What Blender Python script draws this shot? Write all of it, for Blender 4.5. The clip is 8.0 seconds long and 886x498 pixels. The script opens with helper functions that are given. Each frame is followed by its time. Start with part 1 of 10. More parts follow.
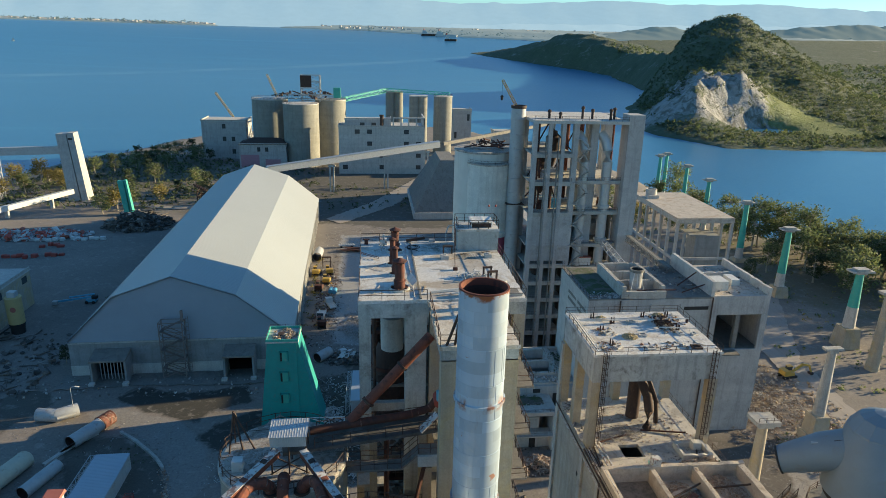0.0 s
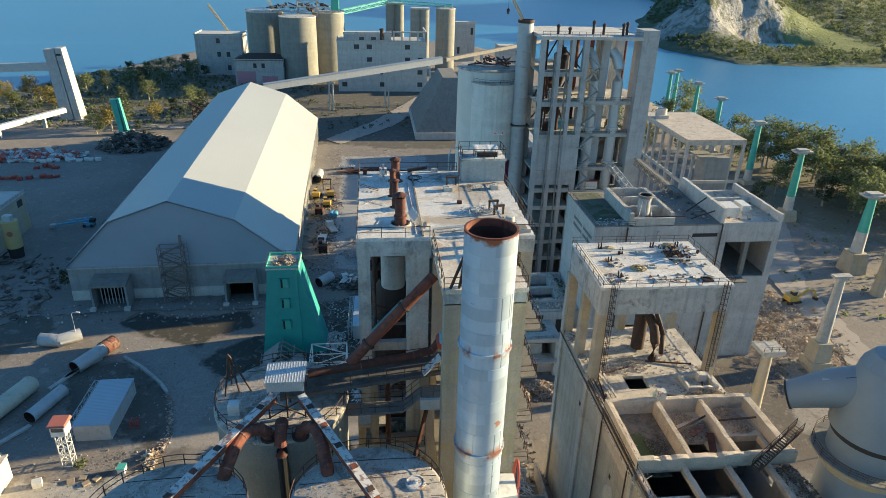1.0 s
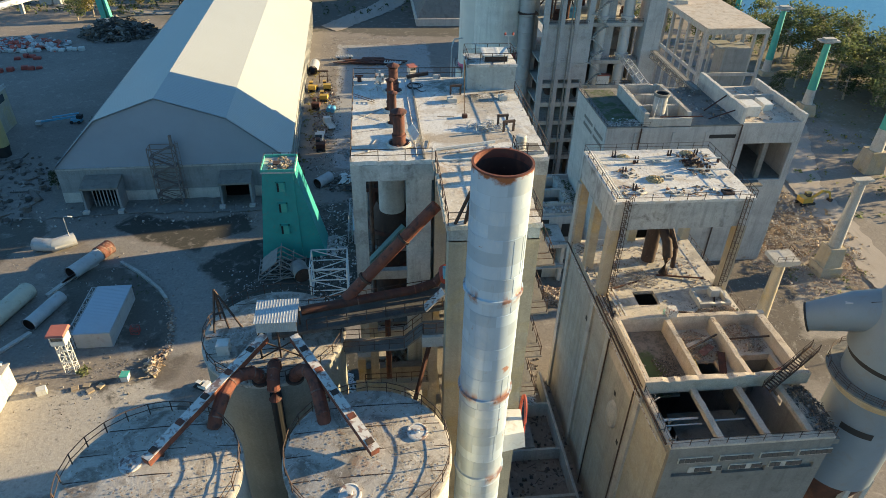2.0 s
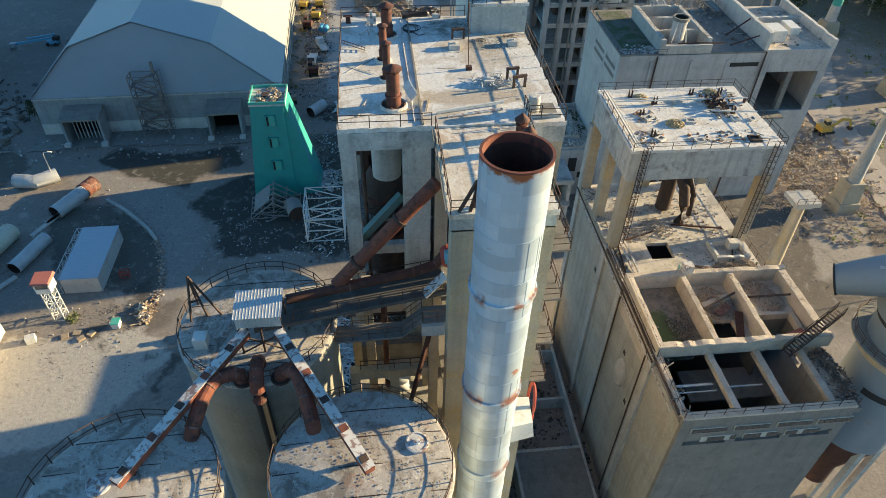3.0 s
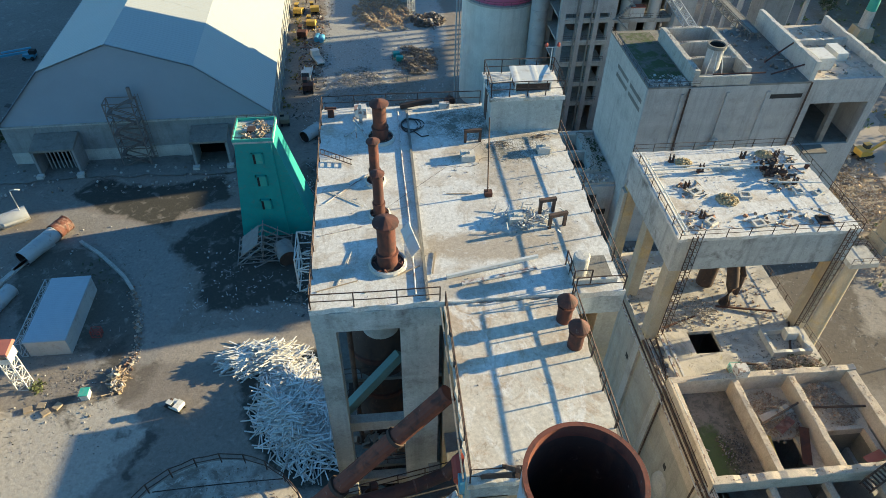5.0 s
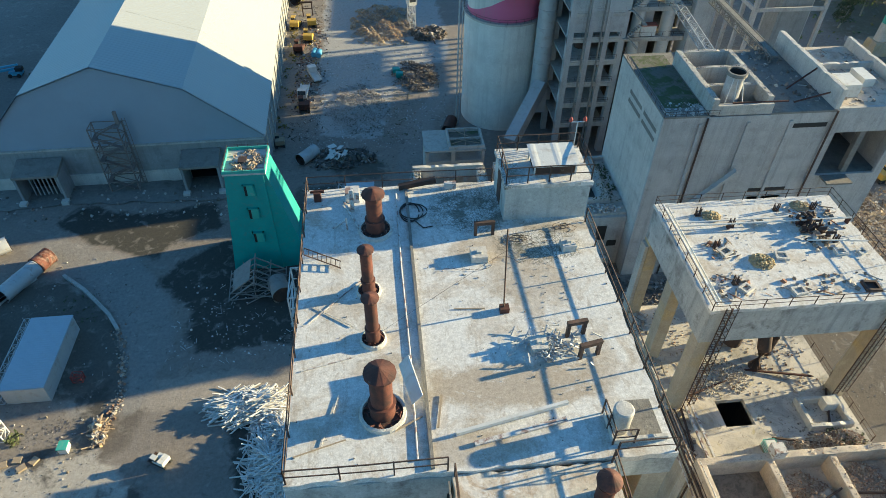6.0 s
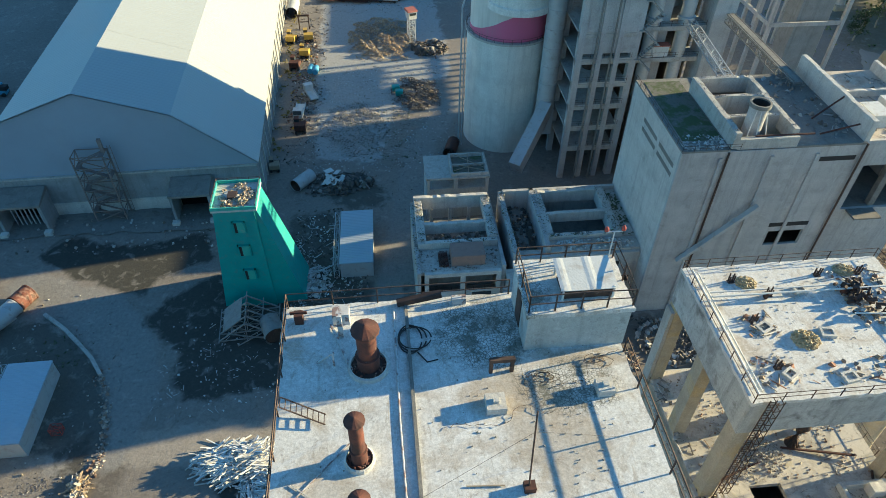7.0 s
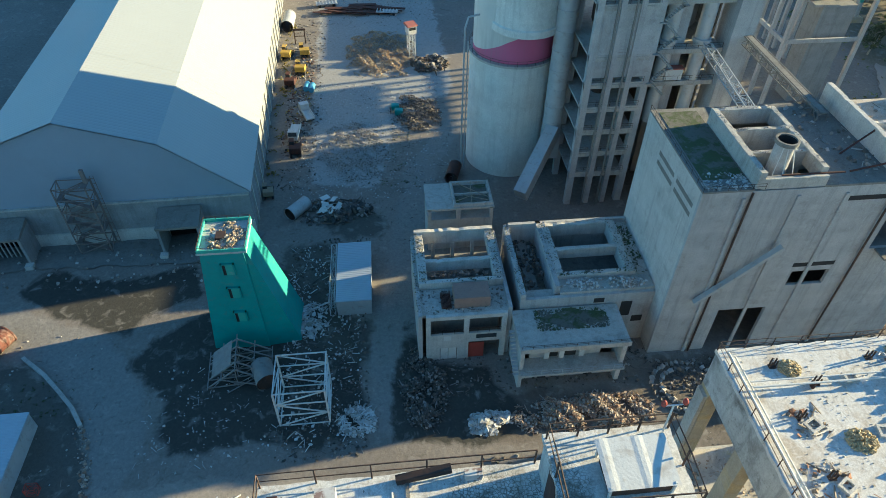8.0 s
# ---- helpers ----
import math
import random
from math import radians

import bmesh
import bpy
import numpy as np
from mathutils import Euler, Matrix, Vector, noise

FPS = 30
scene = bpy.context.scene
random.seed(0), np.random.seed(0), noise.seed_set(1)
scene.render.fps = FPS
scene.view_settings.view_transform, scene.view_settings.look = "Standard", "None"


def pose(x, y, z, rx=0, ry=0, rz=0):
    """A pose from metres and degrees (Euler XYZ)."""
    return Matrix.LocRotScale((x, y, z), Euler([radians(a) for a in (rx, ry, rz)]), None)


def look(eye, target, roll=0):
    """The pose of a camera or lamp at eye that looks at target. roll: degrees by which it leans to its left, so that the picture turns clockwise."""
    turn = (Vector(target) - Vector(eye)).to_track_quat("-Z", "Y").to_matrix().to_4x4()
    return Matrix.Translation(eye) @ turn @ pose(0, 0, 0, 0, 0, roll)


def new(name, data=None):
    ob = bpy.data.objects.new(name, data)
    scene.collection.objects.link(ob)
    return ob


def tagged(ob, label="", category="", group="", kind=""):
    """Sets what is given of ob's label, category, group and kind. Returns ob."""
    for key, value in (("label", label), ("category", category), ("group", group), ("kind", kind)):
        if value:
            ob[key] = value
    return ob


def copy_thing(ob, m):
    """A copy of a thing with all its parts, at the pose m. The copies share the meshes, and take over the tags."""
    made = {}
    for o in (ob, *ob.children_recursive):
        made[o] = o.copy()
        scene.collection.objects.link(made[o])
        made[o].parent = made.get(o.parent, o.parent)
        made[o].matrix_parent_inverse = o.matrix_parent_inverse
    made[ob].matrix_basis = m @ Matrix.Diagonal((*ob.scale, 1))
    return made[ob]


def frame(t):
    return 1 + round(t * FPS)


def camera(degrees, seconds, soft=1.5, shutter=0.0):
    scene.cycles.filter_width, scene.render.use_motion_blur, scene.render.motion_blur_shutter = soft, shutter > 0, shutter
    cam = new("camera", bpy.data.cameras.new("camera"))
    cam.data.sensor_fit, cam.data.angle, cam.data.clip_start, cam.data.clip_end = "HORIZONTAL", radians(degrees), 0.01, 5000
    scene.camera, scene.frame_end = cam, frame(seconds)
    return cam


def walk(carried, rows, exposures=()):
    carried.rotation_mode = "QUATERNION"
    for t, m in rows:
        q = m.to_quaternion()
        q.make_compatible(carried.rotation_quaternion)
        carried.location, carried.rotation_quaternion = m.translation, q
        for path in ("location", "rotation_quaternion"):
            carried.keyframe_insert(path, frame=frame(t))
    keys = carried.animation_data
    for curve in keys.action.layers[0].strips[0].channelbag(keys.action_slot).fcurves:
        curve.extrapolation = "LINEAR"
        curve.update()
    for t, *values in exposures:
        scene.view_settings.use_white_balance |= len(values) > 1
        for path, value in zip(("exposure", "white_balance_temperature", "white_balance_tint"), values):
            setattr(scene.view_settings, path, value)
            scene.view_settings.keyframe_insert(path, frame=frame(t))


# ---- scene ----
cam = camera(67.9, 8.0, soft=0.5)
METRES, EYE, TILT, LEAN, TURN = 62.0, 86.0, 0.0, 0.0, -6.6
ROWS = [
    (0.0, 0.0, 0.0, 0.0, 0.47, -17.64, -1.46),
    (0.5, -0.001, 0.0285, 0.0007, 0.55, -20.42, -1.47),
    (1.0, -0.0024, 0.0653, 0.0014, 0.67, -24.7, -1.45),
    (1.5, -0.0039, 0.1112, 0.0031, 0.77, -29.71, -1.4),
    (2.0, -0.0055, 0.1635, 0.0049, 0.82, -34.3, -1.34),
    (3.5, -0.0114, 0.3519, 0.0104, 0.7, -42.96, -1.13),
    (4.0, -0.0144, 0.4206, 0.0122, 0.73, -42.98, -1.05),
    (5.5, -0.023, 0.6321, 0.0162, 0.86, -42.95, -0.84),
    (6.0, -0.0269, 0.7046, 0.0166, 0.81, -42.94, -0.79),
    (6.5, -0.0309, 0.7775, 0.0178, 0.78, -42.94, -0.71),
    (7.0, -0.0343, 0.8512, 0.0189, 0.74, -42.94, -0.65),
    (7.5, -0.0384, 0.9252, 0.0207, 0.68, -42.95, -0.61),
    (8.0, -0.043, 0.9987, 0.023, 0.65, -42.97, -0.59),
]
walk(cam, [(t, pose(0, 0, EYE, TILT, LEAN, TURN) @ pose(METRES * x, METRES * y, METRES * z, 90 + pitch, roll, yaw)) for t, x, y, z, yaw, pitch, roll in ROWS],
     exposures=[(0.0, 1.2, 6450, 2), (0.5, 1.4, 6500, 2), (1.0, 1.54, 6600, 2), (2.0, 1.6, 7050, 3), (3.5, 1.66, 6700, 1), (5.5, 1.66, 6400, -3), (6.5, 1.66, 6300, -5), (8.0, 1.76, 6250, -6)])

# ---- light ----
SUN_ELEVATION, SUN_AZIMUTH = 12.0, 81.0      # degrees; azimuth clockwise from +y
sun_way = Vector((math.sin(radians(SUN_AZIMUTH)) * math.cos(radians(SUN_ELEVATION)),
                  math.cos(radians(SUN_AZIMUTH)) * math.cos(radians(SUN_ELEVATION)), math.sin(radians(SUN_ELEVATION))))
sun_data = bpy.data.lights.new("sun", "SUN")
sun_data.energy, sun_data.angle, sun_data.color = 5.0, radians(0.55), (1.0, 0.765, 0.47)
sun = new("sun", sun_data)
sun.matrix_world = look(sun_way * 400, (0, 0, 0))
world = bpy.data.worlds.new("sky")
scene.world = world
world.use_nodes = True
wn = world.node_tree.nodes
sky = wn.new("ShaderNodeTexSky")
sky.sky_type, sky.sun_disc = "NISHITA", False
sky.sun_elevation, sky.sun_rotation = radians(SUN_ELEVATION), radians(SUN_AZIMUTH)
sky.air_density, sky.dust_density, sky.ozone_density = 1.0, 0.1, 4.5
tint = wn.new("ShaderNodeMix")
tint.data_type, tint.blend_type = "RGBA", "MULTIPLY"
tint.inputs[0].default_value = 1.0
tint.inputs[7].default_value = (0.88, 1.0, 1.02, 1)      # clear, dry evening air
world.node_tree.links.new(sky.outputs[0], tint.inputs[6])
world.node_tree.links.new(tint.outputs[2], wn["Background"].inputs[0])
wn["Background"].inputs[1].default_value = 0.095


# ---- materials ----
class Mat:
    """A procedural material; noises run in world metres."""

    def __init__(self, name, rough=0.85, metal=0.0):
        self.m = bpy.data.materials.new(name)
        self.m.use_nodes = True
        self.t = self.m.node_tree
        self.b = self.t.nodes["Principled BSDF"]
        self.b.inputs["Roughness"].default_value = rough
        self.b.inputs["Metallic"].default_value = metal
        self.geo = self.t.nodes.new("ShaderNodeNewGeometry")
        self.col = None

    def node(self, kind):
        return self.t.nodes.new(kind)

    def link(self, a, b):
        self.t.links.new(a, b)

    def noise(self, scale, detail=4.0, stretch=(1, 1, 1), rough=0.6, warp=0.0):
        mp = self.node("ShaderNodeMapping")
        mp.inputs["Scale"].default_value = stretch
        self.link(self.geo.outputs["Position"], mp.inputs[0])
        n = self.node("ShaderNodeTexNoise")
        n.inputs["Scale"].default_value = scale
        n.inputs["Detail"].default_value = detail
        n.inputs["Roughness"].default_value = rough
        n.inputs["Distortion"].default_value = warp
        self.link(mp.outputs[0], n.inputs["Vector"])
        return n.outputs["Fac"]

    def ramp(self, fac, lo, hi):
        r = self.node("ShaderNodeMapRange")
        r.inputs[1].default_value, r.inputs[2].default_value = lo, hi
        self.link(fac, r.inputs[0])
        return r.outputs[0]

    def math(self, op, a, b):
        n = self.node("ShaderNodeMath")
        n.operation = op
        for i, v in enumerate((a, b)):
            if isinstance(v, (int, float)):
                n.inputs[i].default_value = v
            else:
                self.link(v, n.inputs[i])
        return n.outputs[0]

    def base(self, colour):
        rgb = self.node("ShaderNodeRGB")
        rgb.outputs[0].default_value = (*colour, 1)
        self.col = rgb.outputs[0]
        return self

    def over(self, colour, fac, amount=1.0):
        mx = self.node("ShaderNodeMix")
        mx.data_type = "RGBA"
        if amount != 1.0:
            fac = self.math("MULTIPLY", fac, amount)
        self.link(fac, mx.inputs[0])
        self.link(self.col, mx.inputs[6])
        mx.inputs[7].default_value = (*colour, 1)
        self.col = mx.outputs[2]
        return self

    def vary(self, fac, lo, hi):
        """Multiplies the colour by lo..hi as fac goes 0..1."""
        k = self.node("ShaderNodeMapRange")
        k.inputs[3].default_value, k.inputs[4].default_value = lo, hi
        self.link(fac, k.inputs[0])
        mx = self.node("ShaderNodeVectorMath")
        mx.operation = "SCALE"
        self.link(self.col, mx.inputs[0])
        self.link(k.outputs[0], mx.inputs["Scale"])
        self.col = mx.outputs[0]
        return self

    def random(self):
        return self.node("ShaderNodeObjectInfo").outputs["Random"]

    def island(self):
        return self.geo.outputs["Random Per Island"]

    def bump(self, fac, strength=0.4, dist=0.1):
        b = self.node("ShaderNodeBump")
        b.inputs["Strength"].default_value, b.inputs["Distance"].default_value = strength, dist
        self.link(fac, b.inputs["Height"])
        self.link(b.outputs[0], self.b.inputs["Normal"])
        return self

    def axis(self, i):
        s = self.node("ShaderNodeSeparateXYZ")
        self.link(self.geo.outputs["Position"], s.inputs[0])
        return s.outputs[i]

    def done(self):
        self.link(self.col, self.b.inputs["Base Color"])
        return self.m


def concrete(name, colour, dirt=(0.16, 0.14, 0.12), dirt_amount=0.6, streaks=0.5, patch=None, patch_amount=0.6, cracks=0.0, relief=0.6):
    k = Mat(name, 0.9)
    k.base(colour)
    k.vary(k.noise(0.35, 5), 0.75, 1.22)
    if patch:
        k.over(patch, k.ramp(k.noise(0.22, 6, warp=0.8), 0.5, 0.66), patch_amount)
    k.over(dirt, k.ramp(k.noise(0.5, 8, rough=0.7, warp=0.4), 0.52, 0.72), dirt_amount)
    if streaks:
        k.vary(k.noise(0.42, 3, (0.03, 0.03, 1)), 0.82, 1.18)
    k.over(tuple(c * 0.5 for c in colour), k.ramp(k.noise(1.1, 5, (1, 1, 0.06)), 0.5, 0.72), streaks)
    k.over(tuple(min(1, c * 1.35) for c in colour), k.ramp(k.noise(1.7, 6, (1, 1, 0.35), warp=0.7), 0.60, 0.70), 0.35)
    k.over(dirt, k.ramp(k.noise(2.6, 7, rough=0.75), 0.58, 0.68), dirt_amount * 0.7)
    if cracks:
        v = k.node("ShaderNodeTexVoronoi")
        v.feature = "DISTANCE_TO_EDGE"
        v.inputs["Scale"].default_value = cracks
        wob = k.node("ShaderNodeVectorMath")
        wob.operation = "ADD"
        n = k.node("ShaderNodeTexNoise")
        n.inputs["Scale"].default_value = 1.3
        k.link(k.geo.outputs["Position"], n.inputs["Vector"])
        k.link(k.geo.outputs["Position"], wob.inputs[0])
        k.link(n.outputs["Color"], wob.inputs[1])
        k.link(wob.outputs[0], v.inputs["Vector"])
        line = k.math("MULTIPLY", k.ramp(v.outputs["Distance"], 0.018, 0.006), k.ramp(k.noise(0.4, 3), 0.42, 0.55))
        k.over(dirt, line, 0.8)
    fine = k.noise(5.0, 8, rough=0.75)
    k.vary(k.noise(13.0, 5, rough=0.8), 0.62, 1.38)
    k.vary(fine, 0.58, 1.42)
    return k.bump(fine, relief, 0.08).done()


def plain(name, colour, rough=0.7, metal=0.0, lo=0.8, hi=1.15, scale=1.2, wear=None, wear_amount=0.6, wear_at=(0.55, 0.7)):
    k = Mat(name, rough, metal)
    k.base(colour)
    k.vary(k.noise(scale, 5), lo, hi)
    if wear:
        k.over(wear, k.ramp(k.noise(scale * 1.7, 7, warp=0.6), *wear_at), wear_amount)
    fine = k.noise(9.0, 4)
    k.vary(fine, 0.9, 1.1)
    return k.bump(fine, 0.3, 0.03).done()


def rusted(name, colour=(0.08, 0.032, 0.023), light=(0.13, 0.046, 0.028)):
    k = Mat(name, 0.8, 0.15)
    k.base(colour)
    k.over(light, k.ramp(k.noise(1.4, 7, (1, 1, 0.5), warp=0.5), 0.48, 0.7), 0.8)
    k.over((0.04, 0.025, 0.022), k.ramp(k.noise(1.6, 7, warp=0.5), 0.50, 0.66), 0.75)
    k.over((0.30, 0.24, 0.20), k.ramp(k.noise(3.2, 7, (1, 1, 0.6), warp=0.6), 0.66, 0.72), 0.4)
    fine = k.noise(12, 4)
    return k.bump(fine, 0.4, 0.03).done()


M = {}
M["concrete"] = concrete("concrete_grey", (0.42, 0.40, 0.36))
M["concrete_pale"] = concrete("concrete_pale", (0.50, 0.48, 0.44), (0.22, 0.20, 0.17), 0.5, 0.4)
M["concrete_wall"] = concrete("concrete_wall_grey", (0.41, 0.40, 0.385), (0.21, 0.195, 0.175), 0.5, 0.5)
M["concrete_sand"] = concrete("concrete_sand", (0.37, 0.345, 0.295), (0.20, 0.18, 0.15), 0.5, 0.5, (0.40, 0.32, 0.20), 0.4)
M["beam_weathered"] = concrete("beam_weathered", (0.40, 0.42, 0.40), (0.13, 0.115, 0.10), 0.75, 0.7, (0.58, 0.60, 0.58), 0.7)
# concrete_dark: grimy slabs; inside open frames it also stands in for shade
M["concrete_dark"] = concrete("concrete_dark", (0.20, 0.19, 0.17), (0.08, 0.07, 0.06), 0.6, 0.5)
M["concrete_ochre"] = concrete("concrete_ochre", (0.40, 0.345, 0.26), (0.22, 0.19, 0.16), 0.35, 0.35, (0.46, 0.34, 0.16), 0.75)
k = Mat("roof_whitewash", 0.88)
k.base((0.64, 0.63, 0.60))
k.vary(k.noise(0.35, 5), 0.82, 1.12)


def spot(k, cx, cy, rx, ry, ragged=1.6):
    """1 inside an uneven stain about cx, cy."""
    ax, ay = k.math("DIVIDE", k.math("SUBTRACT", k.axis(0), cx), rx), k.math("DIVIDE", k.math("SUBTRACT", k.axis(1), cy), ry)
    r = k.math("ADD", k.math("MULTIPLY", ax, ax), k.math("MULTIPLY", ay, ay))
    return k.ramp(k.math("ADD", r, k.math("MULTIPLY", k.math("SUBTRACT", k.noise(0.7, 6, rough=0.7), 0.5), ragged * 2)), 1.25, 0.55)


for cx, cy, rx, ry, amount in ((8.6, 60.3, 4.2, 1.3, 0.75), (10.4, 66.8, 2.0, 2.8, 0.55), (8.2, 69.0, 1.6, 1.1, 0.6), (3.0, 61.6, 1.6, .8, 0.5), (.6, 65.4, 1.6, .7, 0.4), (12.4, 61.0, 1.2, 2.0, 0.4), (6.5, 57.4, 2.4, .8, .6), (12.6, 70.6, 2.2, .6, .6)):
    k.over((0.34, 0.27, 0.19), spot(k, cx, cy, rx, ry), amount)
k.over((0.40, 0.33, 0.25), k.ramp(k.noise(0.42, 8, rough=0.7, warp=0.8), 0.49, 0.66), 0.75)
k.over((0.24, 0.20, 0.15), k.ramp(k.noise(0.9, 9, rough=0.8, warp=1.0), 0.56, 0.64), 0.55)
k.over((0.30, 0.25, 0.18), k.ramp(k.noise(3.5, 8, (1, .35, 1), rough=0.75, warp=0.6), 0.56, 0.70), 0.45)
k.over((0.17, 0.15, 0.12), k.ramp(k.noise(1.5, 8, rough=0.75, warp=0.4), 0.60, 0.72), 0.7)
cell = k.node("ShaderNodeTexVoronoi")
cell.feature = "DISTANCE_TO_EDGE"
cell.inputs["Scale"].default_value = 6.5
k.link(k.geo.outputs["Position"], cell.inputs["Vector"])
moss = k.math("MAXIMUM", spot(k, 8.4, 72.6, 2.6, 2.4, 1.0), spot(k, 11.5, 69.2, 2.2, 1.6, 1.4))
k.over((0.075, 0.075, 0.06), k.math("MULTIPLY", moss, k.ramp(cell.outputs["Distance"], 0.12, 0.03)), 0.8)
k.over((0.11, 0.11, 0.085), k.math("MULTIPLY", moss, k.ramp(k.noise(1.1, 8, rough=0.75), 0.46, 0.58)), 0.85)
k.over((0.36, 0.31, 0.25), k.ramp(k.noise(2.2, 9, (1, .3, 1), rough=0.8, warp=0.5), 0.54, 0.60), 0.5)
k.over((0.72, 0.71, 0.69), k.ramp(k.noise(1.8, 9, (.35, 1, 1), rough=0.8, warp=0.5), 0.56, 0.62), 0.5)
fine = k.noise(5.0, 8, rough=0.75)
k.vary(k.ramp(k.noise(13.0, 5, rough=0.8), 0.38, 0.62), 0.84, 1.1)
k.vary(k.ramp(fine, 0.36, 0.64), 0.80, 1.14)
M["roof_white"] = k.bump(fine, 0.2, 0.06).done()
k = Mat("deck_pale_concrete", 0.9)
k.base((0.52, 0.48, 0.42))
k.vary(k.noise(0.4, 5), 0.8, 1.12)
k.over((0.30, 0.28, 0.25), k.ramp(k.noise(0.35, 8, rough=0.7, warp=0.8), 0.48, 0.58), 0.8)
k.over((0.40, 0.34, 0.17), k.ramp(k.noise(0.5, 7, rough=0.7, warp=0.5), 0.57, 0.66), 0.6)
k.over((0.15, 0.12, 0.09), k.ramp(k.noise(1.3, 9, rough=0.78, warp=0.8), 0.56, 0.64), 0.75)
fine = k.noise(5.0, 8, rough=0.78)
k.vary(fine, 0.72, 1.28)
M["deck_pale"] = k.bump(fine, 0.3, 0.06).done()
k = Mat("roof_cream_wash", 0.9)
k.base((0.56, 0.51, 0.43))
k.vary(k.noise(0.5, 5), 0.85, 1.12)
k.over((0.38, 0.27, 0.18), k.ramp(k.noise(0.5, 9, rough=0.75, warp=0.9), 0.50, 0.60), 0.65)
k.over((0.68, 0.66, 0.62), k.ramp(k.noise(0.8, 9, (1, .5, 1), rough=0.78, warp=0.7), 0.53, 0.59), 0.7)
k.over((0.26, 0.21, 0.16), k.ramp(k.noise(2.4, 9, (1, .4, 1), rough=0.8, warp=0.5), 0.57, 0.63), 0.55)
fine = k.noise(5.0, 8, rough=0.78)
k.vary(k.ramp(fine, 0.36, 0.64), 0.78, 1.16)
M["roof_cream"] = k.bump(fine, 0.25, 0.05).done()
M["roof_dust"] = concrete("roof_dusty", (0.48, 0.42, 0.35), (0.16, 0.13, 0.10), 0.65, 0.0, (0.36, 0.27, 0.19), 0.6, 0.0, 0.35)
k = Mat("silo_top_concrete", 0.92)
k.base((0.40, 0.37, 0.33))
k.vary(k.noise(0.5, 5), 0.75, 1.2)
k.over((0.17, 0.145, 0.12), k.ramp(k.noise(0.45, 8, rough=0.72, warp=0.9), 0.47, 0.60), 0.9)
k.over((0.30, 0.17, 0.11), k.ramp(k.noise(0.8, 7, rough=0.7, warp=0.7), 0.58, 0.68), 0.6)
k.over((0.58, 0.55, 0.50), k.ramp(k.noise(1.6, 8, rough=0.75, warp=0.8), 0.56, 0.63), 0.7)
k.over((0.08, 0.07, 0.06), k.ramp(k.noise(2.4, 8, rough=0.75, warp=0.5), 0.60, 0.68), 0.75)
fine = k.noise(7.0, 8, rough=0.75)
k.vary(fine, 0.7, 1.3)
M["silo_top"] = k.bump(fine, 0.4, 0.06).done()
M["pit_beige"] = concrete("concrete_beige_worn", (0.50, 0.43, 0.35), (0.20, 0.16, 0.13), 0.6, 0.3, (0.36, 0.29, 0.22), 0.6)
M["silo_wall"] = concrete("silo_concrete", (0.46, 0.455, 0.41), (0.24, 0.22, 0.19), 0.3, 0.3)
M["clinker_wall"] = concrete("clinker_silo_concrete", (0.62, 0.62, 0.57), (0.36, 0.34, 0.30), 0.35, 0.35)
# darker copy of silo_wall; on the far silos it carries their shade
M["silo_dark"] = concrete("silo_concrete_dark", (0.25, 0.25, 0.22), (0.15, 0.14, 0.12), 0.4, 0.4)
M["rust"] = rusted("rusted_steel")
M["rust_red"] = rusted("rusted_steel_red", (0.16, 0.05, 0.032), (0.25, 0.075, 0.04))
M["rust_dark"] = rusted("rusted_steel_dark", (0.055, 0.035, 0.028), (0.11, 0.06, 0.04))
M["rail"] = rusted("rail_rusted", (0.07, 0.045, 0.035), (0.17, 0.10, 0.07))
M["teal"] = plain("teal_paint", (0.024, 0.29, 0.265), 0.5, 0.0, 0.75, 1.15, 0.6, (0.09, 0.19, 0.18), 0.5)
M["teal_light"] = plain("teal_paint_light", (0.06, 0.38, 0.30), 0.6, 0.0, 0.8, 1.15, 0.6, (0.3, 0.3, 0.28), 0.4)
M["white_steel"] = plain("white_painted_steel", (0.60, 0.60, 0.57), 0.6, 0.0, 0.8, 1.1, 0.8, (0.32, 0.26, 0.2), 0.5)
M["grey_steel"] = plain("grey_painted_steel", (0.42, 0.43, 0.43), 0.55, 0.1, 0.8, 1.15, 0.6, (0.25, 0.19, 0.15), 0.5)
M["zinc"] = plain("corrugated_zinc", (0.50, 0.52, 0.53), 0.45, 0.4, 0.8, 1.1, 0.7, (0.34, 0.28, 0.22), 0.4)
M["rust_pale"] = plain("faded_brown_steel", (0.20, 0.165, 0.15), 0.7, 0.1, 0.8, 1.15, 1.0, (0.12, 0.06, 0.04), 0.6)
M["yellow"] = plain("yellow_machine_paint", (0.50, 0.32, 0.06), 0.5, 0.0, 0.8, 1.1, 1.5, (0.2, 0.13, 0.08), 0.5)
M["red"] = plain("red_paint", (0.32, 0.055, 0.04), 0.6)
M["blue"] = plain("blue_paint", (0.10, 0.35, 0.50), 0.5)
M["black"] = plain("black_rubber", (0.025, 0.025, 0.025), 0.8)
# dark: near-black for black steel, and for painted shade inside openings
M["dark"] = plain("black_steel_and_shade", (0.03, 0.028, 0.026), 0.9)
M["glass"] = plain("dusty_glass", (0.05, 0.06, 0.065), 0.25)
M["wood"] = plain("weathered_timber", (0.34, 0.27, 0.19), 0.85, 0, 0.6, 1.2, 2.0)
M["cabin_pink"] = plain("faded_pink_sheet", (0.30, 0.19, 0.15), 0.8, 0, 0.75, 1.15, 1.0, (0.18, 0.12, 0.1), 0.5)
M["tile_red"] = plain("red_roof_sheet", (0.36, 0.12, 0.09), 0.7)


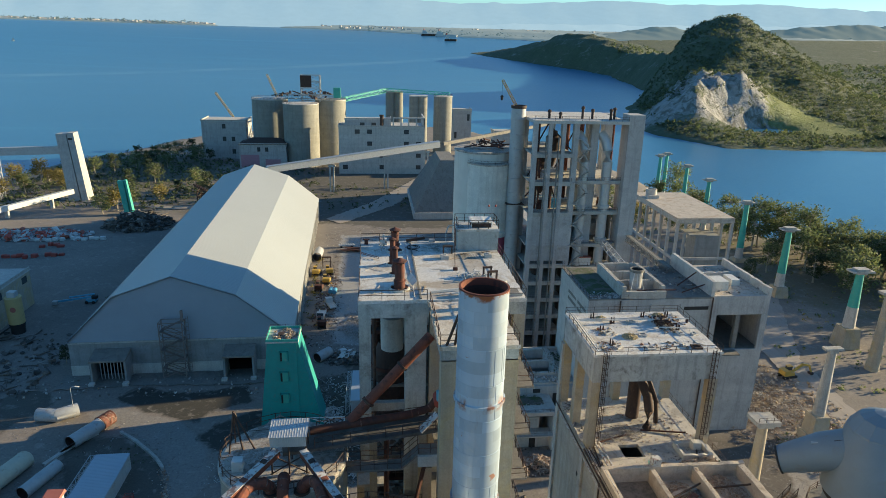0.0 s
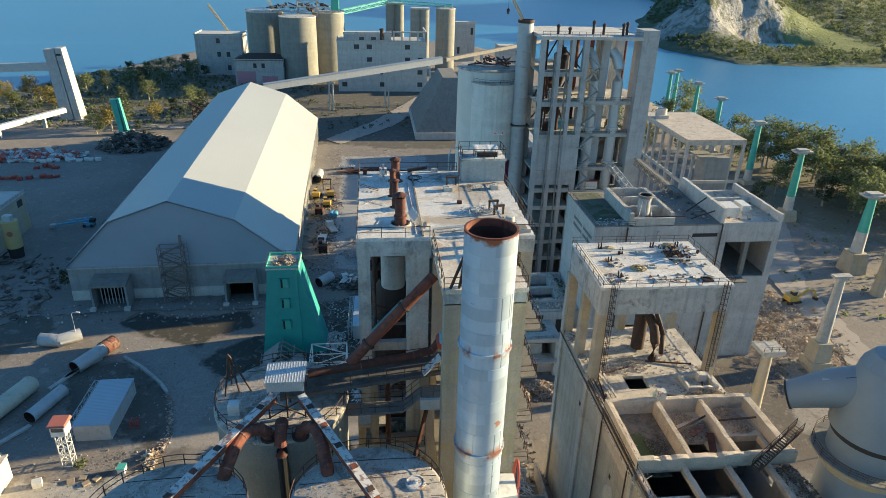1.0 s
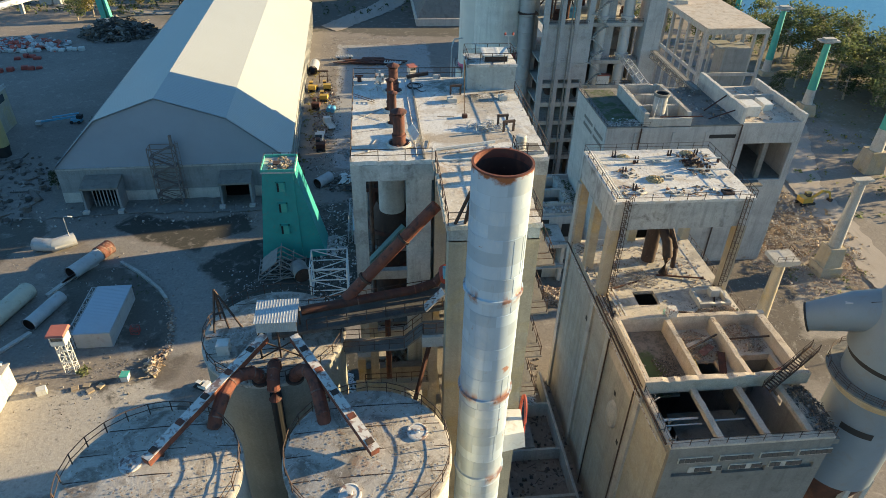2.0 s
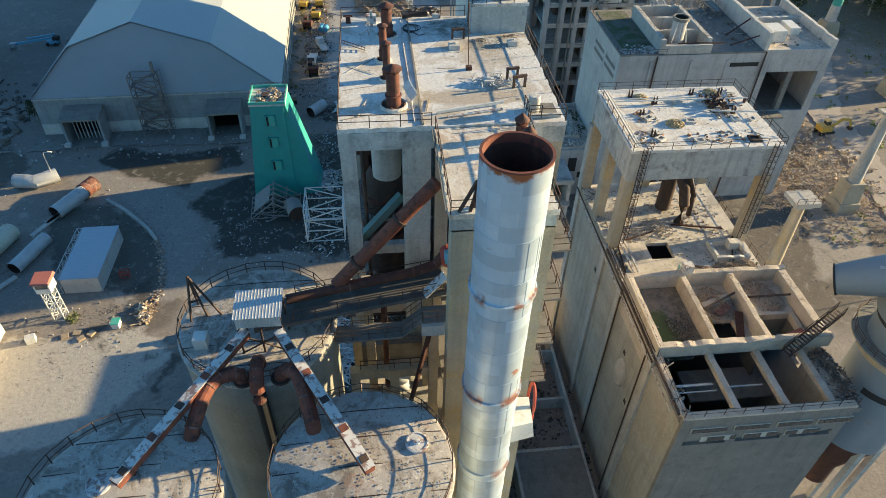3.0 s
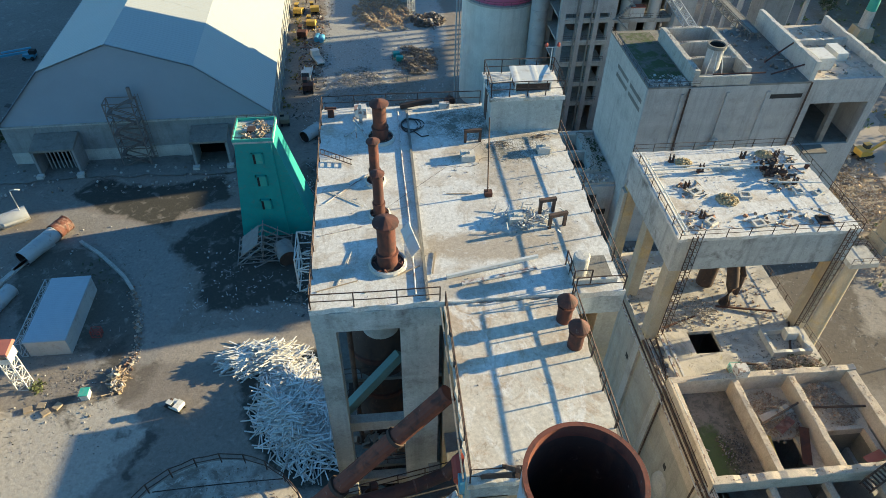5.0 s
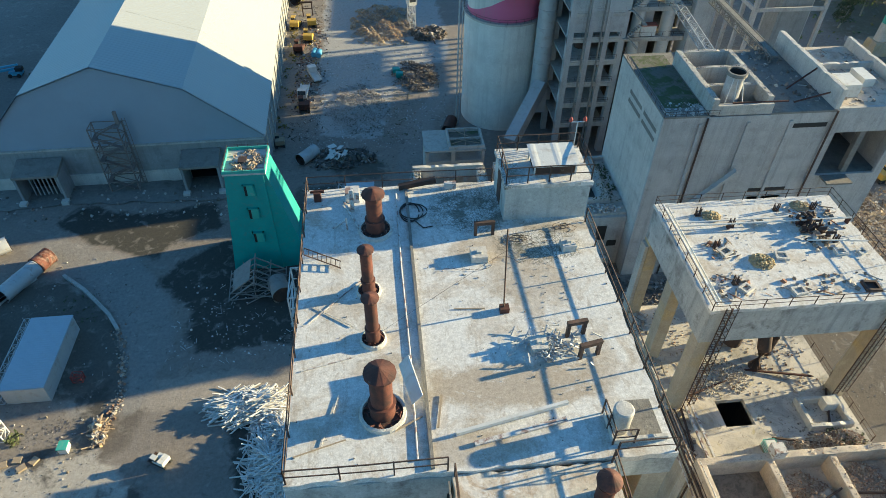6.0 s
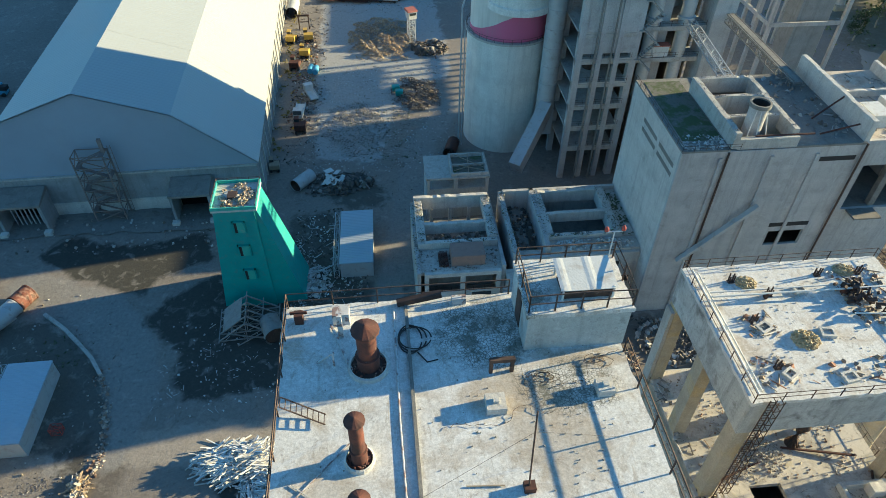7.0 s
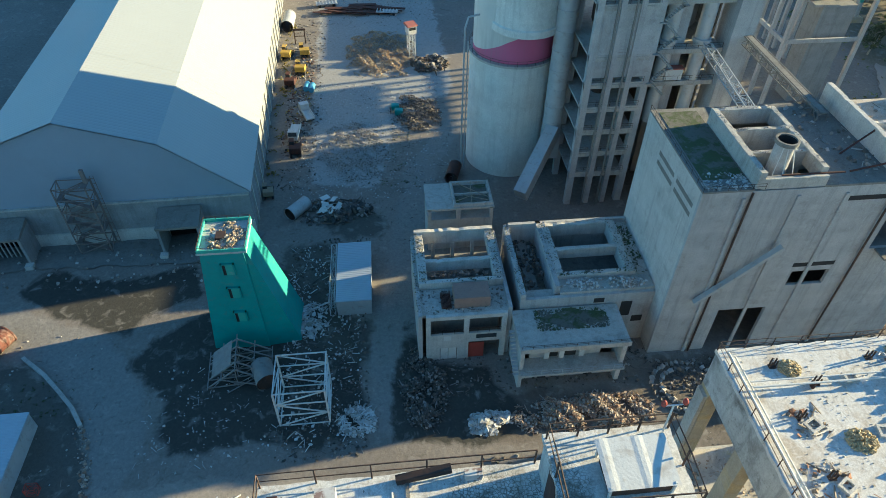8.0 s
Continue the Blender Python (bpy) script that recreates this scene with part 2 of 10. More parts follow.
# ---- mesh helpers ----
class MB:
    """Gathers boxes, beams, pipes and other solids, in world metres, into one mesh."""

    def __init__(self):
        self.v, self.f, self.boxes = [], [], 0

    def add(self, verts, faces):
        n = len(self.v)
        self.v.extend(verts)
        self.f.extend([[i + n for i in f] for f in faces])
        return self

    def box(self, x0, x1, y0, y1, z0, z1):
        self.boxes += 1
        return self.add([(x0, y0, z0), (x1, y0, z0), (x1, y1, z0), (x0, y1, z0), (x0, y0, z1), (x1, y0, z1), (x1, y1, z1), (x0, y1, z1)],
                        [(0, 3, 2, 1), (4, 5, 6, 7), (0, 1, 5, 4), (1, 2, 6, 5), (2, 3, 7, 6), (3, 0, 4, 7)])

    def turned(self, c, size, rot=(0, 0, 0)):
        """A box of that size about c, turned by Euler degrees."""
        m = pose(*c, *rot)
        sx, sy, sz = (s / 2 for s in size)
        vs = [tuple(m @ Vector(p)) for p in ((-sx, -sy, -sz), (sx, -sy, -sz), (sx, sy, -sz), (-sx, sy, -sz), (-sx, -sy, sz), (sx, -sy, sz), (sx, sy, sz), (-sx, sy, sz))]
        return self.add(vs, [(0, 3, 2, 1), (4, 5, 6, 7), (0, 1, 5, 4), (1, 2, 6, 5), (2, 3, 7, 6), (3, 0, 4, 7)])

    def beam(self, p, q, w, h=None):
        h = h or w
        p, q = Vector(p), Vector(q)
        d = (q - p).normalized()
        side = d.cross(Vector((0, 0, 1)))
        side = Vector((1, 0, 0)) if side.length < 0.01 else side.normalized()
        up = side.cross(d)
        a, b = side * w / 2, up * h / 2
        vs = [tuple(o + s) for o in (p, q) for s in (-a - b, a - b, a + b, -a + b)]
        return self.add(vs, [(0, 1, 2, 3), (7, 6, 5, 4), (0, 4, 5, 1), (1, 5, 6, 2), (2, 6, 7, 3), (3, 7, 4, 0)])

    def rings(self, rings, caps=True, close=True):
        """A skin over rings of equal point count."""
        n, k = len(rings[0]), len(self.v)
        for r in rings:
            self.v.extend([tuple(p) for p in r])
        for j in range(len(rings) - 1):
            for i in range(n):
                a, b = k + j * n + i, k + j * n + (i + 1) % n
                self.f.append([a, b, b + n, a + n])
        if caps:
            self.f.append([k + i for i in reversed(range(n))])
            self.f.append([k + (len(rings) - 1) * n + i for i in range(n)])
        return self

    def cyl(self, p, q, r, r2=None, n=16, caps=True):
        r2 = r if r2 is None else r2
        p, q = Vector(p), Vector(q)
        d = (q - p).normalized()
        a = d.cross(Vector((0, 0, 1)))
        a = Vector((1, 0, 0)) if a.length < 0.01 else a.normalized()
        b = d.cross(a)
        ring = lambda o, s: [o + (a * math.cos(i * math.tau / n) + b * math.sin(i * math.tau / n)) * s for i in range(n)]
        return self.rings([ring(p, r), ring(q, r2)], caps)

    def lathe(self, x, y, profile, n=32, caps=False):
        """Turns (radius, height) pairs about the upright through x, y."""
        return self.rings([[(x + r * math.cos(i * math.tau / n), y + r * math.sin(i * math.tau / n), z) for i in range(n)] for r, z in profile], caps)

    def tube(self, pts, r, n=12):
        pts = [Vector(p) for p in pts]
        rs = []
        ref = Vector((0, 0, 1))
        for i, p in enumerate(pts):
            d = (pts[min(i + 1, len(pts) - 1)] - pts[max(i - 1, 0)]).normalized()
            a = d.cross(ref)
            a = d.cross(Vector((0, 1, 0))) if a.length < 0.05 else a
            a.normalize()
            b = d.cross(a)
            rs.append([p + (a * math.cos(k * math.tau / n) + b * math.sin(k * math.tau / n)) * r for k in range(n)])
        return self.rings(rs)

    def prism(self, poly, z0, z1):
        n = len(poly)
        return self.add([(x, y, z0) for x, y in poly] + [(x, y, z1) for x, y in poly],
                        [list(reversed(range(n))), list(range(n, 2 * n))] + [[i, (i + 1) % n, (i + 1) % n + n, i + n] for i in range(n)])

    def rot(self, cx, cy, deg):
        c, s = math.cos(radians(deg)), math.sin(radians(deg))
        self.v = [(cx + (x - cx) * c - (y - cy) * s, cy + (x - cx) * s + (y - cy) * c, z) for x, y, z in self.v]
        return self

    def mesh(self, name, origin=(0, 0, 0), smooth=False):
        me = bpy.data.meshes.new(name)
        o = origin
        me.from_pydata([(x - o[0], y - o[1], z - o[2]) for x, y, z in self.v], [], self.f)
        if smooth:
            me.polygons.foreach_set("use_smooth", [True] * len(me.polygons))
            me.set_sharp_from_angle(angle=radians(35))
        me.update()
        return me


ORIGIN = {}
WORN = ("pit_wall", "pit_beam", "roof_frame", "wing_roof_wall", "deck_kerb")


def crumbled(x0, x1, y0, y1, z0, z1):
    """A wall or beam whose upper edges are chipped and uneven."""
    along_x = x1 - x0 > y1 - y0
    a0, a1, b0, b1 = (x0, x1, y0, y1) if along_x else (y0, y1, x0, x1)
    n = max(3, int((a1 - a0) / 0.7))
    bite = min(0.09, (b1 - b0) * 0.12)
    rings = []
    for i in range(n + 1):
        a = a0 + (a1 - a0) * i / n
        low = random.random() ** 6 * min(0.22, (z1 - z0) * 0.2)
        q = [(b0, z0), (b1, z0), (b1, z1 - low - random.uniform(0.03, 0.1)), (b1 - random.uniform(0.02, bite), z1 - low - random.uniform(0, .04)),
             (b0 + random.uniform(0.02, bite), z1 - low - random.uniform(0, .04)), (b0, z1 - low - random.uniform(0.03, 0.1))]
        rings.append([(a, b, z) if along_x else (b, a, z) for b, z in q])
    return MB().rings(rings)


def thing(name, at, label, category, group="", kind=""):
    ob = new(name)
    ob.location = at
    ob.empty_display_size = 0.5
    ORIGIN[ob] = Vector(at)
    return tagged(ob, label, category, group, kind)


def part(name, mb, material, parent=None, label="", smooth=False):
    """One mesh object, under a thing or a part; the mesh is given in world metres."""
    o = ORIGIN[parent] if parent else Vector((0, 0, 0))
    if parent and (1 < mb.boxes <= 16 or (mb.boxes == 1 and name in WORN)) and len(mb.v) == 8 * mb.boxes:
        first = None
        for i in range(mb.boxes):
            if name in WORN:
                lo, hi = mb.v[i * 8], mb.v[i * 8 + 6]
                first = part(name, crumbled(lo[0], hi[0], lo[1], hi[1], lo[2], hi[2]), material, parent, label)
                continue
            one = MB()
            one.add(mb.v[i * 8:i * 8 + 8], [[j - i * 8 for j in f] for f in mb.f[i * 6:i * 6 + 6]])
            first = part(name, one, material, parent, label)
        return first
    ob = new(name, mb.mesh(name, o, smooth))
    ob.data.materials.append(M[material] if isinstance(material, str) else material)
    ob.parent = parent
    ORIGIN[ob] = o
    if label:
        ob["label"] = label
    return ob


def solo(name, mb, material, label, category, at=None, smooth=False, group="", kind=""):
    """A thing of one mesh."""
    at = Vector(at) if at else Vector(np.mean(np.array(mb.v), axis=0))
    ob = new(name, mb.mesh(name, at, smooth))
    ob.location = at
    ob.data.materials.append(M[material] if isinstance(material, str) else material)
    ORIGIN[ob] = at
    return tagged(ob, label, category, group, kind)


def repeat(name, me, places, parent, label=""):
    """Pieces on one shared mesh under a parent, at world places (x, y, z[, turn])."""
    for p in places:
        ob = new(name, me)
        ob.parent = parent
        ob.matrix_basis = Matrix.Translation(Vector(p[:3]) - ORIGIN[parent]) @ pose(0, 0, 0, 0, 0, p[3] if len(p) > 3 else 0)
        if label:
            ob["label"] = label


def post_mesh(h, r=0.035, mat="rail"):
    me = MB().box(-r, r, -r, r, 0, h).mesh("post")
    me.materials.append(M[mat])
    return me


def railing(pts, parent, h=1.0, step=2.0, r=0.03, mat="rail", name="railing", levels=(1.0, 0.5)):
    """A pipe railing along points, its posts as pieces of their own."""
    posts, lines = [], [[] for _ in levels]
    for p, q in zip(pts[:-1], pts[1:]):
        p, q = Vector(p), Vector(q)
        n = max(1, round((q - p).length / step))
        sag = random.uniform(-0.03, 0.03)
        for line, lv in zip(lines, levels):
            a, b = p + Vector((0, 0, h * lv)), q + Vector((0, 0, h * lv))
            m = (a + b) / 2 + Vector((random.uniform(-.04, .04), random.uniform(-.04, .04), sag))
            line += [a, m]
        posts += [tuple(p.lerp(q, i / n)) for i in range(n)]
    for line, lv in zip(lines, levels):
        line.append(Vector(pts[-1]) + Vector((0, 0, h * lv)))
    posts.append(tuple(pts[-1]))
    rail = part(name, MB().tube(lines[0], r * 1.15, 5), mat, parent)
    for line in lines[1:]:
        part("mid_rail", MB().tube(line, r * 1.0, 5), mat, rail)
    repeat("post", post_mesh(h, r, mat), posts, rail)
    return rail


def ladder(x, y, z0, z1, parent, wide=0.5, face="y", cage=True):
    mb = MB()
    u = (wide / 2, 0) if face == "y" else (0, wide / 2)
    for s in (-1, 1):
        mb.beam((x + s * u[0], y + s * u[1], z0), (x + s * u[0], y + s * u[1], z1), 0.07)
    z = z0 + 0.3
    while z < z1:
        mb.beam((x - u[0], y - u[1], z), (x + u[0], y + u[1], z), 0.04)
        z += 0.35
    out = Vector((0, -0.7, 0)) if face == "y" else Vector((-0.7, 0, 0))
    if cage:
        z = z0 + 2.2
        while z < z1 + 0.9:
            a, b = Vector((x - u[0], y - u[1], z)), Vector((x + u[0], y + u[1], z))
            for p, q in ((a, a + out), (a + out, b + out), (b + out, b)):
                mb.beam(p, q, 0.05)
            z += 0.9
        for w in (Vector((u[0], u[1], 0)), Vector((-u[0], -u[1], 0))):
            mb.beam(Vector((x, y, z0 + 2.2)) + w + out, Vector((x, y, z1 + 0.8)) + w + out, 0.05)
    return part("ladder", mb, "rail", parent, "rusted caged ladder")


def truss(mb, p, q, w, h, bays, r=0.08):
    """A lattice box girder from p to q; for an upright one w and h lie along x and y."""
    p, q = Vector(p), Vector(q)
    d = (q - p).normalized()
    side = d.cross(Vector((0, 0, 1)))
    side = Vector((1, 0, 0)) if side.length < 0.01 else side.normalized()
    up = side.cross(d)
    cs = [side * sx * w / 2 + up * sy * h / 2 for sx, sy in ((-1, -1), (1, -1), (1, 1), (-1, 1))]
    for c in cs:
        mb.beam(p + c, q + c, r * 1.6)
    for i in range(bays + 1):
        o = p.lerp(q, i / bays)
        for k in range(4):
            mb.beam(o + cs[k], o + cs[(k + 1) % 4], r)
            if i < bays:
                o2 = p.lerp(q, (i + 1) / bays)
                a, b = (cs[k], cs[(k + 1) % 4]) if i % 2 else (cs[(k + 1) % 4], cs[k])
                mb.beam(o + a, o2 + b, r)
    return mb


# ---- land, sea and distance ----
def inside(px, py, poly):
    """Signed distance in metres of points to a polygon, positive inside."""
    d = np.full(px.shape, 1e9)
    win = np.zeros(px.shape, bool)
    n = len(poly)
    for i in range(n):
        (ax, ay), (bx, by) = poly[i], poly[(i + 1) % n]
        ex, ey = bx - ax, by - ay
        t = np.clip(((px - ax) * ex + (py - ay) * ey) / (ex * ex + ey * ey), 0, 1)
        d = np.minimum(d, np.hypot(px - ax - t * ex, py - ay - t * ey))
        cross = (ay > py) != (by > py)
        with np.errstate(divide="ignore", invalid="ignore"):
            win ^= cross & (px < (bx - ax) * (py - ay) / (by - ay + 1e-12) + ax)
    return np.where(win, d, -d)


def wavy(px, py, scale, seed=0.0):
    """Smooth rolling numbers in about -1..1."""
    s = np.zeros(px.shape)
    for k, (a, b) in enumerate(((1.0, 0.6), (-0.7, 1.1), (1.9, -1.3), (2.7, 2.3), (-3.9, 1.7), (4.4, -5.1))):
        s += np.sin((px * a + py * b) / scale + seed + k * 1.7) * (0.75 ** k)
    return s / 2.6


def bowl(px, py):
    """The far sea and coasts, lifted a little so that they end at the skyline."""
    r = np.hypot(px, py)
    t = np.clip((r - 1500) / 3200, 0, 1)
    return 138 * t * t * (3 - 2 * t)


def sheet(name, xs, ys, height, material, label, category, smooth=True, cut=None):
    gx, gy = np.meshgrid(np.array(xs), np.array(ys))
    z = height(gx, gy)
    nx, ny = len(xs), len(ys)
    idx = np.arange(nx * ny).reshape(ny, nx)
    quads = np.stack([idx[:-1, :-1], idx[:-1, 1:], idx[1:, 1:], idx[1:, :-1]], -1).reshape(-1, 4)
    if cut is not None:
        keep = cut(gx, gy)
        ok = keep[:-1, :-1] | keep[:-1, 1:] | keep[1:, 1:] | keep[1:, :-1]
        quads = quads[ok.reshape(-1)]
    me = bpy.data.meshes.new(name)
    me.from_pydata(np.stack([gx, gy, z], -1).reshape(-1, 3).tolist(), [], quads.tolist())
    if smooth:
        me.polygons.foreach_set("use_smooth", [True] * len(me.polygons))
    me.materials.append(material)
    me.update()
    return tagged(new(name, me), label, category, "", "structure")


def spread(stops):
    """Coordinates from (start, step) stops."""
    out = []
    for (a, s), (b, _) in zip(stops[:-1], stops[1:]):
        out += list(np.arange(a, b, s))
    return out + [stops[-1][0]]


SITE = [(-4000, -900), (-4000, 60), (-900, 250), (-400, 360), (-226, 432), (-190, 511), (-155, 604), (-60, 690), (80, 690), (140, 600), (178, 470),
        (176, 330), (196, 283), (240, 262), (330, 240), (700, 190), (4000, 100), (4000, -900)]
FAR_LEFT = [(-3800, 4850), (-3800, 4050), (-2500, 4200), (-1500, 4280), (-980, 4300), (-900, 4380), (-1600, 4850)]


def ground_height(px, py):
    d = inside(px, py, SITE) + 5 * wavy(px, py, 14, 2.0)
    z = np.clip(d * 0.35 + 0.5, -8, 2.4) - 2.4
    lump = 0.07 * wavy(px, py, 11) + 0.012 * wavy(px, py, 5.3, 4.0)
    far_edge = np.clip((300 - np.hypot(px, py - 180)) / 60, 0, 1)
    return z + lump * np.clip((z + 2.4) / 2.4, 0, 1) * (1 - 0.6 * far_edge) + bowl(px, py) * 0.9


k = Mat("yard_ground", 0.95)
k.base((0.215, 0.188, 0.162))
k.vary(k.noise(0.05, 6, warp=0.5), 0.7, 1.25)


def blob(k, cx, cy, rx, ry, soft=0.35):
    """1 inside an uneven patch of ground about cx, cy."""
    ax, ay = k.math("DIVIDE", k.math("SUBTRACT", k.axis(0), cx), rx), k.math("DIVIDE", k.math("SUBTRACT", k.axis(1), cy), ry)
    r = k.math("ADD", k.math("MULTIPLY", ax, ax), k.math("MULTIPLY", ay, ay))
    r = k.math("ADD", r, k.math("MULTIPLY", k.math("SUBTRACT", k.noise(0.11, 6), 0.28), 2.4))
    return k.ramp(r, 1.5 + soft, 1.5 - soft)


# last patch: churned earth, darkened further for the shadow over it
for cx, cy, rx, ry, colour, amount in ((30, 116, 14, 5, (0.10, 0.075, 0.055), 0.8), (52, 119, 12, 8, (0.12, 0.10, 0.08), 0.7), (-40, 103, 5, 6, (0.10, 0.085, 0.07), 0.7),
                                       (-150, 430, 60, 60, (0.085, 0.08, 0.05), 0.8), (-90, 360, 40, 30, (0.10, 0.095, 0.07), 0.6), (185, 235, 40, 60, (0.12, 0.105, 0.06), 0.7), (100, 125, 14, 18, (0.24, 0.19, 0.15), 0.6), (78, 108, 28, 20, (0.095, 0.078, 0.062), 0.85)):
    k.over(colour, blob(k, cx, cy, rx, ry), amount)


def worn(k, name, ragged=0.9, scale=0.22):
    """A worn patch of ground kept on the mesh, its edge frayed by noise."""
    a = k.node("ShaderNodeAttribute")
    a.attribute_name = name
    v = k.math("ADD", a.outputs["Fac"], k.math("MULTIPLY", k.math("SUBTRACT", k.noise(scale, 8, rough=0.65, warp=0.6), 0.5), ragged))
    return k.ramp(v, 0.40, 0.62)


k.over((0.30, 0.265, 0.225), worn(k, "tan"), 0.8)
k.over((0.235, 0.22, 0.20), worn(k, "pale"), 0.85)
k.over((0.040, 0.039, 0.032), worn(k, "soil", 1.1), 0.95)
k.over((0.078, 0.072, 0.058), worn(k, "mid", 1.3), 0.85)
k.over((0.34, 0.335, 0.32), worn(k, "chalk", 1.6), 0.85)
k.over((0.42, 0.39, 0.34), worn(k, "dust", 1.3, 0.3), 0.8)
k.over((0.055, 0.05, 0.042), worn(k, "wet", 1.0, 0.5), 0.85)
k.over((0.36, 0.33, 0.29), k.ramp(k.noise(0.4, 6, warp=0.6), 0.56, 0.72), 0.5)
k.over((0.10, 0.09, 0.075), k.ramp(k.noise(0.9, 7, warp=0.6), 0.58, 0.72), 0.6)
k.over((0.07, 0.062, 0.05), k.ramp(k.noise(0.16, 9, rough=0.7, warp=0.9), 0.60, 0.70), 0.6)
k.over((0.34, 0.32, 0.29), k.ramp(k.noise(3.2, 6, rough=0.8), 0.66, 0.72), 0.6)
k.over((0.06, 0.055, 0.045), k.ramp(k.noise(2.1, 6, rough=0.8, warp=0.5), 0.67, 0.73), 0.7)
fine = k.noise(1.7, 9, rough=0.72, warp=0.3)
k.vary(k.noise(6.5, 6, rough=0.85), 0.6, 1.4)
k.vary(fine, 0.5, 1.5)
M["ground"] = k.bump(fine, 0.3, 0.22).done()

k = Mat("pale_road_dust", 0.95)
k.base((0.34, 0.30, 0.26))
k.vary(k.noise(0.15, 6, (1, 0.3, 1), warp=0.4), 0.7, 1.15)
k.over((0.20, 0.17, 0.14), k.ramp(k.noise(0.5, 7, (1.6, 0.3, 1), warp=0.5), 0.54, 0.72), 0.6)
fine = k.noise(3, 7)
k.vary(fine, 0.85, 1.15)
M["road"] = k.bump(fine, 0.4, 0.1).done()

k = Mat("sea_water", 0.3)
k.b.inputs["Specular IOR Level"].default_value = 0.22
k.base((0.045, 0.168, 0.305))
k.vary(k.noise(0.004, 4, (1, 2.2, 1), warp=0.6), 0.9, 1.12)
wake = k.math("SUBTRACT", k.math("ADD", k.math("MULTIPLY", k.axis(0), -0.7045), k.math("MULTIPLY", k.axis(1), 0.7097)), 1525.0)
wake = k.math("ABSOLUTE", k.math("ADD", wake, k.math("MULTIPLY", k.noise(0.004, 3), 60.0)), 0.0)
k.over((0.16, 0.30, 0.40), k.math("MULTIPLY", k.ramp(wake, 44.0, 22.0), k.ramp(k.noise(0.01, 4), 0.3, 0.6)), 0.5)
k.over((0.085, 0.30, 0.43), k.ramp(k.noise(0.0035, 5, (0.35, 3.0, 1), warp=0.8), 0.56, 0.76), 0.4)
k.b.inputs["IOR"].default_value = 1.33
M["water"] = k.bump(k.noise(0.35, 5, (1, 1.6, 1)), 0.25, 0.5).done()

k = Mat("scrub_hill", 0.95)
k.base((0.066, 0.085, 0.045))
k.vary(k.noise(0.06, 7, warp=0.3), 0.55, 1.6)
k.over((0.13, 0.12, 0.075), k.ramp(k.noise(0.02, 7, warp=0.4), 0.57, 0.68), 0.35)
k.over((0.30, 0.29, 0.27), k.ramp(k.noise(0.028, 9, (1, 1, 2.0), rough=0.75, warp=0.5), 0.57, 0.66), 0.6)
slope = k.node("ShaderNodeSeparateXYZ")
k.link(k.geo.outputs["True Normal"], slope.inputs[0])
steep = k.math("MULTIPLY", blob(k, 402, 728, 118, 74, 0.3), k.ramp(k.math("ADD", slope.outputs[2], k.math("MULTIPLY", k.noise(0.05, 6), 0.35)), 1.13, 1.0))
k.over((0.33, 0.325, 0.315), k.math("MULTIPLY", steep, k.ramp(k.noise(0.045, 8, rough=0.7, warp=0.8), 0.36, 0.46)), 0.95)
k.over((0.12, 0.115, 0.09), k.math("MULTIPLY", steep, k.ramp(k.noise(0.12, 8, (1, 1, 0.4), warp=0.6), 0.50, 0.60)), 0.8)
k.over((0.16, 0.19, 0.045), blob(k, 505, 715, 45, 75, 0.25), 0.8)
fine = k.noise(0.25, 6)
k.vary(fine, 0.6, 1.4)
M["hill"] = k.bump(fine, 0.7, 5.0).done()

yard = sheet("ground", spread([(-4800, 300), (-1200, 60), (-320, 8), (-120, 1.6), (60, 3), (130, 8), (330, 60), (1200, 300), (4800, 1)]),
             spread([(-900, 120), (-120, 20), (30, 3), (85, 1.6), (215, 3), (290, 8), (720, 60), (1400, 300), (4850, 1)]), ground_height, M["ground"],
             "dusty grey-brown factory yard of packed earth", "ground")
YARD_X, YARD_Y = (np.array([v.co[i] for v in yard.data.vertices]) for i in (0, 1))


def patch(name, *polys):
    """Keeps on the ground how deep each point lies inside the given patches, 0.5 on their edge."""
    v = np.zeros(YARD_X.shape)
    for poly in polys:
        v = np.maximum(v, np.clip(0.5 + inside(YARD_X, YARD_Y, poly) / 5.0, 0, 1))
    yard.data.attributes.new(name, "FLOAT", "POINT").data.foreach_set("value", v)


soil_a = [(-39, 132), (-32, 125.5), (-31.5, 117), (-26, 114), (-18, 116), (-8, 114), (-.4, 115.6), (-1, 129), (-3, 139.5), (-15.5, 153.5), (-28.5, 142), (-34.5, 138.5)]
soil_b = [(-62.5, 150.5), (-58.5, 156), (-46, 152), (-31.5, 155), (-29, 147), (-38, 142.5), (-40, 138), (-54, 144)]
soil_d = [(7, 138.5), (10, 128.5), (19, 126), (22, 120.5), (26, 116), (18, 112), (4, 114), (3.3, 122)]
soil_e = [(-15, 158), (-6, 159), (-6, 140), (1, 139), (0, 129), (-14, 133)]
patch("soil", soil_a, soil_b, soil_d, [(-21, 104.5), (-8, 105), (-2, 100), (-3, 80), (-12, 80), (-19, 88), (-22, 98)])
yard_c = [(-55, 134), (-48, 127.5), (-43, 121.5), (-40.5, 114.5), (-39, 108), (-39.5, 103.5), (-45, 107), (-53, 108), (-60.5, 114), (-67, 132.5)]
yard_w = [(-8.5, 168), (2, 168.5), (5, 165), (4, 159.5), (-7, 160.5)]
patch("mid", yard_c, soil_e, yard_w, [(-70, 318), (-75, 470), (40, 470), (120, 400), (100, 300), (30, 300)], [(-100, 140), (-84, 158), (-76, 150), (-84, 132), (-98, 128)])
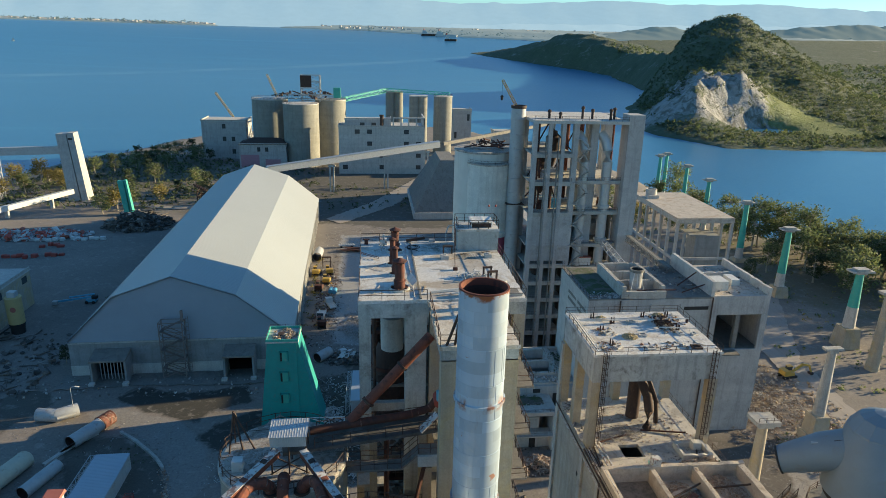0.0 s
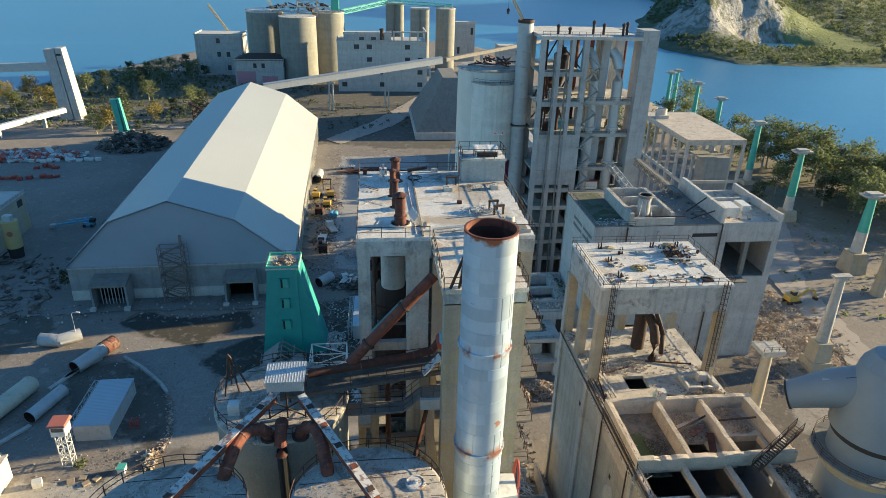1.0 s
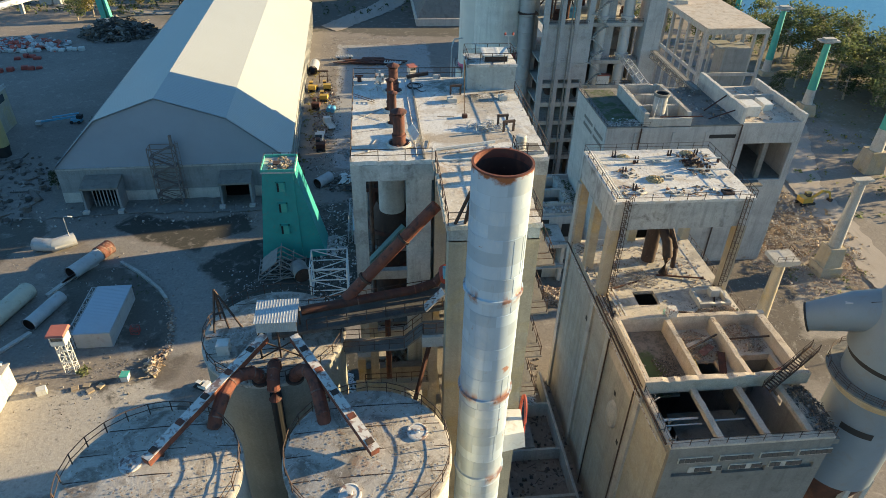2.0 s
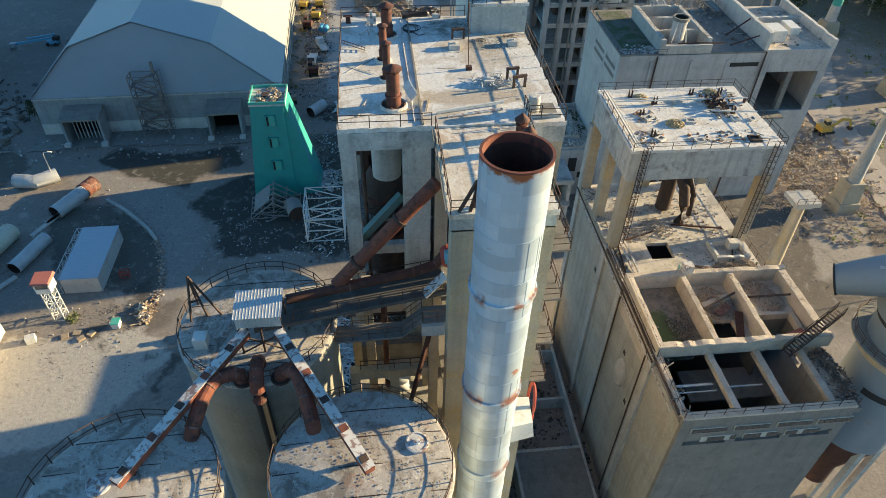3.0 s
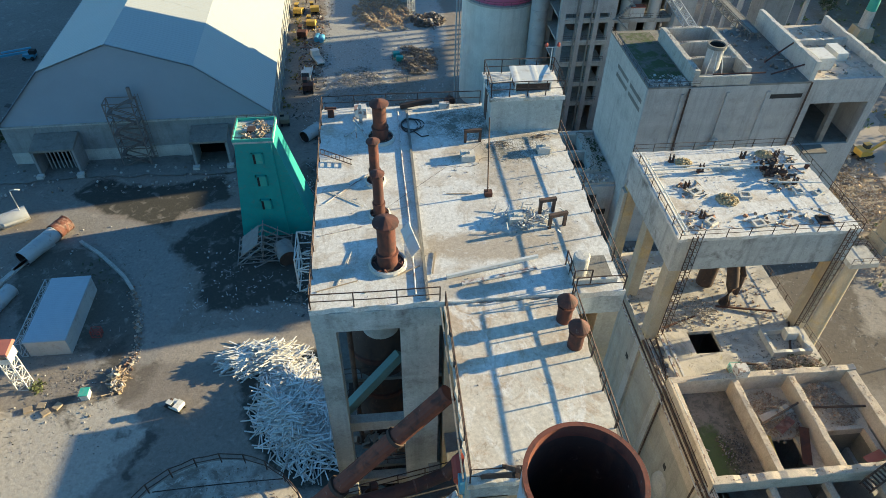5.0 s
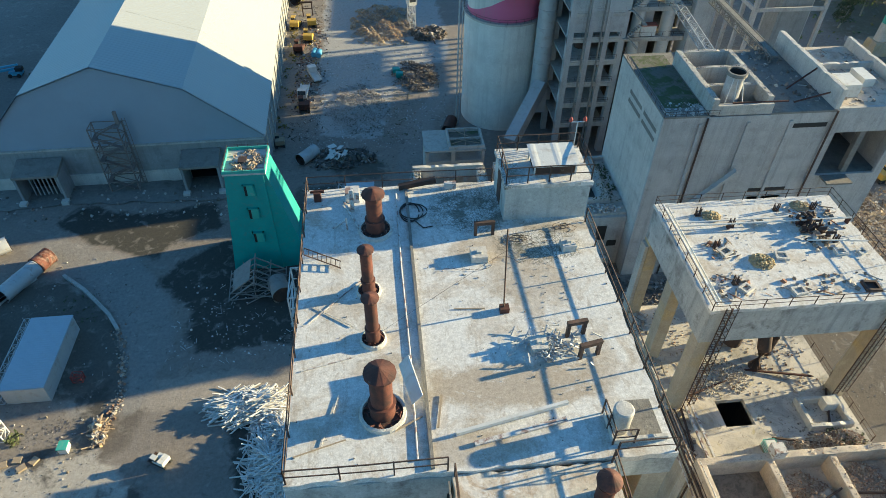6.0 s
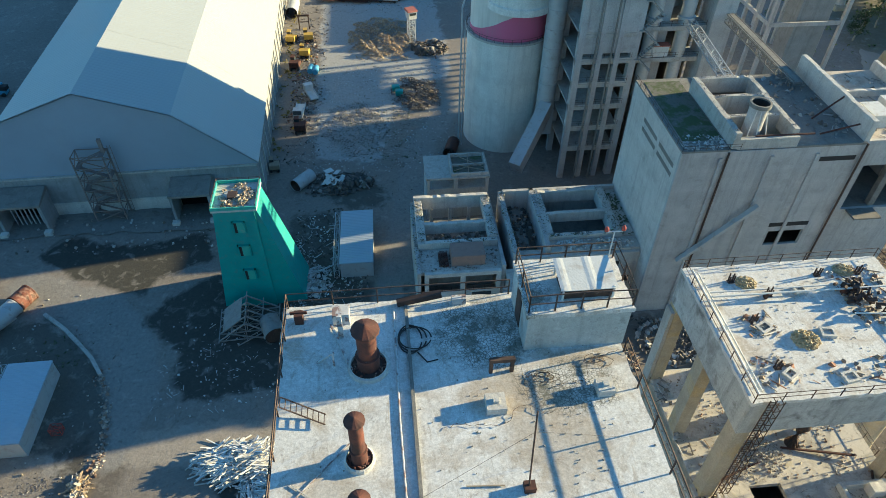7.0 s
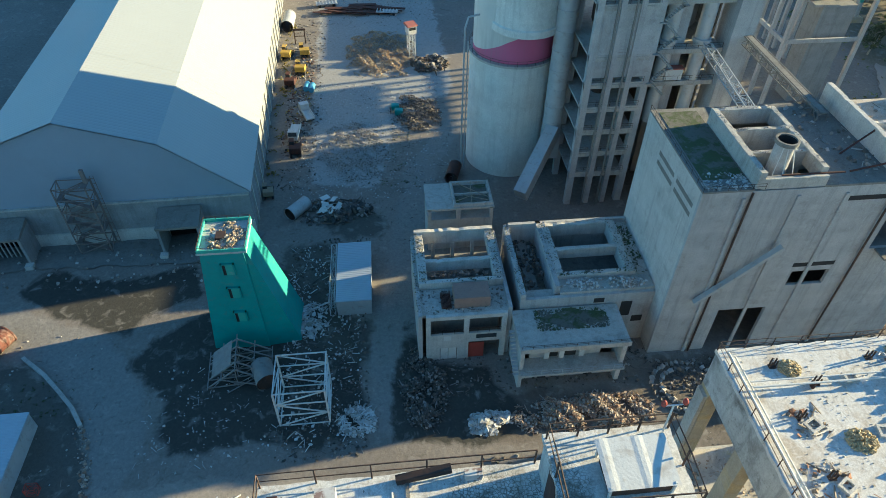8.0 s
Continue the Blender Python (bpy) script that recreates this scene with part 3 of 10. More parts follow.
patch("pale", [(-.5, 115.5), (.5, 134), (5, 158), (9, 182), (21, 202), (26, 200.5), (17, 183.5), (11, 157.5), (8.5, 138.5), (5, 115)],
      [(-47, 104), (-46, 118), (-52, 131), (-66, 142), (-62, 147), (-44, 139), (-36, 128), (-33, 116), (-36, 104)])
patch("tan", [(-51, 106), (-43, 109.5), (-29, 111), (-8, 109), (25, 107.5), (24, 103), (3, 103.5), (-17, 103.5), (-35.5, 104.5)],
      [(84, 100), (98, 132), (112, 150), (118, 146), (104, 118), (96, 98)])
patch("dust", [(-63, 97), (-52, 96), (-40, 98), (-34, 92), (-40, 82), (-46, 76), (-66, 74)])
patch("wet", [(-50.5, 99), (-46.5, 99), (-46.8, 96), (-44.5, 93.5), (-45.6, 92.8), (-48.4, 95.5), (-50.5, 97)], [(-36, 84.5), (-34.6, 84), (-32, 92), (-33.4, 93.5)], [(-44, 103.5), (-40.5, 104), (-41.5, 110), (-46, 108)],
      [(-47, 71), (-36, 70), (-34, 76), (-40, 77.5), (-46, 76)], [(-38.5, 91), (-37.4, 91), (-37.2, 92.6), (-38.4, 92.8)])
patch("chalk", [(-13, 290), (24, 290), (24, 215), (12, 206), (6, 190), (3, 176), (-11, 178), (-12, 213), (-12, 245)])
sheet("water", spread([(-4800, 160), (4800, 1)]), spread([(100, 60), (1400, 160), (4850, 1)]), lambda px, py: -2.6 + bowl(px, py), M["water"],
      "calm deep blue bay with pale wind streaks", "sea")

HILL = [(296, 690), (300, 640), (330, 567), (400, 556), (476, 566), (700, 560), (1300, 480), (2600, 400), (3600, 900), (3600, 3300), (1500, 3600), (520, 2760), (388, 2640), (450, 2450),
        (640, 1960), (655, 1800), (560, 1300), (380, 960)]


def hump(px, py, cx, cy, rx, ry, h, turn=0.0, power=1.0):
    c, s = math.cos(radians(turn)), math.sin(radians(turn))
    u, v = ((px - cx) * c + (py - cy) * s) / rx, (-(px - cx) * s + (py - cy) * c) / ry
    return h * np.exp(-(u * u + v * v) ** power)


def hill_height(px, py):
    d = inside(px, py, HILL) + 10 * wavy(px, py, 45, 1.0)
    z = (hump(px, py, 604, 1105, 124, 190, 126, 6) + hump(px, py, 500, 1010, 90, 150, 30, 20)
         + hump(px, py, 470, 930, 90, 130, 26) + hump(px, py, 700, 2250, 160, 380, 84, 6) + hump(px, py, 850, 1950, 150, 380, 24) + hump(px, py, 640, 1540, 130, 300, 70))
    z += hump(px, py, 402, 778, 100, 66, 48, 12, 1.5) * (1 + .26 * wavy(px, py, 17, .5) + .14 * wavy(px, py, 9, 2.0) + .10 * wavy(px, py, 4.1, 1.0)) - hump(px, py, 432, 716, 42, 26, 26, 0, 1.5) + hump(px, py, 330, 720, 50, 90, 16)
    z += 8 * np.clip((px - 450) / 800, 0, 1)
    z += 9 * wavy(px, py, 60, 3.0) * np.clip(z / 50, 0, 1) + 4 * wavy(px, py, 17, 5.0) * np.clip(z / 40, 0, 1)
    shore = np.clip(d / 30, -1, 1)
    return np.where(d > 0, 1.0 + z * np.clip(d / 60, 0, 1) ** 0.8, shore * 8) - 2.6 + bowl(px, py)


sheet("hill", spread([(250, 7), (760, 30), (1500, 90), (3700, 1)]), spread([(380, 7), (1200, 25), (2900, 90), (3700, 1)]), hill_height, M["hill"],
      "scrub-covered limestone hill with a pale quarried cliff", "hill")


def hazy(name, near, haze_colour, glow):
    """Distance beyond the bay: a plain backdrop with air haze put in as a faint glow."""
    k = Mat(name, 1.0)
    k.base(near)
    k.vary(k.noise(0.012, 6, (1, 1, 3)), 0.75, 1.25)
    k.b.inputs["Emission Color"].default_value = (*haze_colour, 1)
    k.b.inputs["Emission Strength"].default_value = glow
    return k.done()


# bluish emission paints the haze over far coast, woods, hills and houses
M["far_coast"] = hazy("far_coast_scrub_haze", (0.10, 0.115, 0.095), (0.30, 0.44, 0.54), 0.17)
M["far_wood"] = hazy("far_wooded_hills_haze", (0.05, 0.07, 0.055), (0.26, 0.42, 0.52), 0.13)
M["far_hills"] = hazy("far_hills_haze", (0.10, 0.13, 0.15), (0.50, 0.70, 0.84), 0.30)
M["far_town"] = hazy("far_houses_haze", (0.30, 0.27, 0.25), (0.3, 0.4, 0.5), 0.10)


def far_land(name, poly, lift, material, label):
    def up(px, py):
        d = inside(px, py, poly) + 30 * wavy(px, py, 90, 2.5)
        return np.where(d > 0, 2 + lift * np.clip(d / 250, 0, 1) + 5 * np.abs(wavy(px, py, 21, 1.0)), -15) + bowl(px, py) - 2.6
    x = [p[0] for p in poly]
    y = [p[1] for p in poly]
    return sheet(name, spread([(min(x) - 60, 28), (max(x) + 60, 1)]), spread([(min(y) - 60, 24), (max(y) + 40, 1)]), up, material, label, "coast",
                 cut=lambda px, py: inside(px, py, poly) > -90)


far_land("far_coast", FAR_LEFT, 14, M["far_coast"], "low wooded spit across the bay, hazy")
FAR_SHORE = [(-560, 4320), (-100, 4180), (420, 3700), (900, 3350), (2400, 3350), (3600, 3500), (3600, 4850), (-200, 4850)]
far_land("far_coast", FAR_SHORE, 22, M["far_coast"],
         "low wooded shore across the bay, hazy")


def ridge(name, y, x0, x1, heights, material, label):
    """A far mountain skyline, a long sheet rising away from the camera."""
    xs, ys = np.linspace(x0, x1, 160), np.linspace(y - 260, y, 10)
    hx = np.linspace(x0, x1, len(heights))

    def up(px, py):
        t = (py - (y - 260)) / 260
        return 110 + (np.interp(px, hx, heights) - 110 + 7 * wavy(px, py, 60, 1.0) + 3 * wavy(px, py, 17, 2.0)) * t
    return sheet(name, list(xs), list(ys), up, material, label, "mountain")


# back ridge raised so its pale glow also covers the low sky
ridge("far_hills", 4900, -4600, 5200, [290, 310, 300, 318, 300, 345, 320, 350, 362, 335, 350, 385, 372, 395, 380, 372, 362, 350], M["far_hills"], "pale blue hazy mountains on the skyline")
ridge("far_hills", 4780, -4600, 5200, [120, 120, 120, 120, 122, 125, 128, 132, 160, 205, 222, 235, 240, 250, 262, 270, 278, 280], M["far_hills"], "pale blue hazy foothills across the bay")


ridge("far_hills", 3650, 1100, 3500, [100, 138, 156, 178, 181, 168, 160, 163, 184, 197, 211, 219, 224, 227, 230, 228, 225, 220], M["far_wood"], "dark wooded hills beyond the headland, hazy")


# ---- roads and yards ----
def slab(name, pts, z, material, label, category="road"):
    """A thin sheet with a ragged, trodden outline."""
    out = []
    for (ax, ay), (bx, by) in zip(pts, pts[1:] + pts[:1]):
        n = max(1, int(math.hypot(bx - ax, by - ay) / 1.5))
        for i in range(n):
            t = i / n
            out.append((ax + (bx - ax) * t + random.uniform(-.5, .5), ay + (by - ay) * t + random.uniform(-.5, .5)))
    return tagged(part(name, MB().prism(out, z - 0.06, z), material), label, category, "", "structure")


slab("road", [(104, 60), (112, 60), (118, 120), (124, 160), (150, 215), (145, 220), (116, 168), (110, 125)], 0.24, "road", "dusty lane beside the trees")
slab("road", [(-14, 310), (12, 345), (45, 420), (60, 480), (52, 482), (30, 420), (2, 355), (-22, 318)], 0.24, "road", "pale track towards the far plant")
slab("road", [(-165, 360), (-100, 338), (-60, 345), (-60, 351), (-100, 345), (-165, 368)], 0.24, "road", "pale track by the shore")


# ---- storage shed ----
SHED_TURN = 1.5


def ribbed(mb, a, b, c, d, pitch=1.0, rise=0.07):
    """A ribbed metal sheet over the quad a b c d; ribs run from a to d."""
    a, b, c, d = (Vector(p) for p in (a, b, c, d))
    up = (b - a).cross(d - a).normalized() * rise
    n = max(2, int((b - a).length / pitch))
    lo, hi = [], []
    for i in range(n):
        for t, h in ((i / n, 0), ((i + 0.12) / n, 1), ((i + 0.24) / n, 1), ((i + 0.36) / n, 0)):
            lo.append(tuple(a.lerp(b, t) + up * h))
            hi.append(tuple(d.lerp(c, t) + up * h))
    lo.append(tuple(b))
    hi.append(tuple(c))
    m = len(lo)
    mb.add(lo + hi, [(i, i + 1, m + i + 1, m + i) for i in range(m - 1)])
    return mb


k = Mat("shed_roof_metal", 0.42, 0.0)
k.base((0.325, 0.345, 0.345))
k.vary(k.noise(0.03, 5, (1, 1, 1)), 0.88, 1.08)
k.over((0.31, 0.33, 0.335), k.ramp(k.noise(0.25, 6, (0.15, 1, 1), warp=0.3), 0.55, 0.75), 0.4)
M["shed_roof"] = k.bump(k.noise(5, 3), 0.1, 0.02).done()
M["shed_wall"] = plain("shed_gable_cladding", (0.26, 0.315, 0.375), 0.5, 0.0, 0.88, 1.08, 0.15, (0.23, 0.28, 0.33), 0.4)
M["shed_base"] = concrete("shed_base_wall", (0.25, 0.262, 0.265), (0.15, 0.14, 0.13), 0.5, 0.45)

shed = thing("storage_shed", (-49, 240, 0), "huge storage shed with pale folded metal roof and smooth gable", "warehouse")
SX, Y0, Y1 = -49.3, 163.5, 318.0
PROFILE = [(-28.5, 9.5), (-16.0, 22.0), (-1.2, 27.2), (14.5, 21.8), (28.5, 10.2)]
for (xa, za), (xb, zb) in zip(PROFILE[:-1], PROFILE[1:]):
    n_panel = 6
    for i in range(n_panel):
        ya, yb = Y0 - 0.6 + (Y1 - Y0 + 1.2) * i / n_panel, Y0 - 0.6 + (Y1 - Y0 + 1.2) * (i + 1) / n_panel
        lift = 0.02 * (i % 2)
        bay = ribbed(MB(), (SX + xa, ya, za + lift), (SX + xa, yb, za + lift), (SX + xb, yb, zb + lift), (SX + xb, ya, zb + lift), .9, .018)
        bay.add([(SX + xa, ya, za - .25), (SX + xa, yb, za - .25), (SX + xb, yb, zb - .25), (SX + xb, ya, zb - .25)], [(3, 2, 1, 0)])
        part("roof_sheet", bay.rot(SX, Y0, SHED_TURN), "shed_roof", shed)
for yy in (Y0, Y1):
    g = MB()
    pts = [(SX + x, z) for x, z in [(-28.2, 9.3)] + [(x * 0.995, z - 0.08) for x, z in PROFILE] + [(28.2, 9.3)]]
    n = len(pts)
    g.add([(x, yy, z) for x, z in pts] + [(x, yy + 0.3, z) for x, z in pts], [list(range(n)), list(reversed(range(n, 2 * n)))] + [[i, i + n, (i + 1) % n + n, (i + 1) % n] for i in range(n)])
    part("gable", g.rot(SX, Y0, SHED_TURN), "shed_wall", shed, "smooth blue-grey metal gable")
for s in (-1, 1):
    part("side_wall", MB().box(SX + s * 27.8 - .2, SX + s * 27.8 + .2, Y0 + 0.3, Y1, 0, 10.2).rot(SX, Y0, SHED_TURN), "shed_base", shed)
    rib_mesh = MB().box(-.25, .25, -.25, .25, 0, 10).mesh("buttress")
    rib_mesh.materials.append(M["concrete_pale"])
    turned_shed = pose(SX, Y0, 0, 0, 0, SHED_TURN)
    repeat("buttress", rib_mesh, [(*(turned_shed @ Vector((s * 28.05, 3 + i * 6, 0))), SHED_TURN) for i in range(26)], shed)
# low front wall with two gateways
fw = MB()
gates = [(-21.1, -13.3), (11.4, 18.3)]
xs = [-28] + [v for g in gates for v in g] + [28]
for a, b in zip(xs[::2], xs[1::2]):
    fw.box(SX + a, SX + b, Y0 - 0.3, Y0 - 0.02, 3.0, 9.2)
part("front_wall", fw.rot(SX, Y0, SHED_TURN), "shed_base", shed, "raw concrete base wall under the gable")
for ga, gb in gates:
    part("front_wall", MB().box(SX + ga, SX + gb, Y0 - .3, Y0 - .02, 5.6, 9.2).rot(SX, Y0, SHED_TURN), "shed_base", shed)
for a, b in zip(xs[::2], xs[1::2]):
    part("plinth", MB().box(SX + a, SX + b, Y0 - 0.55, Y0 - 0.02, 0, 3.0).rot(SX, Y0, SHED_TURN), "concrete_pale", shed, "whitewashed plinth")
part("drip_ledge", MB().box(SX - 28, SX + 28, Y0 - .6, Y0 - .02, 9.2, 9.5).rot(SX, Y0, SHED_TURN), "concrete", shed)
# black sheets paint the shade inside the gateways
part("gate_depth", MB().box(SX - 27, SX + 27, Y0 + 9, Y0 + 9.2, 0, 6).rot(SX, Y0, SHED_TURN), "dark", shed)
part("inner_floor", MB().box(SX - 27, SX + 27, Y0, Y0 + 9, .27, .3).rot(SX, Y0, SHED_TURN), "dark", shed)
for ga, gb in gates:
    roof = MB().rings([[(SX + ga - .5, Y0 - 5.8, 6.3), (SX + gb + .5, Y0 - 5.8, 6.3), (SX + gb + .5, Y0 - 5.8, 6.8), (SX + ga - .5, Y0 - 5.8, 6.8)],
                       [(SX + ga - .5, Y0 - .62, 7.0), (SX + gb + .5, Y0 - .62, 7.0), (SX + gb + .5, Y0 - .62, 7.8), (SX + ga - .5, Y0 - .62, 7.8)]])
    part("portal_roof", roof.rot(SX, Y0, SHED_TURN), "concrete_dark", shed, "grimy sloping portal roof")
    for x in (SX + ga - .2, SX + gb + .2):
        side = MB().rings([[(x - .25, Y0 - 5.6, 0), (x + .25, Y0 - 5.6, 0), (x + .25, Y0 - 5.6, 6.28), (x - .25, Y0 - 5.6, 6.28)],
                           [(x - .25, Y0 - .62, 0), (x + .25, Y0 - .62, 0), (x + .25, Y0 - .62, 6.98), (x - .25, Y0 - .62, 6.98)]])
        part("portal_wall", side.rot(SX, Y0, SHED_TURN), "shed_base", shed)
        part("portal_foot", MB().box(x - .7, x + .7, Y0 - 6.8, Y0 - 5.62, 0, .9).rot(SX, Y0, SHED_TURN), "concrete_pale", shed)
    for i in range(8 if ga < 0 else 0):
        x = SX + ga + 1.2 + i * (gb - ga - 2.0) / 7
        part("gate_bar", MB().box(x - .1, x + .1, Y0 - 3.0, Y0 - 2.8, 0, 6.2).rot(SX, Y0, SHED_TURN), "grey_steel", shed)
TX, TY = -50.9, Y0 - 2.3
st = truss(MB(), (TX, TY, 0.2), (TX, TY, 15.6), 5.8, 2.8, 6, 0.13)
for i in range(6):
    z = 0.3 + i * 2.55
    a, b = (TX - 2.5, TX + 2.5) if i % 2 else (TX + 2.5, TX - 2.5)
    part("stair_flight", MB().beam((a, TY - .6 + (i % 2) * 1.1, z), (b, TY - .6 + (i % 2) * 1.1, z + 2.5), 0.8, 0.1), "rust_pale", shed)
    part("landing", MB().box(b - .5, b + .5, TY - 1.3, TY + 1.3, z + 2.5, z + 2.56), "rust_pale", shed)
st.beam((TX + 2.6, TY + .3, 15.6), (TX + 2.6, TY + .3, 18.4), 0.6)
for i in range(14):
    st.beam((TX + 3.3, TY + 1, 1 + i * 1.15), (TX + 3.9, TY + 1, 1 + i * 1.15), .07)
st.beam((TX + 3.3, TY + 1, 0), (TX + 3.3, TY + 1, 16.5), .08).beam((TX + 3.9, TY + 1, 0), (TX + 3.9, TY + 1, 16.5), .08)
part("stair_tower", st, "rust_pale", shed, "lattice steel stair tower")
# apron round the front
slab("pavement", [(-79, 155), (-60, 156.5), (-40, 155.5), (-20, 156), (-20, 163), (-79, 163)], 0.27, "concrete_dark", "stained concrete apron before the shed", "pavement")

# ---- main kiln building ----
main = thing("kiln_building", (6, 66, 0), "tall concrete mill building with whitewashed flat roof", "factory building")
ZR = 63.0


def slab_broken(mb, x0, x1, y0, y1, z0, z1, n=28, amp=0.10):
    """A slab with slightly ragged, worn edges."""
    pts = []
    for (ax, ay), (bx, by) in (((x0, y0), (x1, y0)), ((x1, y0), (x1, y1)), ((x1, y1), (x0, y1)), ((x0, y1), (x0, y0))):
        for i in range(n):
            t = i / n
            jx, jy = random.uniform(-amp, amp * .3), random.uniform(-amp, amp * .3)
            px, py = ax + (bx - ax) * t, ay + (by - ay) * t
            if i:
                px += (jx if by != ay else 0) * (1 if px > (x0 + x1) / 2 else -1)
                py += (jy if bx != ax else 0) * (1 if py > (y0 + y1) / 2 else -1)
            pts.append((px, py))
    return mb.prism(pts, z0, z1)


part("roof_slab", slab_broken(MB(), -1.2, 14.6, 56.4, 75.0, ZR - 0.35, ZR), "roof_white", main, "whitewashed stained roof slab")
part("roof_slab", slab_broken(MB(), 5.35, 11.9, 46.9, 56.38, ZR - 0.5, ZR - 0.15), "roof_cream", main, "dusty cream roof slab with worn whitewash")
part("roof_joint", MB().box(4.55, 4.7, 56.6, 74.8, ZR, ZR + 0.14).box(5.15, 5.22, 47, 56, ZR, ZR + .1), "concrete_dark", main, "raised expansion joint")
edge = MB()
edge.box(-1.2, 5.35, 56.42, 57.4, ZR - 1.75, ZR - 0.36)
edge.box(11.9, 14.6, 56.42, 57.2, ZR - 1.6, ZR - 0.36)
edge.box(-1.2, -0.2, 57.4, 75, ZR - 1.6, ZR - 0.36)
edge.box(13.6, 14.6, 57.2, 75, ZR - 1.6, ZR - 0.36)
edge.box(-0.2, 13.6, 74, 75, ZR - 1.6, ZR - 0.36)
edge.box(5.5, 11.8, 47.0, 47.7, ZR - 1.5, ZR - 0.51)
edge.box(5.5, 6.2, 47.7, 56.4, ZR - 1.4, ZR - 0.51)
edge.box(11.1, 11.8, 47.7, 56.4, ZR - 1.4, ZR - 0.51)
part("edge_beam", edge, "beam_weathered", main)
cols = []
for x, y, wx, wy, mat in ((-0.6, 57.0, 1.1, 1.1, "beam_weathered"), (4.2, 57.2, 2.0, 1.4, "beam_weathered"), (-0.6, 66, 1.0, 1.0, "concrete"), (4.2, 66, 1.2, 1.2, "concrete"), (-0.6, 74.4, 1.0, 1.0, "concrete"),
                          (4.2, 74.4, 1.2, 1.0, "concrete"), (6.3, 47.7, 1.5, 1.4, "concrete_ochre"), (11.2, 47.7, 1.3, 1.4, "concrete_ochre"), (11.2, 56.9, 1.3, 1.0, "concrete_ochre"),
                          (6.0, 56.9, 1.0, 1.0, "concrete_ochre"), (14.0, 57.0, 1.1, 1.1, "concrete_ochre"), (14.0, 66, 1.1, 1.1, "concrete_ochre"), (14.0, 74.4, 1.1, 1.1, "concrete_ochre"), (9.2, 74.4, 1.1, 1.0, "concrete")):
    top = ZR - (1.4 if y < 50 else 1.5)
    part("column", MB().box(x - wx / 2, x + wx / 2, y - wy / 2, y + wy / 2, 0, top), mat, main)
for z, x0, y0 in ((52.3, -1.0, 60.0), (45.4, -1.0, 57.8), (38.0, -1.0, 57.8), (28.0, -1.0, 57.8), (17.0, -1.0, 57.8), (8.0, -1.0, 57.8)):
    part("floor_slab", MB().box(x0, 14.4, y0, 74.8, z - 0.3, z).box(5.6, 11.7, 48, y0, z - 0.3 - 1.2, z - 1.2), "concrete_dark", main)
    part("floor_beam", MB().box(-1.0, 5.3, 57.0, 57.6, z - 1.2, z - 0.31).box(5.6, 11.7, 47.2, 47.8, z - 2.3, z - 1.51).box(-1.0, -0.4, 57.6, 74, z - 1.2, z - 0.31).box(13.7, 14.3, 57.6, 74, z - 1.2, z - .31), "concrete", main)
walls = MB().box(0.2, 14.2, 74.5, 74.8, 0, 61.5).box(8.5, 8.8, 58, 74, 0, 61.3)
part("back_wall", walls, "concrete_wall", main)
part("side_wall", MB().box(13.9, 14.2, 58, 74, 0, 44).box(13.9, 14.2, 58, 74, 46, 61.4), "concrete_ochre", main, "ochre-stained concrete side wall")
part("front_wall", MB().box(6.9, 10.6, 48.0, 48.3, 0, 40).box(6.9, 10.6, 48.0, 48.3, 55, 61), "concrete_ochre", main)

pent = thing("roof_penthouse", (12.2, 72.6, ZR), "small whitewashed lift house on the flat roof", "roof structure")
PH = 2.25
part("wall", MB().box(9.9, 14.6, 71.3, 71.6, ZR, ZR + PH).box(9.9, 10.2, 71.6, 74.6, ZR, ZR + PH).box(14.3, 14.6, 71.6, 74.6, ZR, ZR + PH).box(10.2, 14.3, 74.3, 74.6, ZR, ZR + PH), "beam_weathered", pent, "streaked whitewashed wall")
part("roof", slab_broken(MB(), 9.8, 14.7, 71.2, 74.7, ZR + PH, ZR + PH + 0.25, 12, 0.06), "roof_white", pent)
part("door", MB().box(9.86, 9.9, 72.6, 73.5, ZR + 0.1, ZR + 2.1), "rust_dark", pent)
hut = MB().box(11.6, 13.9, 72.0, 73.6, ZR + PH + .78, ZR + PH + .84)
ribbed(hut, (11.4, 71.9, ZR + PH + .92), (14.0, 71.9, ZR + PH + .92), (14.0, 73.8, ZR + PH + 1.12), (11.4, 73.8, ZR + PH + 1.12), 0.9, 0.015)
for x in (11.55, 13.85):
    for y in (72.0, 73.6):
        part("shelter_post", MB().beam((x, y, ZR + PH + 0.25), (x, y, ZR + PH + .95), 0.08), "white_steel", pent)
part("shelter", hut, "white_steel", pent, "little sheet-metal shelter")
part("housing", MB().box(11.6, 13.85, 72.05, 73.4, ZR + PH + .26, ZR + PH + .76), "rust_dark", pent)
railing([(9.9, 71.4, ZR + PH + 0.25), (14.6, 71.4, ZR + PH + 0.25), (14.6, 74.5, ZR + PH + 0.25), (9.9, 74.5, ZR + PH + 0.25), (9.9, 71.4, ZR + PH + 0.25)], pent, 1.0, 1.3)
part("beacon", MB().beam((14.3, 74.3, ZR + PH + 0.20), (14.3, 74.3, ZR + PH + 2.10), 0.05).beam((13.9, 74.3, ZR + PH + 2.10), (14.7, 74.3, ZR + PH + 2.10), 0.04), "white_steel", pent)
for x in (13.9, 14.7):
    part("beacon_lamp", MB().lathe(x, 74.3, [(0.01, ZR + PH + 2.13), (0.09, ZR + PH + 2.15), (0.11, ZR + PH + 2.28), (0.06, ZR + PH + 2.40), (0.01, ZR + PH + 2.42)], 10), "red", pent, "red warning lamp", True)
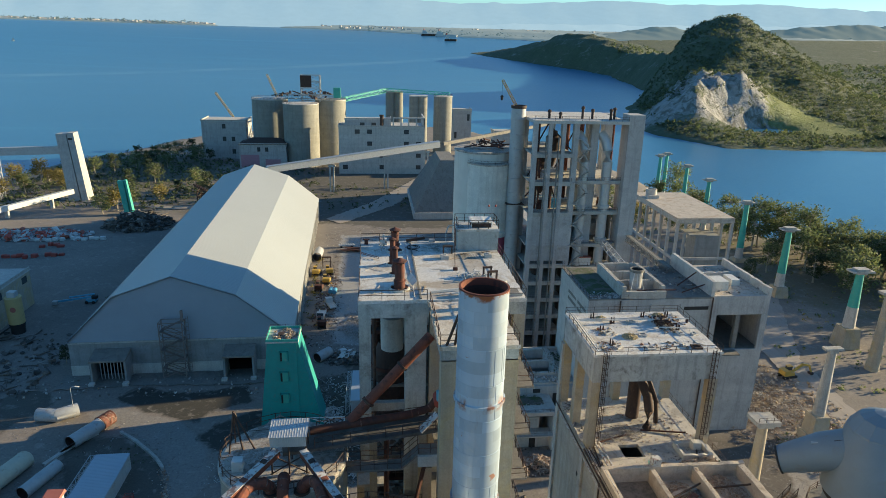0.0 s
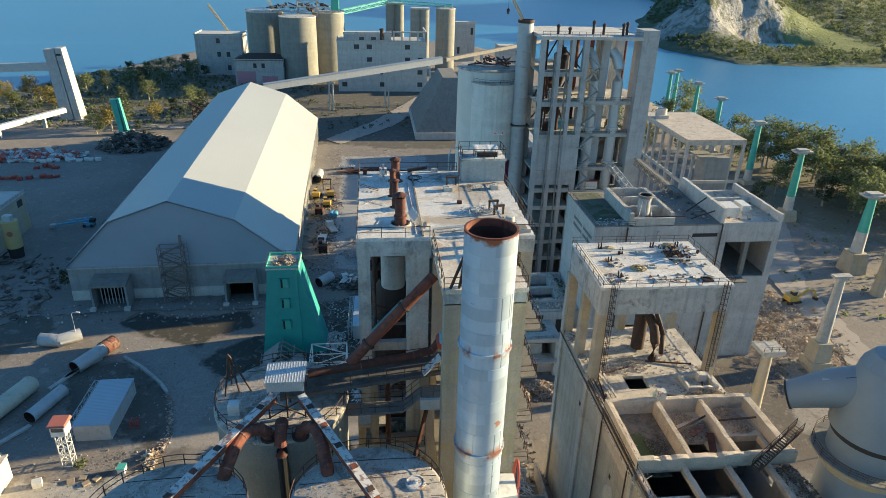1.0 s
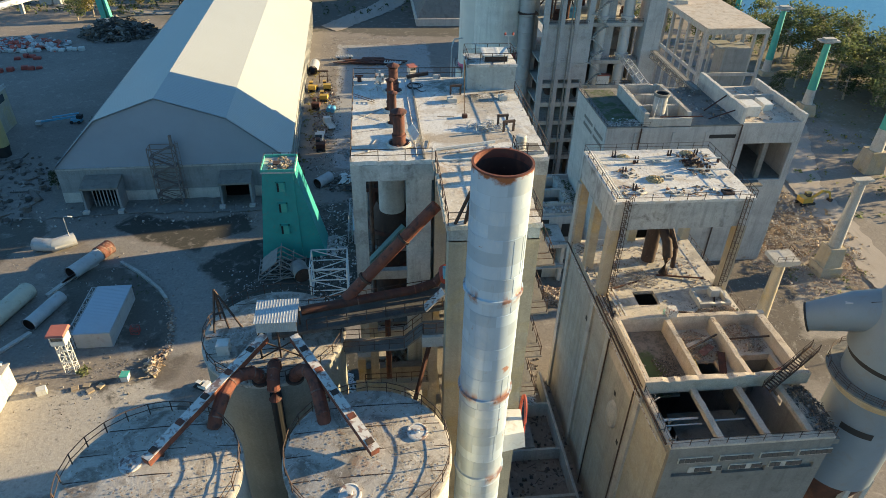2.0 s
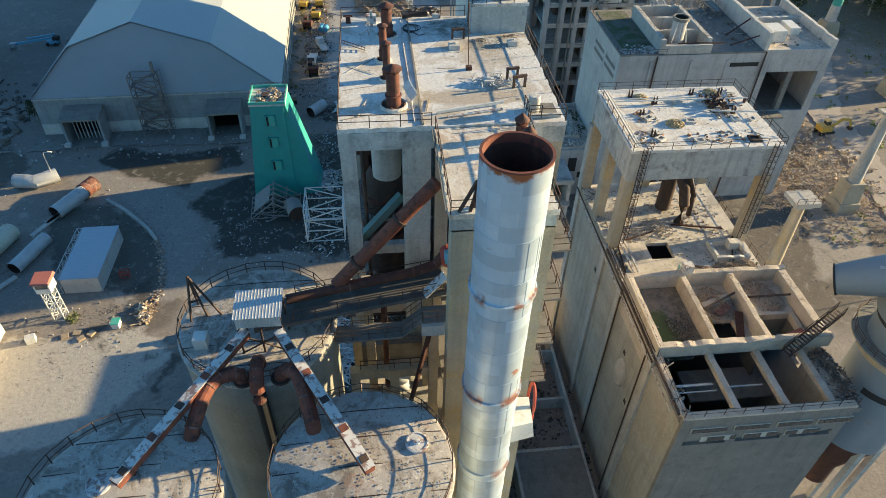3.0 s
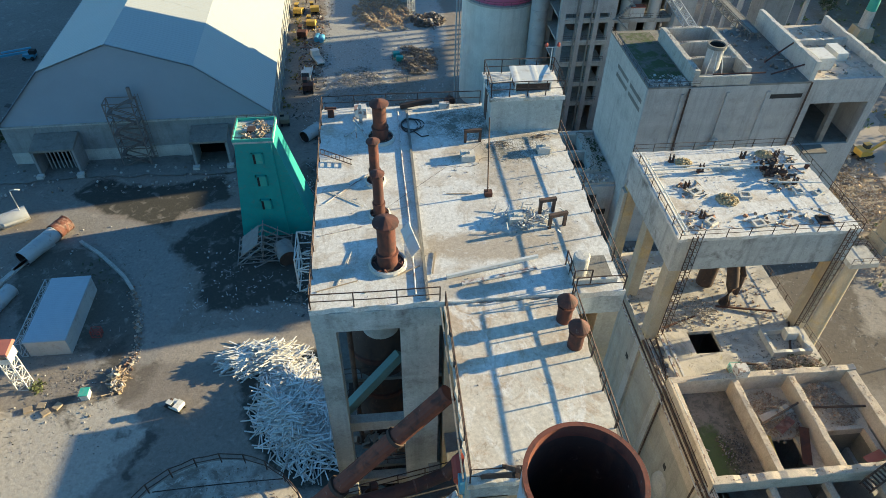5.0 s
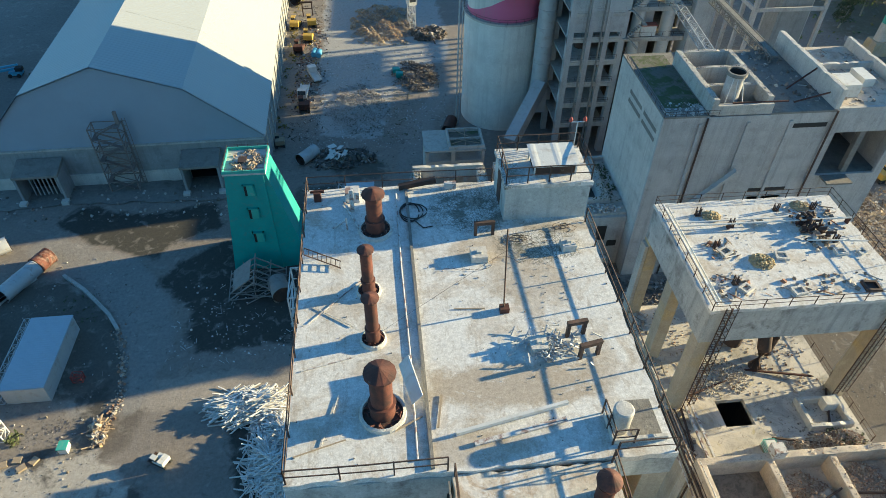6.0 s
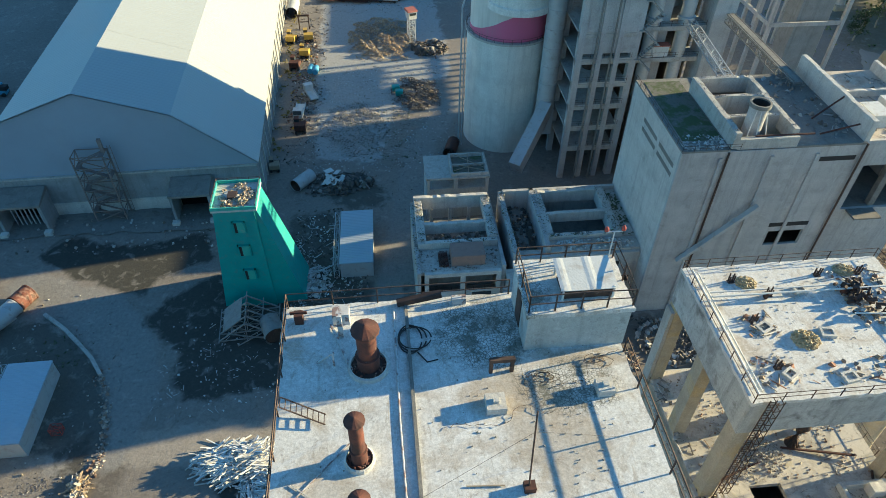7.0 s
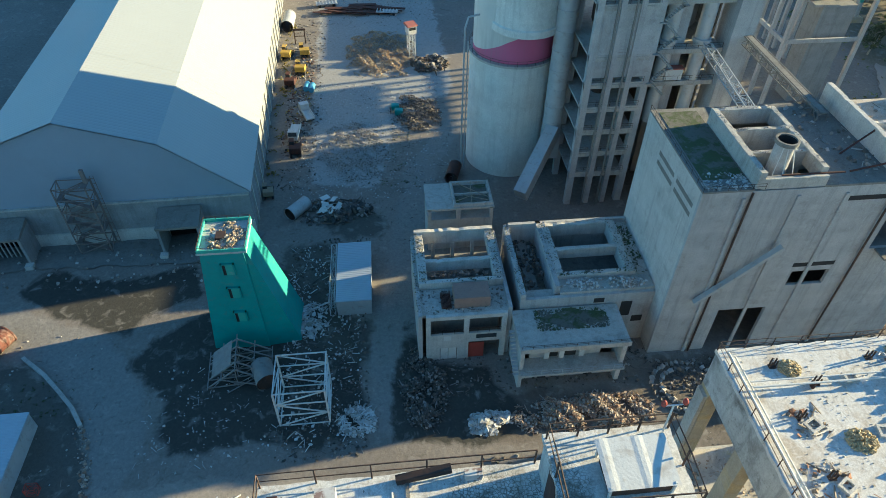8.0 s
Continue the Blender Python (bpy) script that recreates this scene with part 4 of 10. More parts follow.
railing([(-1.1, 56.5, ZR), (5.2, 56.5, ZR)], main)
railing([(5.45, 56.3, ZR - .15), (5.45, 47.0, ZR - .15), (7.4, 47.0, ZR - .15)], main)
railing([(-1.1, 56.5, ZR), (-1.1, 74.9, ZR), (9.8, 74.9, ZR)], main)
railing([(14.5, 70.8, ZR), (14.5, 56.5, ZR), (12.0, 56.5, ZR)], main)
railing([(11.8, 56.3, ZR - .15), (11.8, 47.0, ZR - .15), (9.6, 47.0, ZR - .15)], main)

# chimneys on the roof
M["rust_flake"] = rusted("rusted_steel_flaking", (0.14, 0.05, 0.035), (0.30, 0.22, 0.18))
M["vent_rust"] = rusted("vent_rust_red", (0.085, 0.032, 0.024), (0.19, 0.06, 0.036))
vent_specs = ((2.75, 71.0, 0.44, 2.9), (2.3, 66.4, 0.29, 3.1), (2.45, 63.3, 0.29, 3.1), (2.75, 59.3, 0.47, 3.2))
for x, y, r, h in vent_specs:
    c = thing("roof_chimney", (x, y, ZR), "rust-brown steel vent stack with a conical cap", "chimney", "vent stacks on the mill roof")
    part("collar", MB().lathe(x, y, [(r * 2.15, ZR + 0.004), (r * 2.1, ZR + 0.2), (r * 1.85, ZR + 0.24), (r * 1.8, ZR + 0.08), (r * 1.78, ZR + .07)], 24), "concrete_pale", c, "broken concrete collar")
    part("pipe", MB().lathe(x, y, [(r * 1.15, ZR + 0.1), (r * 1.15, ZR + 0.8), (r * 1.25, ZR + 0.82), (r * 1.25, ZR + 0.95), (r, ZR + 0.97), (r, ZR + h - 1.15 * r), (r * .9, ZR + h - 1.15 * r), (r * .9, ZR + 0.5)], 20), "vent_rust", c, "", True)
    part("cap", MB().lathe(x, y, [(0.01, ZR + h), (r * .2, ZR + h - .06 * r), (r * 1.42, ZR + h - .62 * r), (r * 1.42, ZR + h - .8 * r), (0.01, ZR + h - .7 * r)], 14), "vent_rust", c, "", False)
    for i in range(4):
        a = i * math.pi / 2 + 0.4
        part("bracket", MB().beam((x + r * .95 * math.cos(a), y + r * .95 * math.sin(a), ZR + h - 1.4 * r), (x + r * 1.1 * math.cos(a), y + r * 1.1 * math.sin(a), ZR + h - .75 * r), 0.07), "rust_dark", c)
    part("collar_bed", MB().lathe(x, y, [(r * 1.82, ZR + .1), (r * 1.1, ZR + .16)], 20), "rust_dark", c, "rusted dirt inside the collar")
    bits = MB()
    for i in range(34):
        a, q = random.uniform(0, 6.28), r * random.uniform(1.15, 1.75)
        bits.turned((x + q * math.cos(a), y + q * math.sin(a), ZR + random.uniform(.14, .24)), (random.uniform(.06, .3), .045, .04), (random.uniform(-30, 30), random.uniform(-40, 40), random.uniform(0, 180)))
    tagged(part("debris", bits, "rust_flake", c, "twisted rusted brackets"), kind="stuff")
for x, y in ((11.05, 54.9), (11.2, 53.3)):
    c = thing("roof_chimney", (x, y, ZR), "squat rusty mushroom vent on the lower roof", "chimney", "mushroom vents")
    part("pipe", MB().lathe(x, y, [(0.36, ZR - .15), (0.36, ZR + .8), (0.42, ZR + .82), (0.42, ZR + .92), (0.29, ZR + .95), (0.29, ZR + 1.2)], 18), "vent_rust", c, "", True)
    part("cap", MB().lathe(x, y, [(0.01, ZR + 1.2), (0.48, ZR + 1.1), (0.5, ZR + 1.2), (0.26, ZR + 1.46), (0.06, ZR + 1.66), (0.01, ZR + 1.67)], 18), "vent_rust", c, "", False)

# ---- the great stack ----
k = Mat("stack_paint", 0.42, 0.25)
k.base((0.43, 0.525, 0.61))
k.vary(k.noise(0.8, 4, (1, 1, 0.5)), 0.82, 1.12)
k.over((0.60, 0.62, 0.62), k.ramp(k.noise(0.5, 7, (1, 1, 0.6), rough=0.7, warp=0.5), 0.52, 0.66), 0.55)
turn = k.math("MULTIPLY", k.math("ARCTAN2", k.math("SUBTRACT", k.axis(1), 43.6), k.math("SUBTRACT", k.axis(0), 8.1)), 1.82)
wrap = k.node("ShaderNodeCombineXYZ")
k.link(turn, wrap.inputs[0])
k.link(k.axis(2), wrap.inputs[1])
plates = k.node("ShaderNodeTexBrick")
plates.inputs["Color1"].default_value, plates.inputs["Color2"].default_value, plates.inputs["Mortar"].default_value = (0, 0, 0, 1), (1, 1, 1, 1), (.2, .2, .2, 1)
for key, value in (("Scale", 1.0), ("Mortar Size", .012), ("Brick Width", 1.9), ("Row Height", .97)):
    plates.inputs[key].default_value = value
k.link(wrap.outputs[0], plates.inputs["Vector"])
k.vary(plates.outputs["Color"], 0.84, 1.1)
k.over((0.33, 0.13, 0.05), k.ramp(k.noise(0.55, 8, (1, 1, 1.4), warp=0.4), 0.655, 0.70), 0.8)
k.over((0.22, 0.11, 0.06), k.ramp(k.noise(1.3, 6, (1, 1, 0.12)), 0.66, 0.78), 0.5)
ringed = k.math("ABSOLUTE", k.math("SUBTRACT", k.math("MODULO", k.math("ADD", k.axis(2), 3.0), 8.97), 0.55), 0.0)
k.over((0.30, 0.11, 0.045), k.math("MULTIPLY", k.ramp(ringed, 0.7, 0.15), k.ramp(k.noise(0.8, 7, (1, 1, 0.3)), 0.50, 0.60)), 0.85)
k.over((0.30, 0.10, 0.04), k.math("MULTIPLY", k.ramp(k.math("ADD", k.axis(2), k.math("MULTIPLY", k.noise(0.9, 6), 3.0)), 70.25, 70.6), 1.0))
fine = k.noise(4, 5)
M["stack"] = k.bump(fine, 0.2, 0.04).done()
stack = thing("chimney_stack", (8.1, 43.6, 0), "tall pale blue-grey steel chimney with rust stains", "chimney")
SXc, SYc, SR, ST = 8.1, 43.6, 1.82, 69.2
part("shaft", MB().lathe(SXc, SYc, [(SR, 0), (SR, ST), (SR - 0.06, ST + 0.03), (SR - 0.12, ST), (SR - 0.14, ST - 14), (0.01, ST - 14)], 48), "stack", stack, "", True)
part("lining", MB().lathe(SXc, SYc, [(SR - 0.125, ST - 0.03), (SR - 0.15, ST - 13.9)], 48), "rust_dark", stack, "rusted black inside", True)
part("lip", MB().lathe(SXc, SYc, [(SR + 0.01, ST - 0.08), (SR + 0.02, ST + 0.04), (SR - 0.13, ST + 0.04), (SR - 0.15, ST - 0.5)], 48), "rust_red", stack, "rusted jagged rim", True)
for z in (60.3, 51.3, 42.6, 33.5, 24.5, 15.5, 6.5):
    part("flange", MB().lathe(SXc, SYc, [(SR, z - 0.12), (SR + 0.14, z - 0.1), (SR + 0.14, z + 0.1), (SR, z + 0.12)], 48), "stack", stack, "", True)
seams = MB()
for i in range(22):
    z = 4.0 + i * 2.9
    if min(abs(z - f) for f in (60.3, 51.3, 42.6, 33.5, 24.5, 15.5, 6.5)) > 0.4:
        seams.lathe(SXc, SYc, [(SR, z - 0.03), (SR + 0.02, z - 0.02), (SR + 0.02, z + 0.02), (SR, z + 0.03)], 48)
    for j in range(3):
        a = -math.pi / 2 + random.uniform(-1.6, 1.6)
        for q in range(int(2.8 / 0.35)):
            seams.box(SXc + (SR - .012) * math.cos(a) - .02, SXc + (SR - .012) * math.cos(a) + .02, SYc + (SR - .012) * math.sin(a) - .02, SYc + (SR - .012) * math.sin(a) + .02, z + q * .35, z + q * .35 + .33)
tagged(part("seams", seams, "stack", stack), kind="stuff")
brace = MB()
for a, b in (((6.6, 47.4, 62.5), (6.7, 45.35, 66.3)), ((5.9, 47.4, 62.5), (6.6, 45.4, 66.3)), ((6.9, 47.6, 62.8), (6.7, 45.45, 66.5))):
    brace.beam(a, b, 0.16)
part("brace", brace, "rust_dark", stack, "black steel tie to the roof")

M["white_flake"] = plain("flaking_whitewash", (0.55, 0.54, 0.52), 0.8, 0, 0.8, 1.1, 1.2, (0.16, 0.07, 0.05), 0.8, (0.5, 0.6))

M["rubble_lid"] = plain("lid_flakes", (0.22, 0.16, 0.12), 0.9, 0, 0.5, 1.4, 3.0, (0.45, 0.42, 0.38), 0.8)

# ---- foreground silos ----
def silo(x, y, r, top, mat, label, bulge=0.25):
    s = thing("silo", (x, y, 0), label, "silo", "cement silos beside the stack")
    part("shell", MB().lathe(x, y, [(r, 0), (r, top - 0.35)], 56), mat, s, "", True)
    ring = [(r * q, top - 0.02 + bulge * (1 - q * q)) for q in (1.0, 0.97, 0.8, 0.55, 0.25, 0.005)]
    part("lid", MB().lathe(x, y, [(r * .98, top - 0.4), (r + 0.12, top - 0.38), (r + 0.12, top - 0.1)] + ring, 56), "silo_top", s, "stained dusty concrete lid", True)
    pts = [(x + (r - 0.05) * math.cos(a), y + (r - 0.05) * math.sin(a), top - 0.05) for a in np.linspace(0, math.tau, 25)]
    railing(pts, s, 1.0, 1.4)
    for i in range(5):
        q = y - r * .72 + i * r * .36
        w = math.sqrt(r * r - (q - y) ** 2) * .97
        part("lid_joint", MB().beam((x - w, q - .02 * w, top - .02 + bulge * (1 - ((q - y) / r) ** 2 - (w / r) ** 2) + .02), (x, q, top + bulge * (1 - ((q - y) / r) ** 2) + .0), .05, .05).beam((x, q, top + bulge * (1 - ((q - y) / r) ** 2)), (x + w, q + .02 * w, top + .0), .05, .05), "rust_dark", s)
    flakes = MB()
    for i in range(420):
        a, q = random.uniform(0, math.tau), r * math.sqrt(random.random()) * .95
        flakes.turned((x + q * math.cos(a), y + q * math.sin(a), top + bulge * (1 - (q / r) ** 2) + .02), (random.uniform(.03, .13), random.uniform(.03, .08), .02), (random.uniform(-6, 6), random.uniform(-6, 6), random.uniform(0, 180)))
    tagged(part("spall", flakes, "rubble_lid", s, "flakes of spalled concrete and rust"), kind="stuff")
    return s


s1 = silo(-0.4, 38.2, 5.35, 51.3, "silo_wall", "concrete cement silo with dusty stained lid and rail")
s2 = silo(-13.7, 37.4, 5.4, 51.3, "silo_wall", "concrete cement silo with pale dusty lid and rail")
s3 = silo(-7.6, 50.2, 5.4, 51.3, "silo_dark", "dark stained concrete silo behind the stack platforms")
for sx, sy, parent in ((2.9, 39.4, s1), (-1.5, 35.0, s1), (-15.2, 38.3, s2), (-10.8, 34.6, s2)):
    part("hatch", MB().lathe(sx, sy, [(0.72, 51.35), (0.72, 51.6), (0.6, 51.62), (0.6, 51.58), (0.2, 51.6), (0.18, 51.75), (0.01, 51.76)], 20), "white_flake", parent, "round flaking manhole cover", True)

# ---- mill block with open tower and roof pits ----
k = Mat("pit_moss", 0.9)
k.base((0.22, 0.18, 0.145))
k.over((0.10, 0.09, 0.07), k.ramp(k.noise(0.9, 8, rough=0.75, warp=0.6), 0.45, 0.58), 0.8)
k.over((0.065, 0.095, 0.025), spot(k, 32.9, 64.4, 1.7, 3.2, 1.3), 0.9)
k.over((0.07, 0.06, 0.05), k.ramp(k.noise(2.6, 8, rough=0.8), 0.55, 0.66), 0.8)
M["pit_moss"] = k.bump(k.noise(3, 6), 0.5, 0.12).done()
blk = thing("mill_block", (39.5, 70, 0), "long concrete mill block with roofless pits on top", "factory building")
XL, XR = 30.3, 48.6
side = MB()
side.box(XL, XL + 0.5, 52.82, 92.5, 0, 26.98).box(XL, XL + 0.5, 72.02, 92.5, 26.98, 30.28).box(XL, XL + 0.5, 52.82, 60.38, 26.98, 29.68)
part("side_wall", side, "concrete_sand", blk, "ochre-patched concrete side wall")
part("pilaster", MB().box(XL - .35, XL - .02, 60.2, 61.4, 0, 31).box(XL - .35, XL - .02, 71.5, 72.5, 0, 31).box(XL - .35, XL - .02, 78.2, 79.4, 0, 31).box(XL - .35, XL - .02, 91.2, 92.4, 0, 41), "concrete", blk)
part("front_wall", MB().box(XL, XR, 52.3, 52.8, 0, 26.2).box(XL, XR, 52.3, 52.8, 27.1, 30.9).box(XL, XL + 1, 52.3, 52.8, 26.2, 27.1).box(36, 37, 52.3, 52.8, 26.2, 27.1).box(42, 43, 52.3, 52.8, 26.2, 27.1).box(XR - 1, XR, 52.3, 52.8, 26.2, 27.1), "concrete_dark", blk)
pane = MB().box(-.28, .28, -.05, .03, 0, .62).mesh("pane")
pane.materials.append(M["glass"])
for i, x in enumerate((31.6, 36.2, 40.8, 45.2)):
    sash = part("window_strip", MB().box(x - .1, x + 3.7, 52.18, 52.28, 28.5, 29.4), "concrete", blk, "strip of small dirty panes")
    repeat("pane", pane, [(x + .3 + j * .62, 52.17, 28.64) for j in range(6)], sash)
    if i < 3:
        sash = part("window_strip", MB().box(x + 1.4, x + 5.0, 52.18, 52.28, 26.9, 27.8), "concrete", blk)
        repeat("pane", pane, [(x + 1.75 + j * .62, 52.17, 27.02) for j in range(6) if (i + j) % 4], sash)
part("louvre", MB().box(XL + 1, XR - 1, 52.6, 52.7, 28.3, 29.0).box(XL + 1, XR - 1, 52.7, 52.78, 26.2, 27.1), "concrete_dark", blk)
part("side_wall", MB().box(XR - .5, XR, 52.82, 60.38, 0, 30.28).box(XR - .5, XR, 60.38, 72.02, 0, 26.98).box(XR - .5, XR, 72.02, 92.5, 0, 30.28), "concrete_wall", blk)
part("back_wall", MB().box(XL + .5, XR - .5, 92.02, 92.5, 0, 30.28), "concrete_wall", blk)
bits = MB()
for x in (XL - .03, 35.9, 41.2, 46.2):
    bits.box(x, x + .75, 53.12, 60.38, 30.3, 31.0)
bits.box(XL - .03, XR + .03, 52.25, 53.1, 30.9, 31.2)
bits.box(47.22, XR - .52, 53.12, 60.38, 29.7, 30.6)
part("pit_beam", bits, "pit_beige", blk)
part("pit_floor", MB().box(XL + .5, XR - .5, 52.8, 60.4, 17.0, 17.4), "concrete_dark", blk, "dark pit floor")
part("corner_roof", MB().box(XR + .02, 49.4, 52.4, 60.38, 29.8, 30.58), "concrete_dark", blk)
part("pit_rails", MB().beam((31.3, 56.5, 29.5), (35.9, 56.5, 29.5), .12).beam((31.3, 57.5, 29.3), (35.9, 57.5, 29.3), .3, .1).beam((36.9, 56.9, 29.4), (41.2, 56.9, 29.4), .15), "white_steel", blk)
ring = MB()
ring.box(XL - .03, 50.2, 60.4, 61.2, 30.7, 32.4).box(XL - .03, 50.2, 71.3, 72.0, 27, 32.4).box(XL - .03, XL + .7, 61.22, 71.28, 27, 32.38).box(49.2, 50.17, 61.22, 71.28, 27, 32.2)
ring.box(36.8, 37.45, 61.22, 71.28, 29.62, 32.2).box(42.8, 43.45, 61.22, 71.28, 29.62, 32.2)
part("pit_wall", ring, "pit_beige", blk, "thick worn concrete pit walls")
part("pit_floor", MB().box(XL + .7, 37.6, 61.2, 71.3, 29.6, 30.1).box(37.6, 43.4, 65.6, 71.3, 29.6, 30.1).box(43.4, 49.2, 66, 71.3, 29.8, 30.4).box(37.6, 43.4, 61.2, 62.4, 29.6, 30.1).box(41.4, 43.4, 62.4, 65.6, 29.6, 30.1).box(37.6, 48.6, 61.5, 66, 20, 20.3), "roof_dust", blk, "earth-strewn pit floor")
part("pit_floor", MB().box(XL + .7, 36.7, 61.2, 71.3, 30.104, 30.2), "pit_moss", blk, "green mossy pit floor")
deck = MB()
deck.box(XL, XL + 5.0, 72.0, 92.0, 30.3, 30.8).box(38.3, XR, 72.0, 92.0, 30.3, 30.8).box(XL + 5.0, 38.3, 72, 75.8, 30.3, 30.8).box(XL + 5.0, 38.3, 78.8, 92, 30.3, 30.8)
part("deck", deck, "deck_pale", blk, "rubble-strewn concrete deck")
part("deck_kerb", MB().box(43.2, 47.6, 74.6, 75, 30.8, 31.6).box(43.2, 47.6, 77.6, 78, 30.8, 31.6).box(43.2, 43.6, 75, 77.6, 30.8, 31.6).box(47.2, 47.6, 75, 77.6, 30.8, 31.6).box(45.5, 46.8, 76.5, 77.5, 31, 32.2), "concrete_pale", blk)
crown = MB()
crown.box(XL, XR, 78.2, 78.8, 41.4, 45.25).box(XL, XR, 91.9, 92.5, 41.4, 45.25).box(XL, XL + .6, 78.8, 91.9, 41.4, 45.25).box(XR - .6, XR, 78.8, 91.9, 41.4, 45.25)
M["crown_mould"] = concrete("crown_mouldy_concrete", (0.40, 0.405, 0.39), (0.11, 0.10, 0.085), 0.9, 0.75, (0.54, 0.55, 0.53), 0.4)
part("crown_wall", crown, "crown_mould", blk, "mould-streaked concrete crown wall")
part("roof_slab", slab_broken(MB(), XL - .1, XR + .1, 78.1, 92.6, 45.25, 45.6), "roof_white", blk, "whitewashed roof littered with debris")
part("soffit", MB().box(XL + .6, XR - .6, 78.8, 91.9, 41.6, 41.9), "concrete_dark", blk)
for x, y in ((XL + .6, 78.9), (XR - .6, 78.9), (XL + .6, 91.8), (XR - .6, 91.8), (39.5, 91.8), (XL + .6, 85.4)):
    part("column", MB().box(x - .6, x + .6, y - .7, y + .7, 30.8, 41.4), "concrete_ochre", blk)
rr = [(XL, 78.2, 45.6), (XR, 78.2, 45.6), (XR, 92.5, 45.6), (XL, 92.5, 45.6), (XL, 78.2, 45.6)]
railing(rr, blk, 1.05, 2.2)
ladder(XL + 1.4, 78.0, 30.8, 46.0, blk)
ladder(XR + .3, 80.0, 30.8, 46.0, blk, face="x", cage=False)
ladder(XR - 1.2, 78.0, 30.8, 46.0, blk)
railing([(XL, 72, 30.8), (XL, 52.4, 31.2), (XR, 52.4, 31.2)], blk, 1.0, 2.0)
railing([(XR, 92, 30.8), (XR, 73, 30.8)], blk, 1.0, 2.0)
for a, b, r in (((XL - .25, 53, 30.9), (XL - .25, 78, 30.9), .14), ((XL - .5, 60, 30.5), (XL - .5, 92, 30.5), .1), ((XL - .4, 71.0, 0), (XL - .4, 71.0, 30.5), .1), ((XL - .4, 61.8, 0), (XL - .4, 61.8, 30.5), .1)):
    part("side_pipe", MB().tube([a, b], r, 8), "rail", blk)
for x_, z_, y0, y1, r_ in ((XL - .05, 31.25, 60.8, 78, .07), (XL + .25, 30.95, 61, 77.6, .06), (XL + .15, 32.5, 60.6, 71.6, .06), (XL + .5, 30.93, 72.2, 79, .08), (XL - .65, 30.2, 54, 90, .07)):
    part("edge_pipe", MB().tube([(x_, y0, z_), (x_ + random.uniform(-.12, .12), (y0 + y1) / 2, z_ + .05), (x_, y1, z_)], r_, 7), random.choice(("white_flake", "rail", "concrete")), blk, "sagging pipe along the roof edge")
for x_ in (32.1, 32.7):
    part("channel", MB().beam((x_, 72.4, 31.0), (x_ - .3, 78.6, 31.5), .22, .3), "white_flake", blk, "flaking pale steel channel")
part("wall_hood", MB().rings([[(XL - d_, 66.3 + w_ * math.cos(a), 20.6 + h_ * math.sin(a)) for a in np.linspace(0, math.tau, 21)[:-1]] for d_, w_, h_ in ((0, 1.5, 2.2), (.35, 1.35, 2.0), (.7, .7, 1.1), (.75, .02, .02))], False), "concrete", blk, "bulging round cement patch on the wall", True)
# near-black plates on the wall paint the shade of small openings
for y_, z_, w_ in ((66.9, 23.4, .3), (63.4, 18.2, .3), (80.6, 24.5, .35)):
    part("wall_opening", MB().box(XL - .02, XL + .05, y_ - w_, y_ + w_, z_, z_ + .7), "dark", blk, "small dark broken opening")
mo = MB().tube([(40.2, 86, 31), (40.2, 86, 41.5)], 1.0, 16).tube([(41.2, 82.5, 31), (41.2, 82.5, 34), (41.0, 83.2, 36), (40.4, 85, 38)], .7, 12).tube([(43.2, 84, 31), (42.4, 83, 35), (41, 84, 39)], .35, 8)
part("duct", mo, "rust_dark", blk, "rusted drop pipes under the crown", True)

# ---- conditioning tower ----
CX, CY, CR = 55.6, 57.0, 4.2
ct = thing("conditioning_tower", (CX, CY, 0), "pale blue-grey steel gas conditioning tower with domed hood", "tower")
M["tower_paint"] = plain("tower_pale_paint", (0.20, 0.245, 0.28), 0.55, 0.1, 0.8, 1.12, 0.25, (0.20, 0.19, 0.175), 0.6)
part("shell", MB().lathe(CX, CY, [(CR, 20.0), (CR, 37.4), (CR + .1, 37.5), (CR + .1, 37.9), (CR - .3, 37.9)], 48), "tower_paint", ct, "", True)
part("base_cone", MB().lathe(CX, CY, [(CR - .05, 20.0), (1.6, 12.5), (1.6, 9.0)], 32), "rust", ct, "rust-streaked bottom cone", True)
# shade of the open joint, put in as a dark ring
part("gap_ring", MB().lathe(CX, CY, [(CR + .15, 37.6), (CR + .15, 38.5)], 48), "dark", ct, "black open joint under the hood")
part("hood", MB().lathe(CX, CY, [(4.72, 38.4), (4.75, 38.6), (3.5, 46.2), (3.35, 46.4)], 40), "tower_paint", ct, "tapering steel hood", True)
part("dome", MB().lathe(CX, CY, [(3.5, 46.2), (3.45, 46.5), (2.5, 47.9), (1.2, 48.6), (0.02, 48.8)], 12), "tower_paint", ct, "faceted shallow dome")
part("hood_strap", MB().beam((CX - 3.4, CY - 2.9, 39.4), (CX - 2.5, CY - 2.3, 45.6), .14), "grey_steel", ct)
# shade of the slot, put in as a dark curved sheet
slot = MB()
arc = [(CX + (CR + .03) * math.cos(a), CY + (CR + .03) * math.sin(a)) for a in np.linspace(radians(203), radians(249), 12)]
slot.add([(x, y, 28.9) for x, y in arc] + [(x, y, 29.8) for x, y in arc], [(i, i + 1, i + 13, i + 12) for i in range(11)])
part("slot", slot, "dark", ct, "black slot in the shell")
part("platform", MB().lathe(CX, CY, [(CR + .02, 34.8), (CR + 1.5, 34.8), (CR + 1.5, 35.0), (CR + .02, 35.0)], 40), "concrete_dark", ct, "rusted ring walkway")
